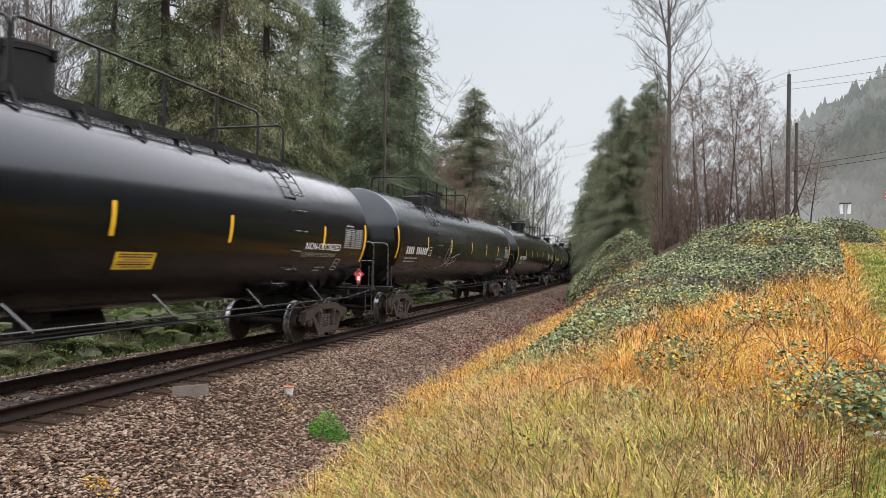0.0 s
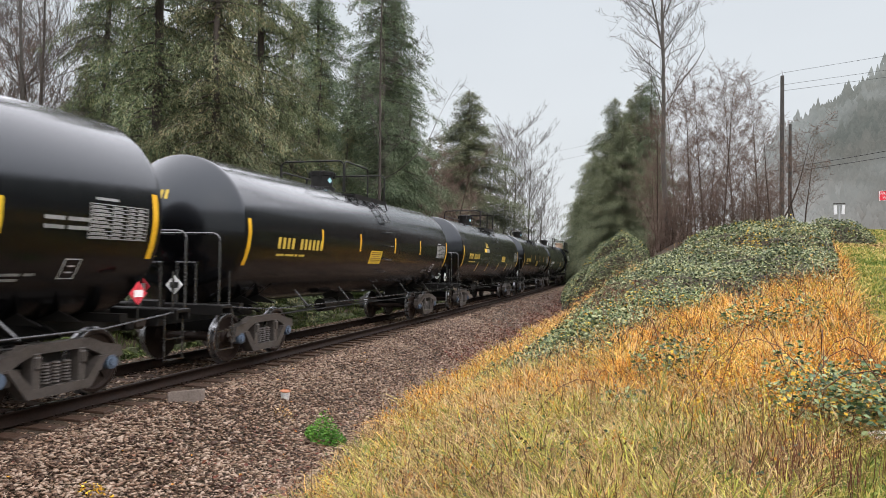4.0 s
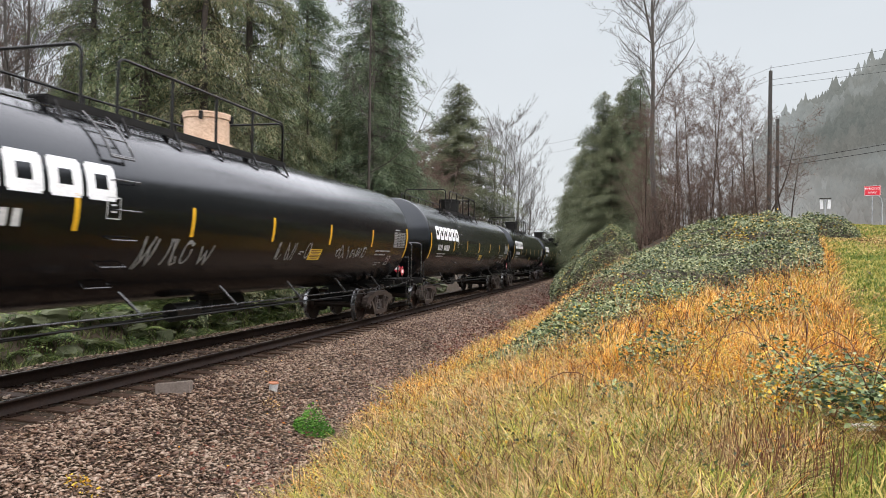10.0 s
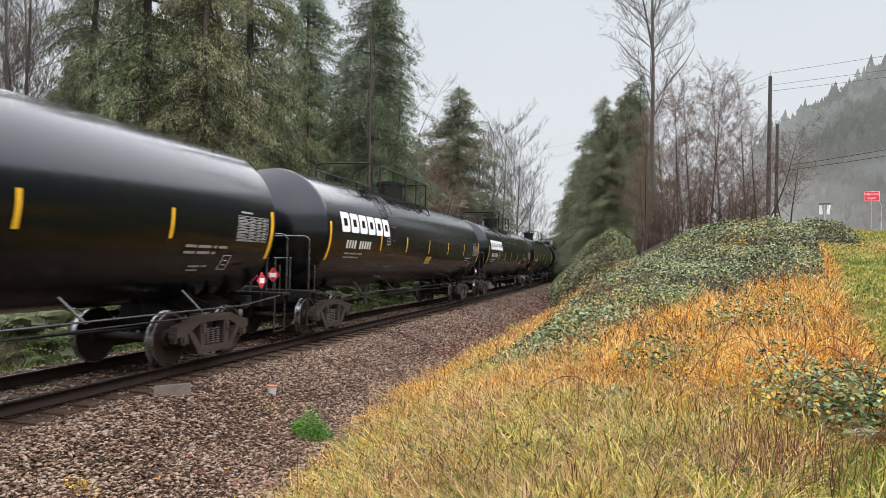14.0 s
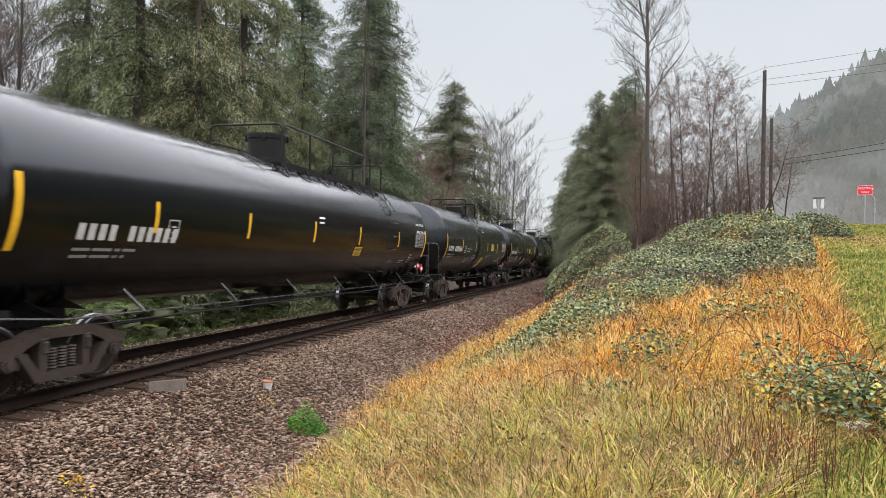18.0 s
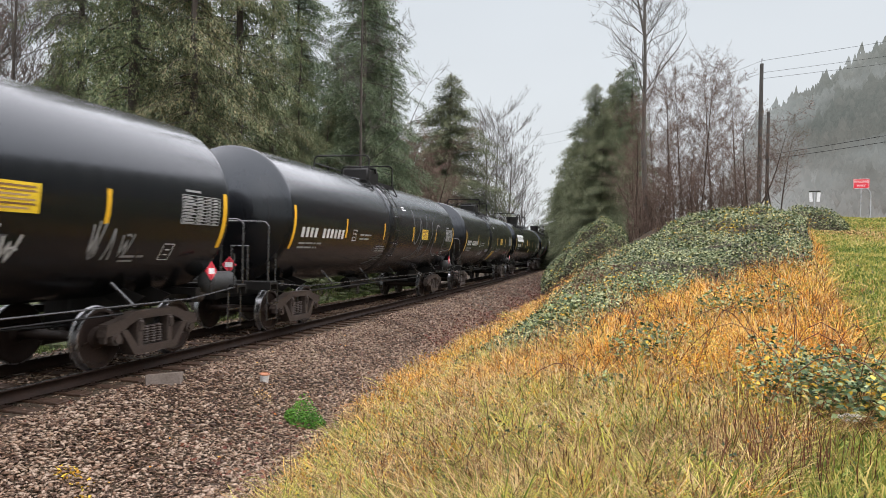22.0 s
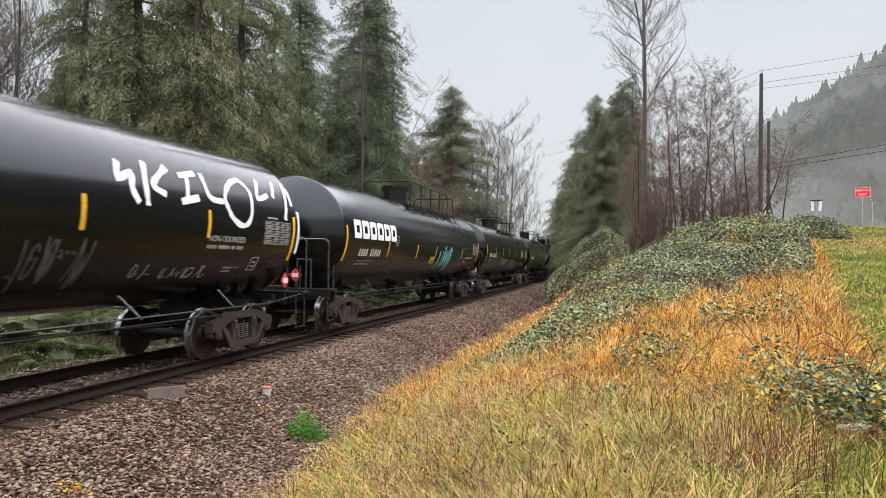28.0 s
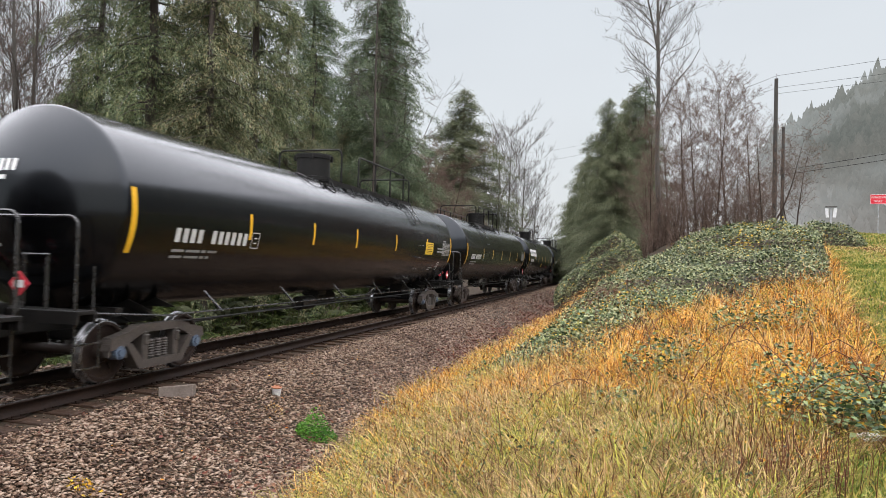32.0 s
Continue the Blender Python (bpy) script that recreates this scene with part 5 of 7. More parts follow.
# ---- plants ----
def blade_mesh(x, y, z, h, w, lean, seed, droop=0.5):
    """Grass blades: ribbons of five triangles that arch over, some with the tip hanging."""
    rng = np.random.default_rng(seed)
    n = len(x)
    a = rng.uniform(0, 2 * np.pi, n)          # facing of the blade's width
    b = rng.uniform(0, 2 * np.pi, n)          # the way it leans
    ux, uy = np.cos(a) * w / 2, np.sin(a) * w / 2
    bx, by = np.cos(b), np.sin(b)
    sag = np.clip(droop * lean * rng.uniform(0.25, 1.15, n), 0, 0.95)
    run = lean * h * rng.uniform(0.55, 1.15, n)
    kink = rng.normal(0, 0.10, (n, 2)) * h[:, None]
    rows = []
    for t, wide in ((0.0, 1.0), (0.38, 1.0), (0.72, 0.75), (1.0, 0.0)):
        cx = x + bx * run * t ** 1.5 + kink[:, 0] * t * (1 - t) * 2
        cy = y + by * run * t ** 1.5 + kink[:, 1] * t * (1 - t) * 2
        cz = z - 0.03 * (t == 0) + h * (t - sag * t ** 2.4)
        if wide:
            rows += [np.stack([cx - ux * wide, cy - uy * wide, cz], -1), np.stack([cx + ux * wide, cy + uy * wide, cz], -1)]
        else:
            rows.append(np.stack([cx, cy, cz], -1))
    F = np.array([(0, 1, 3), (0, 3, 2), (2, 3, 5), (2, 5, 4), (4, 5, 6)])[None] + 7 * np.arange(n)[:, None, None]
    return np.stack(rows, 1).reshape(-1, 3), F.reshape(-1, 3)


def leaf_mesh(x, y, z, size, tilt, seed):
    """Small folded leaves: two triangles on either side of a midrib."""
    rng = np.random.default_rng(seed)
    n = len(x)
    a, t, r = rng.uniform(0, 2 * np.pi, n), rng.uniform(-tilt, tilt, n), rng.uniform(-tilt, tilt, n)
    base = np.array([(-0.5, 0, 0), (0, -0.36, 0.10), (0.55, 0, 0), (0, 0.36, 0.10)])
    p = base[None] * (size * rng.uniform(0.7, 1.3, n))[:, None, None]
    X, Y, Z = p[..., 0], p[..., 1], p[..., 2]
    ct, st, cr, sr = np.cos(t)[:, None], np.sin(t)[:, None], np.cos(r)[:, None], np.sin(r)[:, None]
    X, Z = X * ct + Z * st, -X * st + Z * ct
    Y, Z = Y * cr - Z * sr, Y * sr + Z * cr
    ca, sa = np.cos(a)[:, None], np.sin(a)[:, None]
    X, Y = X * ca - Y * sa, X * sa + Y * ca
    P = np.stack([X + x[:, None], Y + y[:, None], Z + z[:, None]], -1)
    F = np.array([(0, 1, 2), (0, 2, 3)])[None] + 4 * np.arange(n)[:, None, None]
    return P.reshape(-1, 3), F.reshape(-1, 3)


def polar(n, r0, r1, b0, b1, seed, power=1.0):
    """Scatter over a sector of the bank: range in metres, bearing in degrees right of +y."""
    rng = np.random.default_rng(seed)
    r = r0 + (r1 - r0) * rng.random(n) ** power
    b = np.radians(rng.uniform(b0, b1, n))
    return r * np.sin(b), r * np.cos(b), r, np.degrees(b), rng


def bank_edge(x, y):
    """Where the grass begins, from the middle of the track."""
    return 3.95 + 0.19 * np.clip(10.5 - y, 0, 6.5) + 0.35 * wobble(x, y, 1.3, 1.0) + 0.14 * wobble(x, y, 0.35, 2.0)


def lawn_mask(x, y):
    w = 0.22 * wobble(x, y, 1.6)
    return (x > 0.22 * y + w + 0.95) | ((y < 6.0) & (x > 0.42 * y - 1.05 + 0.6 * w))


def bramble_height(x, y):
    """How high the bramble thicket stands over the ground."""
    def hump(cx, cy, rx, ry, h):
        q = ((x - cx) / rx) ** 2 + ((y - cy) / ry) ** 2
        return h * np.sqrt(np.clip(1 - q, 0, 1))
    z = np.maximum.reduce([hump(4.2, 27.5, 3.6, 5.2, 1.2), hump(2.0, 31, 3.6, 6, 0.5), hump(-1.7, 43, 2.6, 7, 2.5), hump(0.7, 20.5, 3.0, 5.0, 0.85), hump(3.6, 21.5, 2.6, 4.0, 0.75),
                           hump(2.0, 24.5, 1.6, 2.0, 1.05), hump(-1.1, 13.4, 1.7, 2.6, 0.55), hump(-2.8, 52, 2.4, 9, 2.2), hump(5.6, 33, 2.6, 5, 0.8)])
    z = z * (x < 0.22 * y + 0.75)
    z = np.maximum(z, hump(9.4, 37.5, 1.8, 2.6, 0.95))
    lump = 1 + 0.22 * wobble(x, y, 1.1, 5.0) + 0.16 * wobble(x, y, 0.5, 9.0)
    return np.where(z > 0, z * lump + 0.10 * wobble(x, y, 0.45, 2.0), 0)


# bramble clumps in the grass: middle, half-widths, height, leaves
CLUMPS = ((1.95, 6.9, 0.75, 0.55, 0.62, 1300), (2.35, 6.35, 0.7, 0.5, 0.5, 800), (1.62, 7.75, 0.35, 0.3, 0.7, 260), (0.32, 8.9, 0.4, 0.4, 0.62, 280), (0.75, 9.6, 0.4, 0.3, 0.60, 130),
          (1.84, 11.9, 0.55, 0.5, 0.85, 520), (2.6, 12.3, 0.4, 0.4, 0.8, 260), (-1.0, 13.2, 0.9, 0.9, 0.75, 1700), (0.2, 15.6, 1.5, 1.2, 0.75, 2600), (-2.3, 12.4, 0.6, 0.5, 0.55, 420), (-0.1, 7.3, 0.3, 0.3, 0.35, 120), (-0.5, 10.4, 0.35, 0.3, 0.45, 160))


def in_clump(x, y):
    hit = np.zeros(np.shape(x), bool)
    for cx, cy, rx, ry, _, _ in CLUMPS:
        hit |= ((x - cx) / rx) ** 2 + ((y - cy) / ry) ** 2 < 0.75
    return hit


def stuff(name, v, f, mat, label, category):
    return tagged(new(name, raw_mesh(name, v, f, M[mat])), label, category, kind="stuff")


def build_grasses():
    # tall dry grass on the bank
    x, y, r, b, rng = polar(800000, 3.0, 34, -46, 20, 11, 1.3)
    d = x - track_x(y)
    edge = bank_edge(x, y)
    keep = (d > edge) & ~lawn_mask(x, y) & (bramble_height(x, y) < 0.38 + 0.30 * wobble(x, y, 0.7, 4.0)) & (rng.random(len(x)) < 0.35 + 0.65 * np.clip((d - edge) / 0.8, 0, 1))
    clump = 0.5 + 0.5 * wobble(x, y, 0.55, 4.0)
    keep &= (rng.random(len(x)) < 0.10 + 0.90 * clump ** 2) & (~in_clump(x, y) | (rng.random(len(x)) < 0.2))
    x, y, r, b = x[keep], y[keep], r[keep], b[keep]
    d = x - track_x(y)
    z = ground(x, y)
    n = len(x)
    zone = 0.15 + 0.7 * rng.random(n) + 0.50 * wobble(x, y, 1.1, 7.0) + 0.45 * wobble(x, y, 0.45, 3.0)
    orange = np.maximum(smoothstep((r - 6.0) / 3.0) * smoothstep((b + 12) / 10), 0.75 * smoothstep((r - 9.0) / 3.5))
    green = smoothstep((8.6 - r) / 2.8)
    kind = np.where(zone < orange * 0.82, 1, np.where(zone > 1.0 - 0.20 - 0.34 * green, 2, 0))
    kind = np.where(rng.random(n) < 0.09 + 0.14 * (wobble(x, y, 0.7, 6.0) > 0.25) + 0.06 * wobble(x, y, 1.9, 2.2), 3, kind)
    kind = np.where(rng.random(n) < 0.07 + 0.34 * green * (wobble(x, y, 0.9, 3.3) > 0.0), 4, kind)
    tall = np.clip(0.26 + 0.26 * smoothstep((d - 4.5) / 3) + 0.26 * clump[keep] ** 2 + 0.10 * wobble(x, y, 0.9, 2.5), 0.1, 1.0) * rng.uniform(0.3, 1.2, n) ** 0.8
    tall *= 0.36 + 0.50 * smoothstep((r - 4.5) / 6)
    width = 0.0042 + 0.00045 * r
    for k, mat, label in ((0, "grass_straw", "tall straw-coloured dry grass on the bank"), (1, "grass_orange", "tall orange autumn grass on the bank"), (2, "grass_yellow", "yellow-green grass tufts on the bank"),
                           (3, "stalk", "brown withered grass on the bank"), (4, "grass_green", "fresh green grass among the dry stems")):
        s = kind == k
        v, f = blade_mesh(x[s], y[s], z[s], tall[s] * (0.85 if k == 2 else 1.0), width[s] * rng.uniform(0.7, 1.5, s.sum()), np.where(rng.random(s.sum()) < 0.10, rng.uniform(0.1, 0.5, s.sum()), rng.uniform(0.7, 2.1, s.sum())), 20 + k, 0.62)
        stuff("tall_grass", v, f, mat, label, "grass")
    # flattened thatch, lying every way between the tufts
    xt, yt, rt, bt, rng3 = polar(190000, 3.0, 24, -44, 20, 45, 1.2)
    ok = (xt - track_x(yt) > bank_edge(xt, yt) + 0.1) & ~lawn_mask(xt, yt) & (bramble_height(xt, yt) < 0.35)
    xt, yt, rt, bt = xt[ok], yt[ok], rt[ok], bt[ok]
    pale_t = rng3.random(len(xt)) + 0.3 * wobble(xt, yt, 0.7, 8.0)
    for sel, mat, label in ((pale_t < 0.26, "stalk", "flattened brown thatch between the tufts"), ((pale_t >= 0.26) & (pale_t < 0.78), "grass_straw", "flattened straw thatch between the tufts"), (pale_t >= 0.78, "grass_yellow", "flattened yellow-green blades between the tufts")):
        m = int(sel.sum())
        v, f = blade_mesh(xt[sel], yt[sel], ground(xt[sel], yt[sel]) + 0.02, rng3.uniform(0.06, 0.30, m), (0.0024 + 0.0006 * rt[sel]) * rng3.uniform(0.7, 1.4, m), rng3.uniform(0.8, 2.4, m), 46, 0.15)
        stuff("grass_thatch", v, f, mat, label, "grass")
    # the same bank goes on round and behind
    rng4 = np.random.default_rng(47)
    m = 42000
    xb, yb = rng4.uniform(-5, 14, m), rng4.uniform(-18, 6, m)
    near = np.hypot(xb, yb)
    ok = (xb - track_x(yb) > bank_edge(xb, yb)) & (near > 0.7) & ((near > 3.0) | (yb < 1.0)) & ((yb < 3.0) | (xb > 0.36 * yb + 0.8))
    xb, yb = xb[ok], yb[ok]
    hue = rng4.random(len(xb)) + 0.4 * wobble(xb, yb, 1.3, 5.0)
    for sel, mat, label in ((hue < 0.5, "grass_straw", "dry straw grass continuing along the bank"), (hue >= 0.5, "grass_yellow", "yellow-green grass continuing along the bank")):
        v, f = blade_mesh(xb[sel], yb[sel], ground(xb[sel], yb[sel]), rng4.uniform(0.08, 0.30, sel.sum()), np.full(sel.sum(), 0.011), rng4.uniform(0.2, 1.2, sel.sum()), 48)
        stuff("bank_grass", v, f, mat, label, "grass")
    # seed heads on the taller stems
    pick = rng.random(n) < 0.04
    xs, ys, hs, zs = x[pick], y[pick], tall[pick] * 1.08, z[pick]
    m = len(xs)
    v, f = blade_mesh(xs, ys, zs, hs, np.full(m, 0.004) + 0.0003 * r[pick], rng.uniform(0.05, 0.25, m), 27)
    v2 = v.reshape(m, 7, 3)
    head = v2[:, 6]
    up = np.stack([rng.normal(0, 0.03, m), rng.normal(0, 0.03, m), np.full(m, 0.085)], -1)
    side = np.stack([rng.normal(0, 1, m), rng.normal(0, 1, m), np.zeros(m)], -1)
    side = side / np.linalg.norm(side, axis=1)[:, None] * (0.0030 + 0.00045 * r[pick])[:, None]
    quad = np.stack([head - 0.5 * up, head + side, head + up, head - side], 1).reshape(-1, 3)
    f2 = np.array([(0, 1, 2), (0, 2, 3)])[None] + 4 * np.arange(m)[:, None, None]
    stuff("seed_heads", np.concatenate([v, quad]), np.concatenate([f, f2.reshape(-1, 3) + len(v)]), "grass_straw", "brown seed heads standing over the dry grass", "grass")
    # low green and brown leaves down among the stems
    xs, ys, rs, bs, rng2 = polar(30000, 4.5, 22, -46, 16, 29, 1.0)
    ds = xs - track_x(ys)
    ok = (ds > bank_edge(xs, ys)) & ~lawn_mask(xs, ys) & (rng2.random(len(xs)) < 0.25 + 0.75 * (wobble(xs, ys, 0.8, 9.0) > 0.0))
    xs, ys, rs = xs[ok], ys[ok], rs[ok]
    zz = ground(xs, ys) + rng2.uniform(0.03, 0.34, len(xs))
    warm = rng2.random(len(xs)) < 0.4
    for sel, mat, label in ((warm, "stalk", "brown withered leaves among the grass stems"), (~warm, "bramble", "small green leaves among the grass stems")):
        v, f = leaf_mesh(xs[sel], ys[sel], zz[sel], 0.022 + 0.0012 * rs[sel], 1.1, 30)
        stuff("undergrowth", v, f, mat, label, "undergrowth")
    # coloured leaves held up among the stems
    xs, ys, rs, bs, rng2 = polar(26000, 5.2, 20, -40, 18, 39, 1.0)
    ds = xs - track_x(ys)
    ok = (ds > bank_edge(xs, ys) + 0.2) & ~lawn_mask(xs, ys) & (bramble_height(xs, ys) < 0.3) & (wobble(xs, ys, 0.6, 2.0) > -0.1)
    xs, ys, rs, bs = xs[ok], ys[ok], rs[ok], bs[ok]
    zz = ground(xs, ys) + rng2.uniform(0.15, 0.55, len(xs)) * (0.6 + 0.4 * smoothstep((rs - 6) / 4))
    hue = rng2.random(len(xs)) + 0.3 * wobble(xs, ys, 1.0, 5.0)
    for sel, mat, label in ((hue < 0.4, "leaf_orange", "orange leaves caught among the dry grass"), ((hue >= 0.4) & (hue < 0.62), "leaf_yellow", "yellow leaves caught among the dry grass"), (hue >= 0.78, "leaf_red", "dark red-brown leaves among the dry grass")):
        v, f = leaf_mesh(xs[sel], ys[sel], zz[sel], 0.012 + 0.0013 * rs[sel], 1.2, 38)
        stuff("autumn_leaves", v, f, mat, label, "leaves")
    # mown lawn up to the road
    x, y, r, b, rng = polar(150000, 3.2, 60, 6, 26, 31, 1.0)
    keep = lawn_mask(x, y)
    x, y, r = x[keep], y[keep], r[keep]
    h = rng.uniform(0.05, 0.13, len(x)) * np.where(r < 8, 1.6, 1.1)
    v, f = blade_mesh(x, y, ground(x, y), h, 0.006 + 0.0011 * r, rng.uniform(0.3, 1.0, len(x)), 33)
    dry = np.exp(-(((x - 10.5) / 1.8) ** 2 + ((y - 33.5) / 4.0) ** 2)) * 0.8 + 0.12 * (wobble(x, y, 1.3, 4.0) > 0.3)
    bent = rng.random(len(x)) < dry
    v = v.reshape(len(x), 7, 3)
    for sel, mat, label in ((~bent, "grass_green", "short green lawn sloping up to the road"), (bent, "grass_straw", "dry tan patch in the short lawn")):
        k = int(sel.sum())
        faces = np.array([(0, 1, 3), (0, 3, 2), (2, 3, 5), (2, 5, 4), (4, 5, 6)])[None] + 7 * np.arange(k)[:, None, None]
        stuff("lawn", v[sel].reshape(-1, 3), faces.reshape(-1, 3), mat, label, "lawn")
    # grass and weeds on the wooded side under the train
    rng = np.random.default_rng(35)
    n = 16000
    y = rng.uniform(5, 42, n)
    x = track_x(y) - rng.uniform(3.4, 6.5, n)
    v, f = blade_mesh(x, y, ground(x, y), rng.uniform(0.10, 0.42, n), 0.012 + 0.0006 * y, rng.uniform(0.3, 1.0, n), 36)
    stuff("verge_grass", v, f, "fern", "green weeds along the far side of the track", "weeds")
    # brown dead stalks
    x, y, r, b, rng = polar(380, 4.2, 13, -34, 17, 41)
    keep = (x - track_x(y) > bank_edge(x, y)) & ~lawn_mask(x, y)
    x, y = x[keep], y[keep]
    v, f = blade_mesh(x, y, ground(x, y), rng.uniform(0.35, 0.8, len(x)), np.full(len(x), 0.007), rng.uniform(0.05, 0.5, len(x)), 42)
    stuff("dead_stalks", v, f, "stalk", "thin brown dead weed stalks", "weeds")


def build_brambles():
    rng = np.random.default_rng(51)
    n = 560000
    x, y = rng.uniform(-6, 12, n), 10.5 + 52.5 * rng.random(n) ** 1.25
    h = bramble_height(x, y)
    keep = h > 0.12
    x, y, h = x[keep], y[keep], h[keep]
    depth = rng.random(len(x)) ** 1.5 * 0.45
    z = ground(x, y) + np.maximum(h - depth, 0.02) + rng.normal(0, 0.05, len(x))
    gold = np.exp(-(((x - 5.0) / 0.8) ** 2 + ((y - 27.6) / 1.0) ** 2)) + np.exp(-(((x - 3.7) / 0.6) ** 2 + ((y - 24.2) / 0.8) ** 2)) + np.exp(-(((x + 1.6) / 0.9) ** 2 + ((y - 24.5) / 1.5) ** 2))
    yellow = rng.random(len(x)) < 0.018 + 0.30 * gold + 0.10 * (wobble(x, y, 0.9, 8.0) > 0.6)
    size = 0.044 + 0.0012 * y
    for sel, mat, label in ((~yellow, "bramble", "mounded bramble thicket with dark green leaves"), (yellow, "leaf_yellow", "yellowed bramble leaves in the thicket")):
        v, f = leaf_mesh(x[sel], y[sel], z[sel], size[sel], 0.9, 52)
        stuff("bramble_thicket", v, f, mat, label, "brambles")
    # one dark soil-coloured sheet added under the leaves to fill the thicket
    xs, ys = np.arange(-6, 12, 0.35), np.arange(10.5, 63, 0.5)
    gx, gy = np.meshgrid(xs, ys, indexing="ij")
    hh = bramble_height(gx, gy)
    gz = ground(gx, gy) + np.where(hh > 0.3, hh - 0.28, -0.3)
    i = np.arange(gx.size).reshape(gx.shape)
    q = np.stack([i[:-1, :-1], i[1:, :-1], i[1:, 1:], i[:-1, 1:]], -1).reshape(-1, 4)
    stuff("bramble_stems", np.stack([gx, gy, gz], -1).reshape(-1, 3), q, "soil", "dark brown sheet filling the bramble thicket under its leaves", "brambles")
    # low trailing brambles in the grass: arching canes hung with broad leaves
    canes = []
    for k, (cx, cy, rx, ry, hh, cnt) in enumerate(CLUMPS):
        a, q = rng.uniform(0, 6.28, cnt), np.sqrt(rng.random(cnt))
        x, y = cx + rx * q * np.cos(a), cy + ry * q * np.sin(a)
        z = ground(x, y) + hh * (0.45 + 0.6 * rng.random(cnt)) * (1.1 - 0.5 * q)
        gold = rng.random(cnt) < 0.10
        size = np.full(cnt, 0.050 + 0.0008 * cy)
        for sel, mat, label in ((~gold, "bramble_near", "trailing bramble leaves among the dry grass"), (gold, "leaf_yellow", "yellowed leaves on the trailing bramble")):
            v, f = leaf_mesh(x[sel], y[sel], z[sel], size[sel], 0.8, cnt + 7 * k)
            stuff("trailing_bramble", v, f, mat, label, "brambles")
        for _ in range(max(2, cnt // 160)):
            a0 = rng.uniform(0, 6.28)
            p = np.array([cx + rng.normal(0, 0.4 * rx), cy + rng.normal(0, 0.4 * ry), 0.0])
            ln = rng.uniform(0.6, 1.3)
            pts = []
            for t in np.linspace(0, 1, 7):
                u = p[:2] + ln * t * np.array([math.cos(a0), math.sin(a0)])
                pts.append((u[0], u[1], float(ground(u[0], u[1])) + hh * 1.25 * 4 * (0.08 + 0.92 * t) * (1 - 0.92 * t) * 0.9))
            canes += [(a1, b1, 0.0045, 0.004) for a1, b1 in zip(pts, pts[1:])]
    v, f = tube_arrays(canes, 4)
    stuff("bramble_canes", v, f, "leaf_red", "arching reddish bramble canes", "brambles")


def build_tufts():
    """Sedge-like tufts: long ribbon leaves arching out of one root, each tuft in one hue."""
    x, y, r, b, rng = polar(2600, 3.6, 22, -44, 19, 71, 1.15)
    d = x - track_x(y)
    ok = (d > bank_edge(x, y) + 0.15) & ~lawn_mask(x, y) & (bramble_height(x, y) < 0.3) & ~in_clump(x, y)
    x, y, r, b = x[ok], y[ok], r[ok], b[ok]
    n, m = len(x), 34
    hue = rng.random(n) + 0.30 * wobble(x, y, 0.9, 3.0)
    warm = np.maximum(smoothstep((r - 6.2) / 2.5) * smoothstep((b + 14) / 12), 0.85 * smoothstep((r - 10) / 2.5))
    fresh = smoothstep((8.5 - r) / 3.0)
    kind = np.where(hue < 0.28 + 0.42 * warm, 0, np.where(hue < 0.45 + 0.35 * warm, 1, np.where(hue < 0.72, 2, 3)))
    kind = np.where((rng.random(n) < 0.46 * fresh) & (kind < 2), 2 + (rng.random(n) < 0.4), kind)
    size = rng.uniform(0.16, 0.44, n) * (0.75 + 0.35 * smoothstep((r - 5) / 5)) * np.where((kind > 1) & (r < 8), 1.3, 1.0)
    for k, mat, label in ((0, "grass_orange", "orange grass tufts arching over on the bank"), (1, "grass_straw", "pale straw tufts arching over on the bank"), (2, "grass_yellow", "yellow-green grass tufts arching over on the bank"), (3, "grass_green", "green grass tufts among the dry stems")):
        s = kind == k
        c = int(s.sum())
        px, py = np.repeat(x[s], m) + rng.normal(0, 0.045, c * m), np.repeat(y[s], m) + rng.normal(0, 0.045, c * m)
        h = np.repeat(size[s], m) * rng.uniform(0.6, 1.25, c * m)
        v, f = blade_mesh(px, py, ground(px, py), h, np.repeat(0.0062 + 0.00042 * r[s], m) * rng.uniform(0.7, 1.3, c * m), rng.uniform(0.3, 1.25, c * m), 72 + k, 0.9)
        stuff("grass_tufts", v, f, mat, label, "grass")


def build_accents():
    """Reddish weed stalks and bright leaf clumps standing in the grass."""
    rng = np.random.default_rng(81)
    n = 420
    x, y = 1.05 + rng.normal(0, 0.34, n), 5.45 + rng.normal(0, 0.5, n)
    v, f = blade_mesh(x, y, ground(x, y), rng.uniform(0.2, 0.55, n), np.full(n, 0.005), rng.uniform(0.05, 0.4, n), 82)
    stuff("weed_stalks", v, f, "leaf_red", "dark reddish-brown dead weed stalks", "weeds")
    spots = [(1.55, 6.9), (1.2, 6.3), (1.7, 7.7), (0.6, 7.0), (1.95, 7.0), (0.9, 7.6), (1.2, 8.6), (2.3, 9.2), (0.2, 8.4), (-0.8, 12.6), (-1.9, 14.5), (0.6, 11.4), (2.1, 10.0), (-2.6, 13.2), (1.3, 6.6), (-3.1, 14.5), (-3.3, 12.2)]
    for i, (cx, cy) in enumerate(spots):
        m = 120
        x, y = cx + rng.normal(0, 0.10, m), cy + rng.normal(0, 0.18, m)
        v, f = leaf_mesh(x, y, ground(x, y) + rng.uniform(0.2, 0.6, m), np.full(m, 0.027), 1.1, 90 + i)
        if i % 2:
            stuff("yellow_shrub", v, f, "leaf_yellow", "clump of bright yellow leaves among the dry grass", "shrub")
        else:
            stuff("orange_shrub", v, f, "leaf_orange", "clump of orange leaves among the dry grass", "shrub")


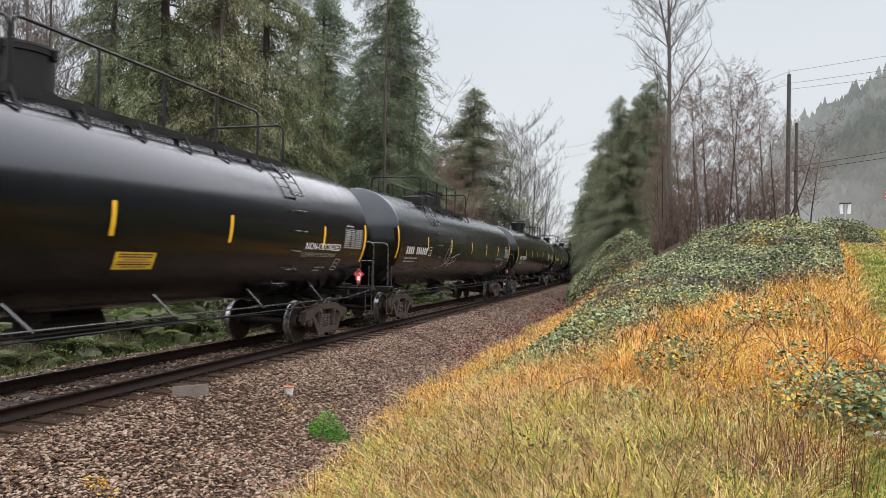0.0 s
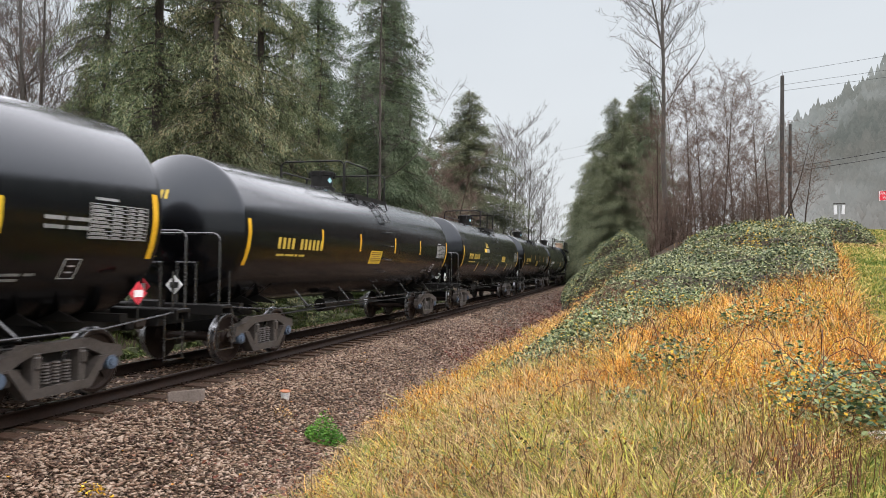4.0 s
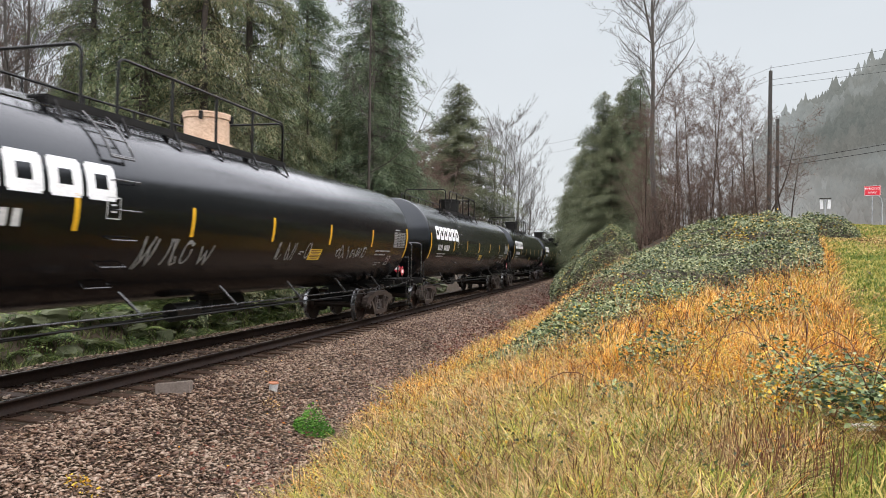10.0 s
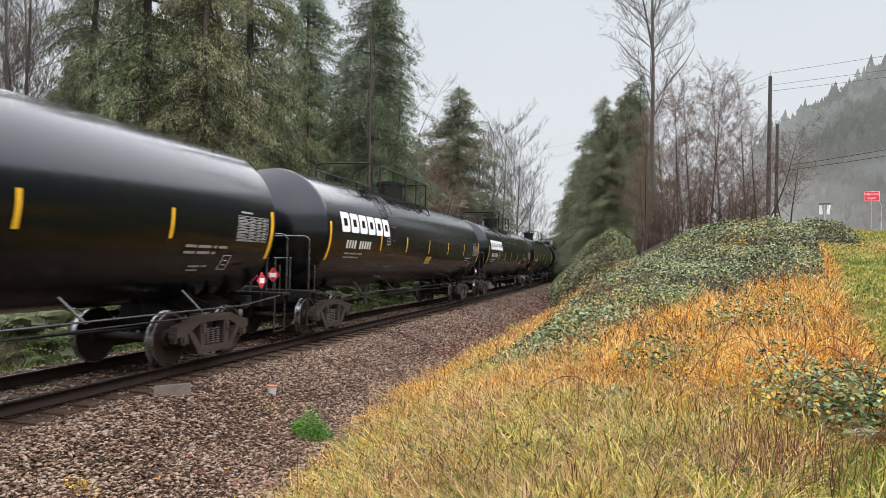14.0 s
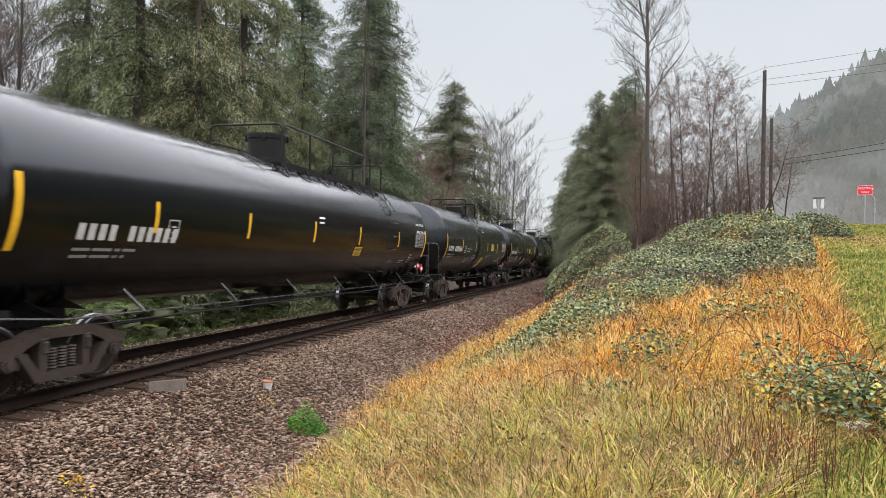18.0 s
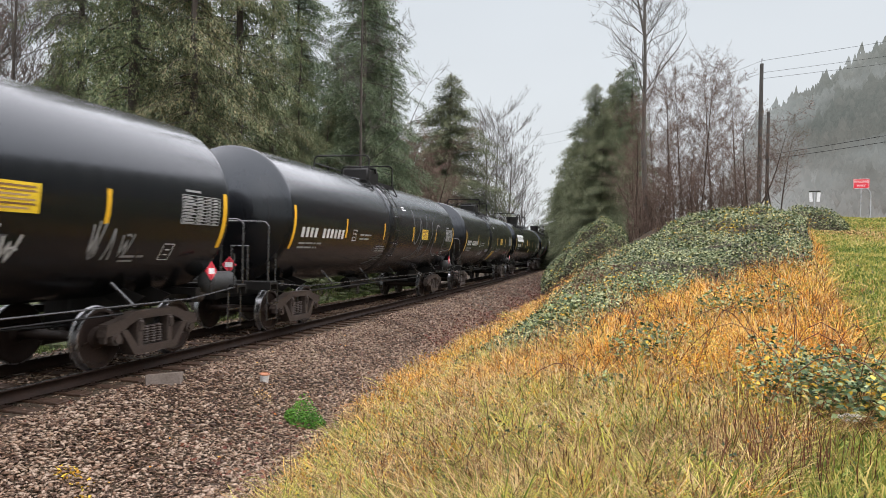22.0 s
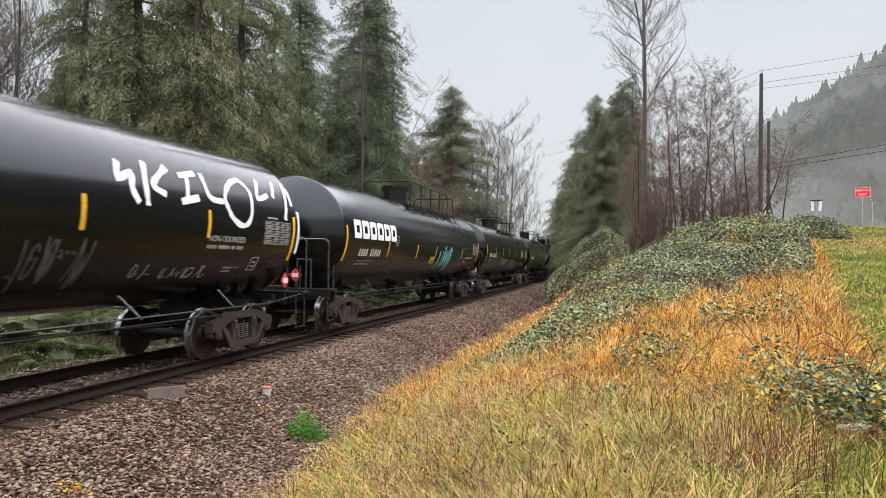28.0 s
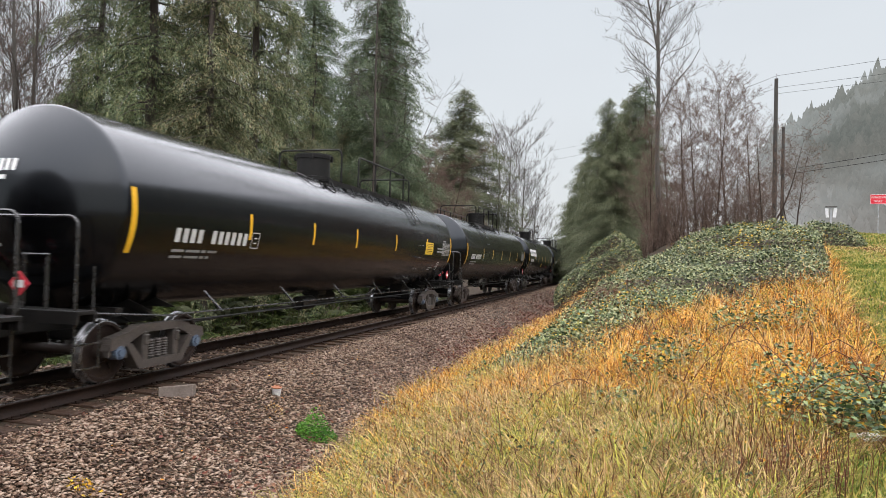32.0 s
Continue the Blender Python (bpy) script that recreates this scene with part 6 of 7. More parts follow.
def tube_arrays(segs, n=4):
    """Tapered branch pieces (p, q, r0, r1) as one array of quads."""
    P, Q = np.array([s[0] for s in segs]), np.array([s[1] for s in segs])
    r0, r1 = np.array([s[2] for s in segs]), np.array([s[3] for s in segs])
    d = Q - P
    d = d / np.maximum(1e-6, np.linalg.norm(d, axis=1))[:, None]
    u = np.cross(d, np.array([0.31, 0.22, 0.92]))
    u = u / np.maximum(1e-6, np.linalg.norm(u, axis=1))[:, None]
    w = np.cross(d, u)
    ang = 2 * np.pi * np.arange(n) / n
    circ = np.cos(ang)[None, :, None] * u[:, None] + np.sin(ang)[None, :, None] * w[:, None]
    A, B = P[:, None] + r0[:, None, None] * circ, Q[:, None] + r1[:, None, None] * circ
    V = np.concatenate([A, B], 1)
    k = np.arange(n)
    quad = np.stack([k, (k + 1) % n, (k + 1) % n + n, k + n], -1)
    F = quad[None] + 2 * n * np.arange(len(segs))[:, None, None]
    return V.reshape(-1, 3), F.reshape(-1, 4)


def branch(rng, segs, p, d, length, r, level, limit, spread, up, dens=0.72):
    """Grows a limb in bent pieces and its side shoots."""
    steps = 4 if level < 2 else 3
    step = length / steps
    for i in range(steps):
        q = p + d * step
        r1 = r * (1 - 0.62 / steps)
        segs.append((tuple(p), tuple(q), r, r1))
        if level < limit:
            for _ in range(2):
                if rng.random() < dens:
                    side = Vector((rng.gauss(0, 1), rng.gauss(0, 1), rng.gauss(0.1, 0.5))).normalized()
                    nd = (d * (1 - spread) + side * spread).normalized()
                    nd = (nd + Vector((0, 0, up))).normalized()
                    branch(rng, segs, q, nd, length * rng.uniform(0.30, 0.58), r1 * rng.uniform(0.42, 0.62), level + 1, limit, spread, up, dens)
        p, r = q, r1
        d = (d + Vector((rng.gauss(0, 0.16), rng.gauss(0, 0.16), rng.gauss(0.06, 0.10)))).normalized()


def bare_tree(height, trunk_r, seed, limit=4, spread=0.6, up=0.25, trunk_mat="bark_pale", twig_mat="twig", label="", name="bare_tree", stems=1, clear=0.3, dens=0.72, reach=1.0, fork=False, fine=0.008, limbs=3):
    """A leafless tree: trunk mesh and a crown of limbs and twigs."""
    rng = random.Random(seed)
    trunk, crown, leaders = [], [], []
    for s in range(stems):
        p, d = Vector((rng.uniform(-.3, .3) * (stems > 1), rng.uniform(-.3, .3) * (stems > 1), -0.3)), Vector((rng.gauss(0, 0.05 if stems == 1 else 0.22), rng.gauss(0, 0.05 if stems == 1 else 0.22), 1)).normalized()
        hh = height * (1 if s == 0 else rng.uniform(0.6, 0.95))
        steps, r = 11, trunk_r
        for i in range(steps):
            q = p + d * hh / steps
            r1 = trunk_r * (1 - 0.93 * (i + 1) / steps)
            trunk.append((tuple(p), tuple(q), r, r1))
            if (i + 1) / steps > clear:
                for _ in range(2 if stems > 1 else limbs):
                    a = rng.uniform(0, 6.28)
                    side = Vector((math.cos(a), math.sin(a), rng.uniform(0.5, 1.5))).normalized()
                    branch(rng, crown, p.lerp(q, rng.random()), side, reach * hh * rng.uniform(0.12, 0.24) * (1.25 - 0.6 * i / steps), r1 * rng.uniform(0.22, 0.36) + 0.008, 1, limit, spread, up, dens)
            if fork and i == int(steps * clear) + 1 and len(leaders) < 2:
                leaders.append((q.copy(), (d + Vector((-0.17, 0.05, 0))).normalized(), hh * (1 - (i + 1) / steps) * 0.92, r1 * 0.8))
            p, r = q, r1
            sway = 0.02 if stems == 1 else 0.035
            d = (d + Vector((rng.gauss(0, sway), rng.gauss(0, sway), 0.07))).normalized()
    # a second leader from the fork
    for p, d, ln, r in leaders:
        for i in range(7):
            q = p + d * ln / 7
            trunk.append((tuple(p), tuple(q), r * (1 - i / 7.5), r * (1 - (i + 1) / 7.5)))
            for _ in range(limbs):
                a = rng.uniform(0, 6.28)
                side = Vector((math.cos(a), math.sin(a), rng.uniform(0.5, 1.5))).normalized()
                branch(rng, crown, p.lerp(q, rng.random()), side, reach * ln * rng.uniform(0.2, 0.38) * (1.2 - 0.5 * i / 7), r * (1 - i / 7.5) * 0.3 + 0.008, 1, limit, spread, up, dens)
            p = q
            d = (d + Vector((rng.gauss(0, 0.03), rng.gauss(0, 0.03), 0.08))).normalized()
    tree = thing(name, Matrix(), label, "tree")
    for nm, segs, mat, n in (("trunk", trunk, trunk_mat, 8), ("crown", crown, twig_mat, 3)):
        v, f = tube_arrays([(a, b, max(r0, fine), max(r1, 0.7 * fine)) for a, b, r0, r1 in segs], n)
        ob = new(nm, raw_mesh(nm, v, f, M[mat], n > 3))
        ob.parent = tree
    return tree


def conifer(height, radius, seed, mat, label, name, droop=0.35, clear=0.12, density=1.0, spray=0.2, gap=0.1, sprigs=9, taper=0.75, slim=0.10, fluff=0.10, hang=0.9, tier=0.022, curl=1.6):
    """An evergreen: tapered trunk, limbs in uneven tiers, and drooping sprays of foliage on every limb."""
    rng = random.Random(seed)
    nrg = np.random.default_rng(seed)
    tree = thing(name, Matrix(), label, "tree")
    trunk, limbs, shoots = [], [], []
    p = Vector((0, 0, -0.3))
    steps = 12
    for i in range(steps):
        q = Vector((rng.gauss(0, 0.05), rng.gauss(0, 0.05), height * (i + 1) / steps))
        trunk.append((tuple(p), tuple(q), 0.012 * height * (1 - i / steps) + 0.02, 0.012 * height * (1 - (i + 1) / steps) + 0.015))
        p = q
    z = height * clear
    while z < height * 0.985:
        f = z / height
        reach = radius * (1 - f) ** taper * (0.9 + 0.1 * math.sin(3.1 * z + seed)) + 0.15
        for _ in range(max(3, int(density * (3 + 4 * (1 - f))))):
            if rng.random() < gap:
                continue
            a = rng.uniform(0, 6.283)
            L = reach * rng.uniform(0.45, 1.2)
            rise = 0.35 * (f - 0.35)
            pts = []
            for j in range(6):
                t = j / 5
                pts.append(Vector((math.cos(a) * L * t, math.sin(a) * L * t, z + L * (rise * t - droop * t * t) + rng.gauss(0, 0.03))))
            for j in range(5):
                limbs.append((tuple(pts[j]), tuple(pts[j + 1]), 0.035 * (1 - j / 5) + 0.006, 0.035 * (1 - (j + 1) / 5) + 0.005))
            # side shoots along the limb
            k = max(4, int(L * 7.5))
            for j in range(k):
                t = (j + rng.random()) / k
                i5 = min(4, int(t * 5))
                c = pts[i5].lerp(pts[i5 + 1], t * 5 - i5)
                side = 1 if j % 2 else -1
                shoots.append((c.x, c.y, c.z, a + side * rng.uniform(0.5, 1.1), (0.34 * L * (1 - t) + 0.28) * rng.uniform(0.7, 1.2)))
        z += height * tier * rng.uniform(0.7, 1.3) / max(0.6, density)
    v, fc = tube_arrays(trunk, 8)
    ob = new("trunk", raw_mesh("trunk", v, fc, M["bark"], True))
    ob.parent = tree
    v, fc = tube_arrays(limbs, 3)
    ob = new("branchwork", raw_mesh("branchwork", v, fc, M["bark"]))
    ob.parent = tree
    # foliage: small flat sprigs hung along every shoot
    q = np.array(shoots)
    q = np.repeat(q, sprigs, axis=0)
    n = len(q)
    t = nrg.random(n)
    ang, ln = q[:, 3], q[:, 4] * t
    c = np.stack([q[:, 0] + np.cos(ang) * ln, q[:, 1] + np.sin(ang) * ln, q[:, 2] - droop * hang * ln * t], -1) + nrg.normal(0, 1, (n, 3)) * np.array([0.5 * fluff, 0.5 * fluff, fluff])
    ang = ang + nrg.normal(0, 0.8, n)
    fall = nrg.uniform(-0.2, 0.5 + curl * droop, n)
    d = np.stack([np.cos(ang), np.sin(ang), -fall], -1)
    d = d / np.linalg.norm(d, axis=1)[:, None] * (spray * nrg.uniform(0.6, 1.4, n))[:, None]
    w = np.stack([-np.sin(ang), np.cos(ang), nrg.uniform(-0.7, 0.7, n)], -1) * (spray * slim * nrg.uniform(0.7, 1.3, n))[:, None]
    V = np.stack([c, c + d * 0.5 + w, c + d, c + d * 0.5 - w], 1).reshape(-1, 3)
    F = np.arange(len(V)).reshape(-1, 4)
    ob = new("crown", raw_mesh("crown", V, F, M[mat]))
    ob.parent = tree
    return tree


def plant_at(px_bearing, r, turn, scale=1.0):
    b = radians(px_bearing)
    x, y = r * math.sin(b), r * math.cos(b)
    return Matrix.Translation((x, y, float(ground(x, y)))) @ pose(0, 0, 0, 0, 0, turn) @ Matrix.Scale(scale, 4)


def place_copies(master, spots, first=True):
    """The first spot takes the master, the others copies."""
    for i, m in enumerate(spots):
        ob = master if i == 0 else copy_thing(master, m)
        ob.matrix_basis = m


def bearing(u):
    """Degrees right of +y for a column of the wide view."""
    return math.degrees(math.atan((u - 784) / 1200)) - 14.8


def build_woods():
    rng = random.Random(77)
    cedar_a = conifer(21, 4.6, 1, "cedar", "tall western red cedar with drooping olive-green sprays", "cedar_tree", droop=0.5, density=1.2, spray=0.15, sprigs=42, slim=0.10, hang=1.7, tier=0.027, curl=3.0, gap=0.15)
    cedar_b = conifer(19, 4.2, 2, "cedar_brown", "dense cedar with brownish older foliage", "cedar_tree", droop=0.55, density=1.2, spray=0.15, sprigs=40, slim=0.10, hang=1.7, tier=0.027, curl=3.0, gap=0.15)
    cedar_c = conifer(20, 4.6, 9, "cedar", "cedar standing deeper in the wood", "cedar_tree", droop=0.5, density=1.1, spray=0.24, sprigs=14, hang=1.6, tier=0.025, curl=2.6, slim=0.11)
    fir_a = conifer(25, 4.8, 3, "fir", "tall dark fir with open tiers of branches", "fir_tree", droop=0.40, density=1.55, spray=0.17, gap=0.12, sprigs=24, taper=0.62, slim=0.11, fluff=0.12, hang=1.5, tier=0.024, curl=2.2)
    fir_b = conifer(24, 10.0, 4, "fir_far", "pointed grey-green fir in the mist", "fir_tree", droop=0.3, density=1.6, spray=0.24, gap=0.04, sprigs=14, taper=0.85, slim=0.14, fluff=0.22, hang=1.2, tier=0.024, curl=2.0)
    T = lambda u, r, s=1.0: plant_at(bearing(u), r, rng.uniform(0, 360), s)
    place_copies(cedar_a, [T(250, 27, 1.05), T(430, 30, 1.0), T(540, 36, 0.62), T(155, 32, 0.9), T(590, 46, 0.62)])
    place_copies(cedar_b, [T(350, 25, 0.9), T(590, 40, 0.55), T(490, 34, 0.78), T(620, 48, 0.62)])
    place_copies(cedar_c, [T(340, 40, 1.1), T(215, 46), T(470, 52, 0.75), T(690, 62, 0.7), T(600, 47, 0.6), T(400, 44), T(280, 50), T(640, 55, 0.65), T(120, 56, 0.8), T(560, 60, 0.75), T(725, 66, 0.6)])
    place_copies(fir_a, [T(650, 40, 0.95), T(535, 46, 1.0), T(700, 48, 0.62), T(605, 58, 0.75), T(735, 66, 0.55), T(1128, 80, 0.80), T(672, 56, 0.95)])
    place_copies(fir_b, [T(806, 92, 1.06) @ Matrix.Diagonal((1.4, 1.4, 1.0, 1.0)), T(1062, 84, 0.92), T(1030, 92, 0.76), T(1012, 104, 0.66), T(1092, 90, 0.9), T(1000, 120, 0.6), T(1078, 72, 0.66), T(760, 120, 0.8), T(1045, 78, 0.6), T(1110, 82, 0.85), T(775, 100, 0.7)])
    big = bare_tree(24, 0.20, 15, 4, 0.55, 0.30, "bark_pale", "twig", "tall bare grey cottonwood with upright limbs", "bare_tree", clear=0.40, dens=0.60, reach=0.92, fork=True, fine=0.009, limbs=5)
    alder = bare_tree(8.5, 0.06, 6, 4, 0.62, 0.10, "stem_red", "twig_red", "bare reddish alder clump with several stems", "bare_tree", stems=3, clear=0.15, dens=0.55, reach=1.3, fine=0.0075)
    alder2 = bare_tree(8.5, 0.08, 7, 4, 0.66, 0.10, "stem_red", "twig_red", "bare alder with wide-spreading brown twigs", "bare_tree", stems=2, clear=0.2, dens=0.58, reach=1.7, fine=0.009)
    slender = bare_tree(10.5, 0.075, 16, 4, 0.58, 0.14, "stem_red", "twig_red", "slender bare alder with a dark trunk and airy twigs", "bare_tree", clear=0.25, dens=0.58, reach=1.2, fine=0.008, limbs=5)
    brush = bare_tree(3.4, 0.03, 17, 3, 0.6, 0.2, "stem_red", "twig_red", "dense red-brown leafless brush", "shrub", stems=6, clear=0.05, dens=0.48, reach=1.4, fine=0.007)
    pale = bare_tree(22, 0.20, 8, 4, 0.45, 0.45, "bark_pale", "twig", "bare pale poplar with fine upswept twigs", "bare_tree", clear=0.18, dens=0.66, reach=1.15, fine=0.013, limbs=4)
    maple = bare_tree(23, 0.10, 23, 4, 0.55, 0.10, "bark", "twig", "bare dark maple with long wandering limbs before the firs", "bare_tree", clear=0.3, dens=0.6, reach=0.8, fine=0.008, limbs=3)
    place_copies(maple, [T(648, 36, 1.0), T(40, 30, 0.8)])
    place_copies(big, [plant_at(bearing(1160), 50, 0, 1.05) @ pose(0, 0, 0, 0, -4, 0)])
    place_copies(alder, [T(1185, 47, 0.75), T(1140, 52, 0.85), T(1232, 48, 0.75), T(1290, 52, 0.75), T(770, 78, 1.3), T(820, 84, 1.25), T(740, 70, 1.4), T(850, 95, 1.2), T(1150, 64, 1.0), T(1205, 54, 0.8)])
    place_copies(alder2, [T(1345, 45, 0.8), T(60, 34, 1.3), T(720, 60, 1.4), T(15, 40, 1.5), T(790, 75, 1.1), T(690, 42, 0.9), T(738, 48, 1.2), T(1392, 46, 0.62)])
    place_copies(slender, [T(1200, 47, 0.95), T(1222, 50, 1.0), T(1255, 47, 0.9), T(1275, 53, 1.05), T(1140, 47, 0.85), T(1320, 54, 1.0), T(1175, 55, 1.0)])
    place_copies(brush, [T(1128 + 18 * k, 43.5 + 3.0 * (k % 3), 0.7 + 0.12 * (k % 4)) for k in range(13)] + [T(745 + 28 * k, 74, 1.5) for k in range(5)])
    place_copies(pale, [T(885, 98, 1.0), T(910, 104, 0.95), T(870, 110, 1.05), T(930, 112, 0.8), T(845, 120, 1.0), T(25, 33, 0.75), T(60, 40, 0.7)])


build_grasses()
build_brambles()
build_tufts()
build_accents()
build_woods()

# ---- the road side: poles, signs, far hill ----
def build_poles():
    for x, y, top, r, wires in ((9.3, 49.0, 14.7, 0.16, True), (9.9, 49.6, 11.6, 0.13, False)):
        z = float(ground(x, y))
        pole = thing("utility_pole", pose(x, y, z), "tall weathered timber utility pole beside the road" if wires else "shorter bare timber pole standing beside the utility pole", "utility pole")
        bm = bmesh.new()
        bm_cyl(bm, (0, 0, -0.5), (0, 0, top - z), r, r * 0.72, n=12)
        part("shaft", bm, M["wood_pole"], pole)
        if wires:
            bm = bmesh.new()
            bm_cyl(bm, (0, 0, top - z), (0, 0, top - z + 0.35), 0.04, n=8)
            part("insulator", bm, M["galvanised"], pole)
    spans = [((9.3, 49.0, 14.9), (70, 30, 21), 0.011), ((9.3, 49.0, 14.1), (70, 31, 19.5), 0.011), ((9.3, 49.0, 13.7), (70, 31.5, 18.7), 0.011),
             ((9.3, 49.0, 14.9), (-24, 150, 27), 0.011), ((9.3, 49.0, 14.1), (-24, 150, 25), 0.011),
             ((9.6, 49.3, 8.6), (60, 38, 18.6), 0.02), ((9.6, 49.3, 8.3), (60, 38, 17.6), 0.02)]
    for a, b, r in spans:
        bm = bmesh.new()
        pts = []
        for i in range(13):
            t = i / 12
            p = Vector(a).lerp(Vector(b), t)
            p.z -= 1.2 * 4 * t * (1 - t) * (Vector(b) - Vector(a)).length / 80
            pts.append(p)
        bm_tube(bm, pts, r, 4)
        ob = new("overhead_wire", mesh_of(bm, "overhead_wire", M["rubber"]))
        tagged(ob, "thin dark overhead wire hung from the pole", "wire", "overhead wires")


def build_signs():
    x, y = 14.85, 47.3
    z = float(ground(x, y))
    face = math.degrees(math.atan2(x, y))
    sign = thing("road_sign", pose(x, y, z, 0, 0, -face), "red and white wrong way road sign on a steel post", "road sign")
    bm = bmesh.new()
    bm_box(bm, (0, 0.03, (6.8 - z) / 2 - 0.2), (0.05, 0.05, 6.8 - z + 0.4))
    part("post", bm, M["galvanised"], sign)
    bm = bmesh.new()
    bm_box(bm, (0, 0, 6.52 - z), (0.86, 0.012, 0.60), bevel=0.004)
    plate = part("sign_plate", bm, M["sign_red"], sign, "red sign plate")
    bm = bmesh.new()
    for s in (-1, 1):
        bm_box(bm, (0, -0.009, 6.52 - z + s * 0.285), (0.81, 0.003, 0.02))
        bm_box(bm, (s * 0.40, -0.009, 6.52 - z), (0.02, 0.003, 0.57))
    part("border", bm, M["white"], plate)
    for word, dz in (("WRONG", 0.12), ("WAY", -0.13)):
        ob = new("lettering", text_mesh(word, 0.20, M["white"], "lettering"))
        ob.parent = plate
        ob.matrix_basis = pose(0, -0.010, 6.52 - z + dz, 90)
    # a post with two white boards under a small dark roof
    x, y = 11.9, 46.0
    z = float(ground(x, y))
    board = thing("notice_post", pose(x, y, z, 0, 0, -14) @ Matrix.Scale(0.8, 4), "pale post with two white boards under a dark cap", "sign post")
    bm = bmesh.new()
    bm_box(bm, (0, 0, 0.6), (0.10, 0.10, 2.6))
    part("post", bm, M["galvanised"], board)
    for s in (-1, 1):
        bm = bmesh.new()
        bm_box(bm, (s * 0.15, -0.04, 1.56), (0.22, 0.03, 0.72), pose(0, 0, 0, 0, s * 4, 0), bevel=0.01)
        part("board", bm, M["white_sheet"], board)
    bm = bmesh.new()
    bm_box(bm, (0, 0, 2.0), (0.80, 0.30, 0.07), bevel=0.02)
    part("cap", bm, M["wood_pole"], board)


def build_street_lamp():
    x, y = 17.57, 54.0
    z = float(ground(x, y))
    lamp = thing("street_lamp", pose(x, y, z), "slim grey steel street lamp with a curved arm", "street lamp")
    bm = bmesh.new()
    bm_cyl(bm, (0, 0, -0.3), (0, 0, 6.3 - z), 0.055, 0.045, n=10)
    part("pole", bm, M["galvanised"], lamp)
    bm = bmesh.new()
    bm_tube(bm, [(0, 0, 6.3 - z), (-0.06, 0, 6.6 - z), (-0.25, 0, 6.85 - z), (-0.6, 0, 6.95 - z)], 0.04, 8)
    part("arm", bm, M["galvanised"], lamp)
    bm = bmesh.new()
    bm_box(bm, (-0.78, 0, 6.95 - z), (0.45, 0.18, 0.10), bevel=0.03)
    part("lamp_head", bm, M["galvanised"], lamp)


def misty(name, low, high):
    """Distant wooded slopes; the mist over them is painted in as a surface glow."""
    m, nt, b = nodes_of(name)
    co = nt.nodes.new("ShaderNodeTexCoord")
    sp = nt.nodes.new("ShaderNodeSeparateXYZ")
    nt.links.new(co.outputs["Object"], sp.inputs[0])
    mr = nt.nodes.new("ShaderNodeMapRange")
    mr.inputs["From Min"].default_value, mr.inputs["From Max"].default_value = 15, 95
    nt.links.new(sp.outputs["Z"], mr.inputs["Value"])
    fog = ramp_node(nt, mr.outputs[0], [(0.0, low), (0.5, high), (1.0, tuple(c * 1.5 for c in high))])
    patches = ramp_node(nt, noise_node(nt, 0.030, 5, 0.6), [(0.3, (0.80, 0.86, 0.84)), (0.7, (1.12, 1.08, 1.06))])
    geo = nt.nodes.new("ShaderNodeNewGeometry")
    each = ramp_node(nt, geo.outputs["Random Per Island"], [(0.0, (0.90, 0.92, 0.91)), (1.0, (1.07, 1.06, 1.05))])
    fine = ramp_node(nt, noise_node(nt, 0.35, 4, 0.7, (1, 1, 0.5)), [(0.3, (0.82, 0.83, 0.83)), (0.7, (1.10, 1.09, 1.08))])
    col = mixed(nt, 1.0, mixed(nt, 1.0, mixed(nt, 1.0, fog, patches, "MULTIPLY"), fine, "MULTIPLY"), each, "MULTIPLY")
    # banks of low cloud painted pale into the glow, thicker towards the slope's foot on the track's side
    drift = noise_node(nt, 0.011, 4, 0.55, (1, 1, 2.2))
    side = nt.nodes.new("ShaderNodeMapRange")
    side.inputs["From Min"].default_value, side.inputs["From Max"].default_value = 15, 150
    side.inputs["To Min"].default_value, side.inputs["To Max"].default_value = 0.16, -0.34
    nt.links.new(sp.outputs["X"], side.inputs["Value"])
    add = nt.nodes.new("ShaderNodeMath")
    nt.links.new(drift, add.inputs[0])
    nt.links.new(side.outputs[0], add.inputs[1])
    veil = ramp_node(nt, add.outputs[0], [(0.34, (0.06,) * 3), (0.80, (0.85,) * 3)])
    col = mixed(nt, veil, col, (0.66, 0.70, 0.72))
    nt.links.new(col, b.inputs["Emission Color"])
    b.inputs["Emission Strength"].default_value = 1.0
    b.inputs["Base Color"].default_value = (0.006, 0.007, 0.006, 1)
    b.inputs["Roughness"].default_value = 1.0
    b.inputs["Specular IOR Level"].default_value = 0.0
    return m


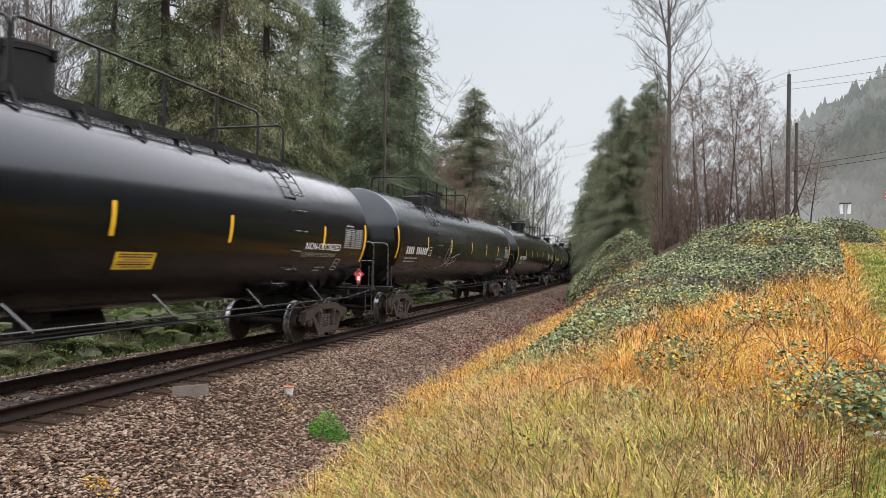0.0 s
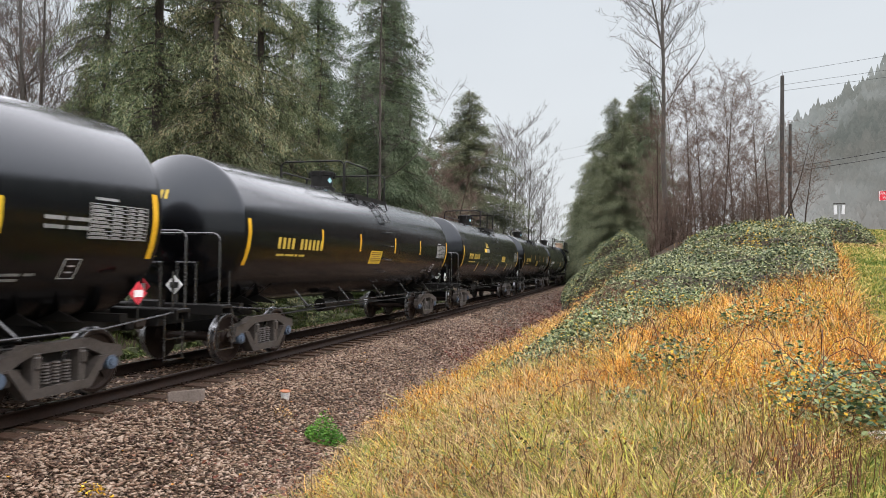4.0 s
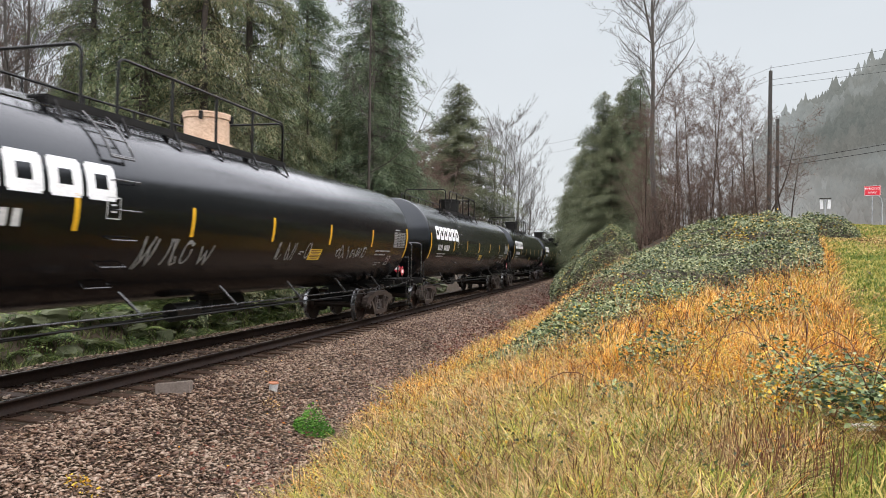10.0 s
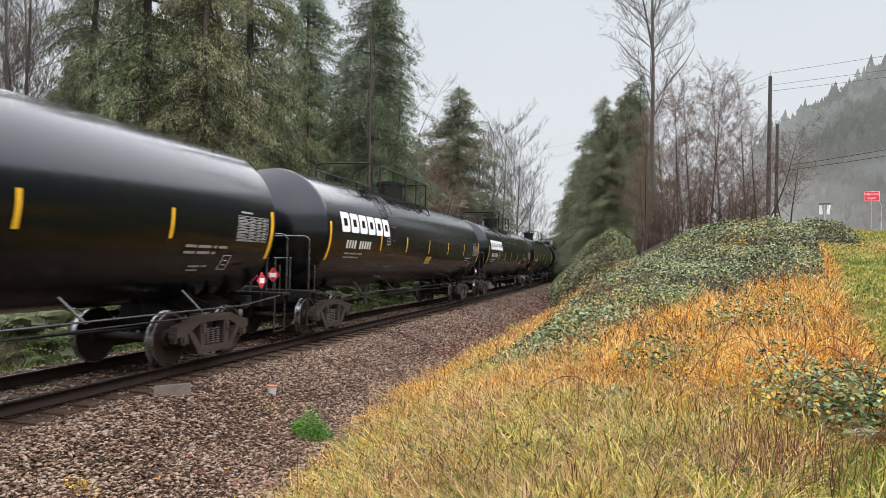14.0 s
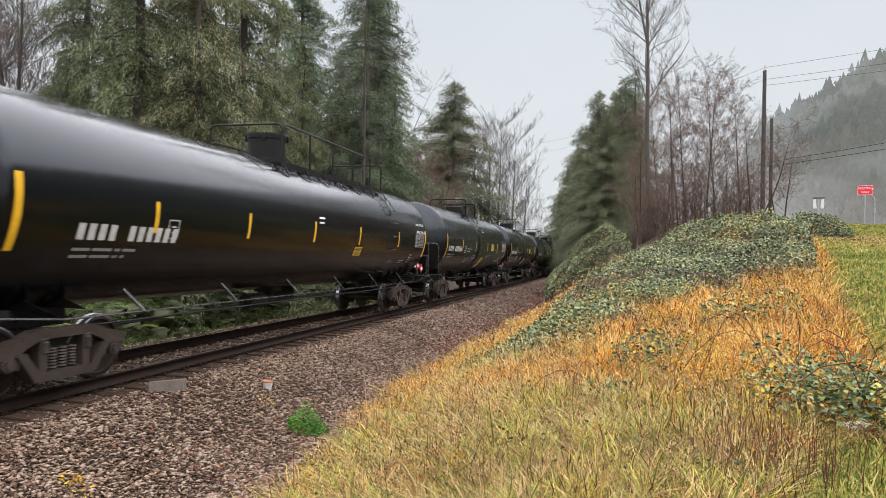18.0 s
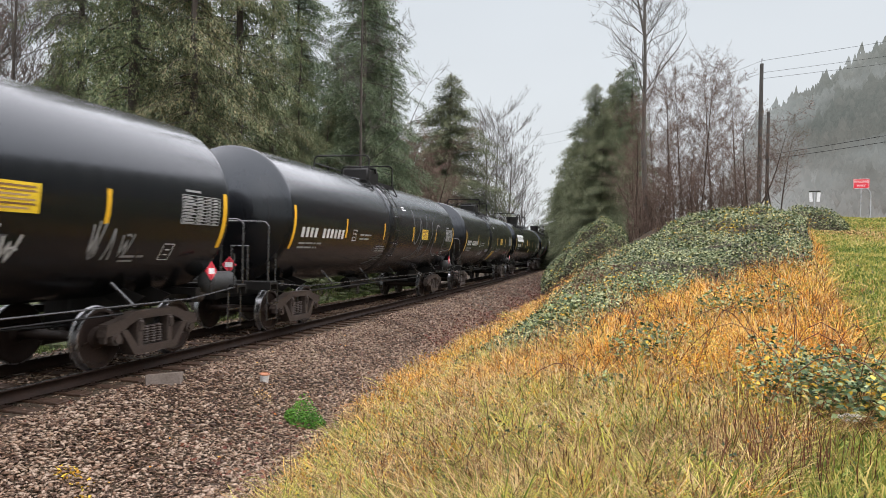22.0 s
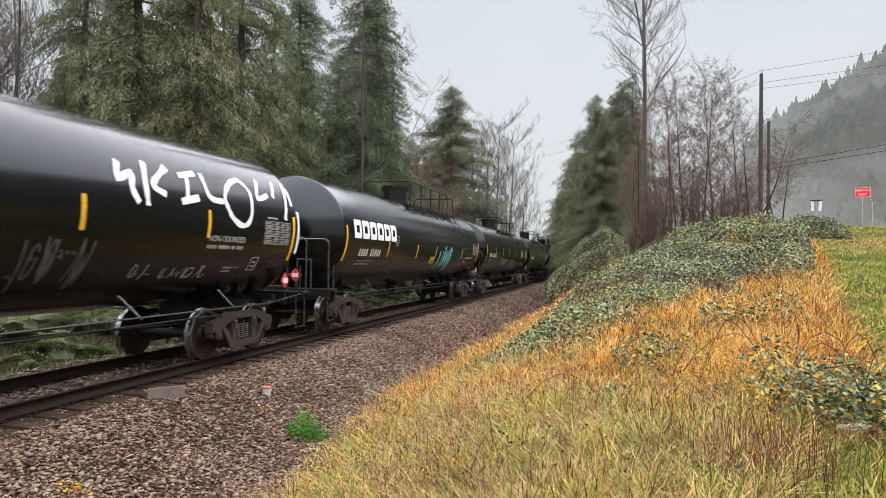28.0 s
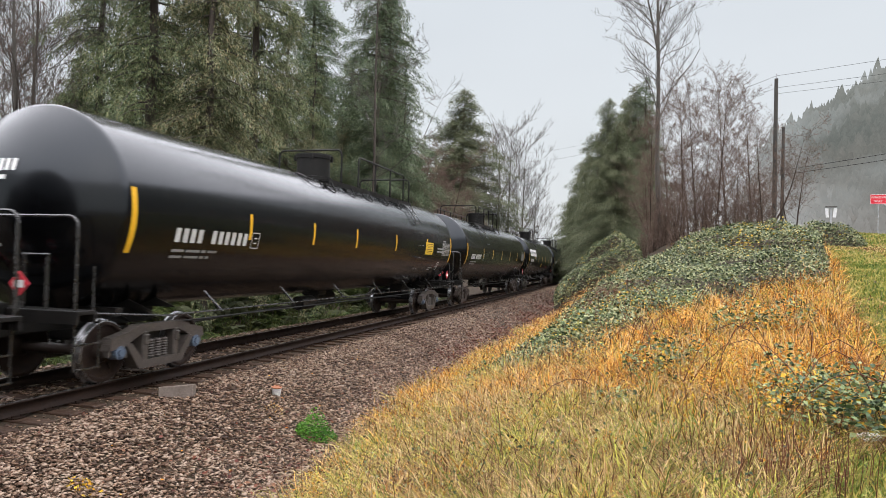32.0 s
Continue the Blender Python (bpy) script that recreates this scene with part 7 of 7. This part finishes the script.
def build_hill():
    """A wooded hillside beyond the road, its crest fringed with far conifers."""
    # slope and trees share one self-glowing material with the mist in its colour
    mat = misty("hillside_mist_glow", (0.158, 0.134, 0.117), (0.142, 0.148, 0.140))
    hill = thing("hillside", Matrix(), "wooded hillside beyond the road, mist painted in as a pale glow", "hill", kind="structure")
    xs, ys = np.linspace(-60, 700, 90), np.linspace(180, 700, 50)
    gx, gy = np.meshgrid(xs, ys, indexing="ij")

    def height(x, y):
        b = np.degrees(np.arctan2(x, y))
        return np.clip(5.0 * (b + 1.2), 0, 190) * smoothstep((b - 5) / 6) * smoothstep((y - 190) / 160) + 7 * wobble(x, y, 40) - 2
    gz = height(gx, gy)
    i = np.arange(gx.size).reshape(gx.shape)
    q = np.stack([i[:-1, :-1], i[1:, :-1], i[1:, 1:], i[:-1, 1:]], -1).reshape(-1, 4)
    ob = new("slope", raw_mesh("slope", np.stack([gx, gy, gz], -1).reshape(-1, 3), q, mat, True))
    ob.parent = hill
    rng = np.random.default_rng(9)
    n = 7000
    b, r = np.radians(rng.uniform(2, 34, n)), rng.uniform(230, 430, n)
    x, y = r * np.sin(b), r * np.cos(b)
    z = height(x, y)
    h = rng.uniform(2.5, 7.5, n) + np.where(rng.random(n) < 0.07, rng.uniform(2, 7, n), 0)
    w = h * rng.uniform(0.14, 0.24, n) + 0.5
    vs, fs = [], []
    # each far tree: three stacked ragged tiers
    cnt = 0
    for t0, t1, ws in ((0.05, 0.5, 1.0), (0.25, 0.7, 0.85), (0.45, 0.85, 0.65), (0.66, 1.0, 0.4)):
        k = 7
        a = 2 * np.pi * np.arange(k) / k
        ring = np.stack([x[:, None] + (w * ws)[:, None] * np.cos(a) * rng.uniform(0.4, 1.5, (n, k)), y[:, None] + (w * ws)[:, None] * np.sin(a) * rng.uniform(0.4, 1.5, (n, k)), (z + h * t0)[:, None] + rng.uniform(-1.6, 1.6, (n, k))], -1)
        tip = np.stack([x, y, z + h * t1], -1)[:, None]
        v = np.concatenate([ring, tip], 1)
        kk = np.arange(k)
        f = np.stack([kk, (kk + 1) % k, np.full(k, k)], -1)[None] + (k + 1) * np.arange(n)[:, None, None] + cnt
        vs.append(v.reshape(-1, 3))
        fs.append(f.reshape(-1, 3))
        cnt += n * (k + 1)
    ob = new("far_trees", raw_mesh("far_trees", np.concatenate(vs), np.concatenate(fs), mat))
    ob.parent = hill
    tagged(ob, "conifers on the slope, glowing with the same painted mist", kind="stuff")


build_poles()
build_signs()
build_street_lamp()
build_hill()

# ---- small things by the track ----
def rough_block(size, seed, amount=0.12, cuts=2):
    bm = bmesh.new()
    bmesh.ops.create_cube(bm, size=1.0)
    bmesh.ops.subdivide_edges(bm, edges=bm.edges, cuts=cuts, use_grid_fill=True)
    for v in bm.verts:
        d = v.co.normalized()
        v.co = v.co.lerp(d * 0.62, 0.45)
        v.co += d * amount * noise.noise(v.co * 2.3 + Vector((seed * 7.1, seed * 3.3, seed)))
        v.co = Vector((v.co.x * size[0], v.co.y * size[1], v.co.z * size[2]))
    return bm


def gz(x, y):
    return float(ground(x, y))


def build_trackside():
    # broken concrete block on the ballast shoulder
    x, y = -6.42, 8.75
    bm = bmesh.new()
    bm_box(bm, (0, 0, 0.05), (0.26, 0.50, 0.20), bevel=0.012)
    for v in bm.verts:
        v.co += Vector((noise.noise(v.co * 5) * 0.015, noise.noise(v.co * 4 + Vector((3, 1, 2))) * 0.02, 0))
    ob = new("concrete_block", mesh_of(bm, "concrete_block", M["concrete"]))
    ob.matrix_basis = pose(x, y, gz(x, y) + 0.015, 4, -9, -62)
    tagged(ob, "broken grey concrete block lying on the ballast", "concrete block")
    # a small bucket with an orange rim
    x, y = -5.55, 10.15
    bucket = thing("bucket", pose(x, y, gz(x, y), 3, 4, 0), "small dirty white bucket with an orange rim on the ballast", "bucket")
    bm = bmesh.new()
    bm_lathe(bm, [(0.0, 0.065), (0.13, 0.08), (0.135, 0.08)], "Z", 18)
    part("body", bm, M["mark"], bucket, "dirty white body", True)
    bm = bmesh.new()
    bm_lathe(bm, [(0.135, 0.086), (0.150, 0.088), (0.152, 0.075), (0.140, 0.072)], "Z", 18)
    part("rim", bm, M["orange_rim"], bucket, "orange plastic rim")
    # pale litter on the lawn edge
    x, y = 1.98, 6.45
    bm = rough_block((0.20, 0.12, 0.05), 4, 0.2)
    ob = new("paper_litter", mesh_of(bm, "paper_litter", M["white_sheet"], True))
    ob.matrix_basis = pose(x, y, gz(x, y) + 0.10, 0, 0, 30)
    tagged(ob, "crumpled white paper lying in the short grass", "litter")
    # bright green weed at the ballast edge, and a dead yellow one
    rng = np.random.default_rng(61)
    for cx, cy, rad, hgt, n, mat, name, label in ((-4.5, 9.5, 0.25, 0.46, 1700, "weed", "green_weed", "bright green feathery weed at the ballast edge"),
                                                  (-5.25, 9.6, 0.13, 0.30, 90, "grass_straw", "yellow_weed", "withered yellow weed on the ballast"),
                                                  (-3.15, 6.6, 0.22, 0.30, 260, "leaf_yellow", "yellow_weed", "withered yellow weed on the ballast"),
                                                  (-4.9, 5.55, 0.12, 0.12, 90, "leaf_yellow", "yellow_weed", "small yellow weed among the stones"),
                                                  (-5.25, 5.75, 0.16, 0.12, 120, "leaf_yellow", "yellow_weed", "small yellow weed among the stones")):
        a, q = rng.uniform(0, 6.28, n), np.sqrt(rng.random(n))
        x, y = cx + rad * q * np.cos(a) * 1.3, cy + rad * q * np.sin(a)
        z = np.array(ground(x, y)) + hgt * rng.random(n) * (1.15 - q)
        v, f = leaf_mesh(x, y, z, np.full(n, 0.034), 1.0, n)
        tagged(new(name, raw_mesh(name, v, f, M[mat])), label, "weed", kind="stuff")
    # damp leaf and bark litter strewn over the stones
    n = 1700
    y = 3.6 + 12 * rng.random(n) ** 1.3
    x = track_x(y) + rng.uniform(1.4, 4.4, n)
    keep = wobble(x, y, 0.5, 4.0) > -0.1
    x, y = x[keep], y[keep]
    half = rng.random(len(x)) < 0.5
    for sel, mat, label in ((half, "leaf_red", "damp red-brown leaf litter on the ballast"), (~half, "leaf_orange", "small rust-orange leaves on the ballast")):
        sel = sel if mat == "leaf_red" else sel & (rng.random(len(x)) < 0.22)
        v, f = leaf_mesh(x[sel], y[sel], ground(x[sel], y[sel]) + rng.uniform(0.02, 0.045, sel.sum()), np.full(sel.sum(), 0.042), 0.5, 67)
        tagged(new("leaf_litter", raw_mesh("leaf_litter", v, f, M[mat])), label, "leaves", kind="stuff")
    # fallen red-brown leaves at the foot of the ballast
    n = 15000
    y = 7 + 55 * rng.random(n) ** 1.5
    x = track_x(y) + 3.5 + 0.6 * rng.normal(0, 1, n) + 0.3
    keep = (rng.random(n) < 0.35 + 0.65 * (wobble(x, y, 2.5, 3.0) > 0)) & (rng.random(n) < 0.10 + 0.9 * smoothstep((y - 13) / 6))
    x, y = x[keep], y[keep]
    v, f = leaf_mesh(x, y, ground(x, y) + rng.uniform(0.02, 0.09, len(x)), 0.05 + 0.0012 * y, 0.7, 66)
    tagged(new("fallen_leaves", raw_mesh("fallen_leaves", v, f, M["leaf_red"])), "fallen red-brown leaves along the ballast foot", "leaves", kind="stuff")


def fern_mesh(seed):
    """A clump of arching fronds with small leaflets."""
    rng = random.Random(seed)
    V, F = [], []
    for k in range(11):
        a = 6.283 * k / 11 + rng.uniform(-0.3, 0.3)
        L = rng.uniform(0.55, 0.95)
        for j in range(12):
            t = (j + 0.5) / 12
            r, z = L * t, L * (0.95 * t - 0.9 * t * t)
            w = 0.17 * math.sin(math.pi * min(1, t * 0.85 + 0.12))
            c, s = math.cos(a), math.sin(a)
            for sd in (-1, 1):
                i = len(V)
                V += [(c * r, s * r, z), (c * (r + 0.03) - s * sd * w, s * (r + 0.03) + c * sd * w, z - 0.03), (c * (r + 0.06), s * (r + 0.06), z + 0.01)]
                F.append((i, i + 1, i + 2))
    return raw_mesh("fern", V, F, M["fern"])


def build_far_verge():
    """Mossy stones and ferns along the wooded side of the line."""
    rng = random.Random(8)
    meshes = [mesh_of(rough_block((1, 1, 1), k, 0.35), "mossy_stone", M["moss_rock"], True) for k in range(5)]
    for i in range(95):
        y = 6 + 0.48 * i
        row = i % 2
        x = float(track_x(y)) - 5.1 - 0.45 * row + rng.uniform(-0.25, 0.25)
        ob = new("mossy_stone", meshes[i % 5])
        w = rng.uniform(0.28, 0.62)
        ob.matrix_basis = pose(x, y, gz(x, y) + 0.08 + 0.22 * row, rng.uniform(-15, 15), rng.uniform(-15, 15), rng.uniform(0, 360)) @ Matrix.Diagonal((w, w * rng.uniform(0.7, 1.2), w * rng.uniform(0.5, 0.8), 1))
        tagged(ob, "moss-covered stone in the low bank beside the track", "stone", "mossy stones beside the track")
    ferns = [fern_mesh(k) for k in range(3)]
    for i in range(190):
        y = rng.uniform(6, 46)
        x = float(track_x(y)) - rng.uniform(4.6, 7.2)
        ob = new("fern", ferns[i % 3])
        ob.matrix_basis = pose(x, y, gz(x, y) + 0.02, rng.uniform(-12, 12), rng.uniform(-12, 12), rng.uniform(0, 360)) @ Matrix.Scale(rng.uniform(0.75, 1.3), 4)
        tagged(ob, "green sword fern clump on the bank beside the track", "fern", "ferns beside the track")


# ---- road vehicles on the upper road ----
def build_lorry():
    """A white sleeper-cab lorry with a flatbed of crates, heading along +x."""
    lorry = thing("lorry", Matrix(), "white sleeper-cab lorry hauling timber crates on a flatbed", "lorry")
    bm = bmesh.new()
    bm_plate(bm, [(-2.0, 1.0), (0.6, 1.0), (0.6, 2.1), (0.1, 3.1), (-0.4, 3.75), (-1.9, 3.95), (-2.0, 3.9)], 2.4, pose(0, 0, 0, 0, 0, -90))
    cab = part("cab", bm, M["white_sheet"], lorry, "white sleeper cab")
    bm = bmesh.new()
    bm_plate(bm, [(0.6, 0.7), (2.3, 0.7), (2.35, 1.5), (2.1, 1.85), (0.6, 2.1)], 2.1, pose(0, 0, 0, 0, 0, -90))
    part("bonnet", bm, M["white_sheet"], lorry)
    for s in (-1, 1):
        bm = bmesh.new()
        bm_box(bm, (0.05, s * 1.205, 2.45), (0.8, 0.02, 0.6))
        part("side_window", bm, M["glass_dark"], cab)
        bm = bmesh.new()
        bm_box(bm, (0.55, s * 1.4, 2.4), (0.12, 0.22, 0.5), bevel=0.03)
        part("mirror", bm, M["white_sheet"], cab)
    bm = bmesh.new()
    bm_box(bm, (0.38, 0, 2.55), (0.04, 2.1, 0.8), pose(0, 0, 0, 0, 0, 0))
    part("windscreen", bm, M["glass_dark"], cab)
    bm = bmesh.new()
    bm_box(bm, (-8.5, 0, 1.15), (12.5, 2.5, 0.25), bevel=0.03)
    bm_box(bm, (-3.0, 0, 0.8), (9, 0.9, 0.3))
    part("flatbed", bm, M["underframe"], lorry, "dark steel flatbed trailer")
    for x, w, h, mat in ((-4.6, 1.6, 1.7, "tan_spray"), (-6.6, 1.8, 0.9, "tan_spray"), (-9.0, 2.2, 1.5, "tan_spray"), (-11.8, 2.4, 1.0, "tan_spray")):
        for k in range(3):
            bm = bmesh.new()
            bm_box(bm, (x, 0, 1.28 + h * (k + 0.5) / 3), (w, 2.2, h / 3 * 0.9), bevel=0.02)
            part("crate", bm, M[mat], lorry, "stacked timber crate")
    for x in (1.4, -1.2, -2.5, -12.2, -13.5):
        for s in (-1, 1):
            bm = bmesh.new()
            bm_lathe(bm, [(-0.14, 0.2), (-0.14, 0.46), (-0.10, 0.5), (0.10, 0.5), (0.14, 0.46), (0.14, 0.2)], "Y", 20, (x, s * 1.05, 0.5))
            part("wheel", bm, M["rubber"], lorry, smooth=True)
    return lorry


def build_saloon():
    car = thing("car", Matrix(), "small silver-grey car on the upper road", "car")
    bm = bmesh.new()
    bm_plate(bm, [(-2.1, 0.35), (2.1, 0.35), (2.15, 0.75), (1.1, 0.95), (0.4, 1.42), (-1.1, 1.45), (-1.9, 1.0), (-2.15, 0.9)], 1.75, pose(0, 0, 0, 0, 0, -90))
    body = part("body", bm, M["galvanised"], car)
    for s in (-1, 1):
        bm = bmesh.new()
        bm_plate(bm, [(-1.45, 1.0), (0.75, 1.0), (0.35, 1.36), (-1.05, 1.38)], 0.01, pose(0, s * 0.885, 0, 0, 0, -90))
        part("side_window", bm, M["glass_dark"], body)
    for x in (-1.35, 1.35):
        for s in (-1, 1):
            bm = bmesh.new()
            bm_lathe(bm, [(-0.1, 0.15), (-0.1, 0.32), (0.1, 0.32), (0.1, 0.15)], "Y", 18, (x, s * 0.8, 0.32))
            part("wheel", bm, M["rubber"], car, smooth=True)
    return car


M["orange_rim"] = surface("orange_plastic", (0.25, 0.10, 0.05), (0.36, 0.16, 0.09), 5.0, 0.5)
build_trackside()
build_far_verge()
LORRY = build_lorry()
SALOON = build_saloon()


# ---- what moves ----
def car_pose(kind, mid):
    ty = SPECS[kind]["L"] / 2 - 2.57
    xa, ya, _ = track_point(mid - ty)
    xb, yb, _ = track_point(mid + ty)
    return pose((xa + xb) / 2, (ya + yb) / 2, 0, 0, 0, math.degrees(math.atan2(xa - xb, yb - ya)))


def motions():
    for car, kind, mid, _ in CARS:
        walk(car, [(t, car_pose(kind, mid - SPEED * t)) for t in range(0, 33)])
        # wheels turn while the car is near the camera
        t0, t1 = (mid - 45) / SPEED, (mid + 2) / SPEED
        t0, t1 = max(0.0, t0), min(32.0, t1)
        if t1 <= t0:
            continue
        f0, f1 = math.ceil(t0 * FPS), math.floor(t1 * FPS)
        for ob in car.children_recursive:
            if ob.name.startswith("wheelset"):
                y = ob.location.y
                times = [f / FPS for f in range(f0, f1 + 1)]
                rows = [(t, pose(0, y, 0.457, math.degrees(SPEED * (t - t0) / 0.457))) for t in times]
                if f0 > 0:
                    rows.insert(0, (0.0, rows[0][1]))
                if f1 < 32 * FPS:
                    rows.append((32.0, rows[-1][1]))
                walk(ob, rows)
    # the lorry and the car come out from behind the trees and pass along the upper road
    def on_road(x, y, turn):
        return pose(x, y, float(ground(x, y)), 0, 0, turn)
    walk(LORRY, [(0, on_road(4.0, 165, -90)), (16.6, on_road(4.0, 112, -75)), (17.6, on_road(7.5, 106.5, -30))] +
         [(t, on_road(21.56 + 11.2 * (t - 19.2), 105.6, 0)) for t in (18.4, 19.2, 20.0, 20.8, 22, 24, 28, 32)])
    walk(SALOON, [(0, on_road(4.0, 135, -90)), (15.4, on_road(4.5, 111, -75)), (16.4, on_road(8.0, 108.5, -30))] +
         [(t, on_road(31.0 + 7.4 * (t - 19.2) if t < 18.5 else 31.0 + 12.5 * (t - 19.2), 108.0, 0)) for t in (17.2, 19.2, 20.0, 22, 24, 28, 32)])


motions()
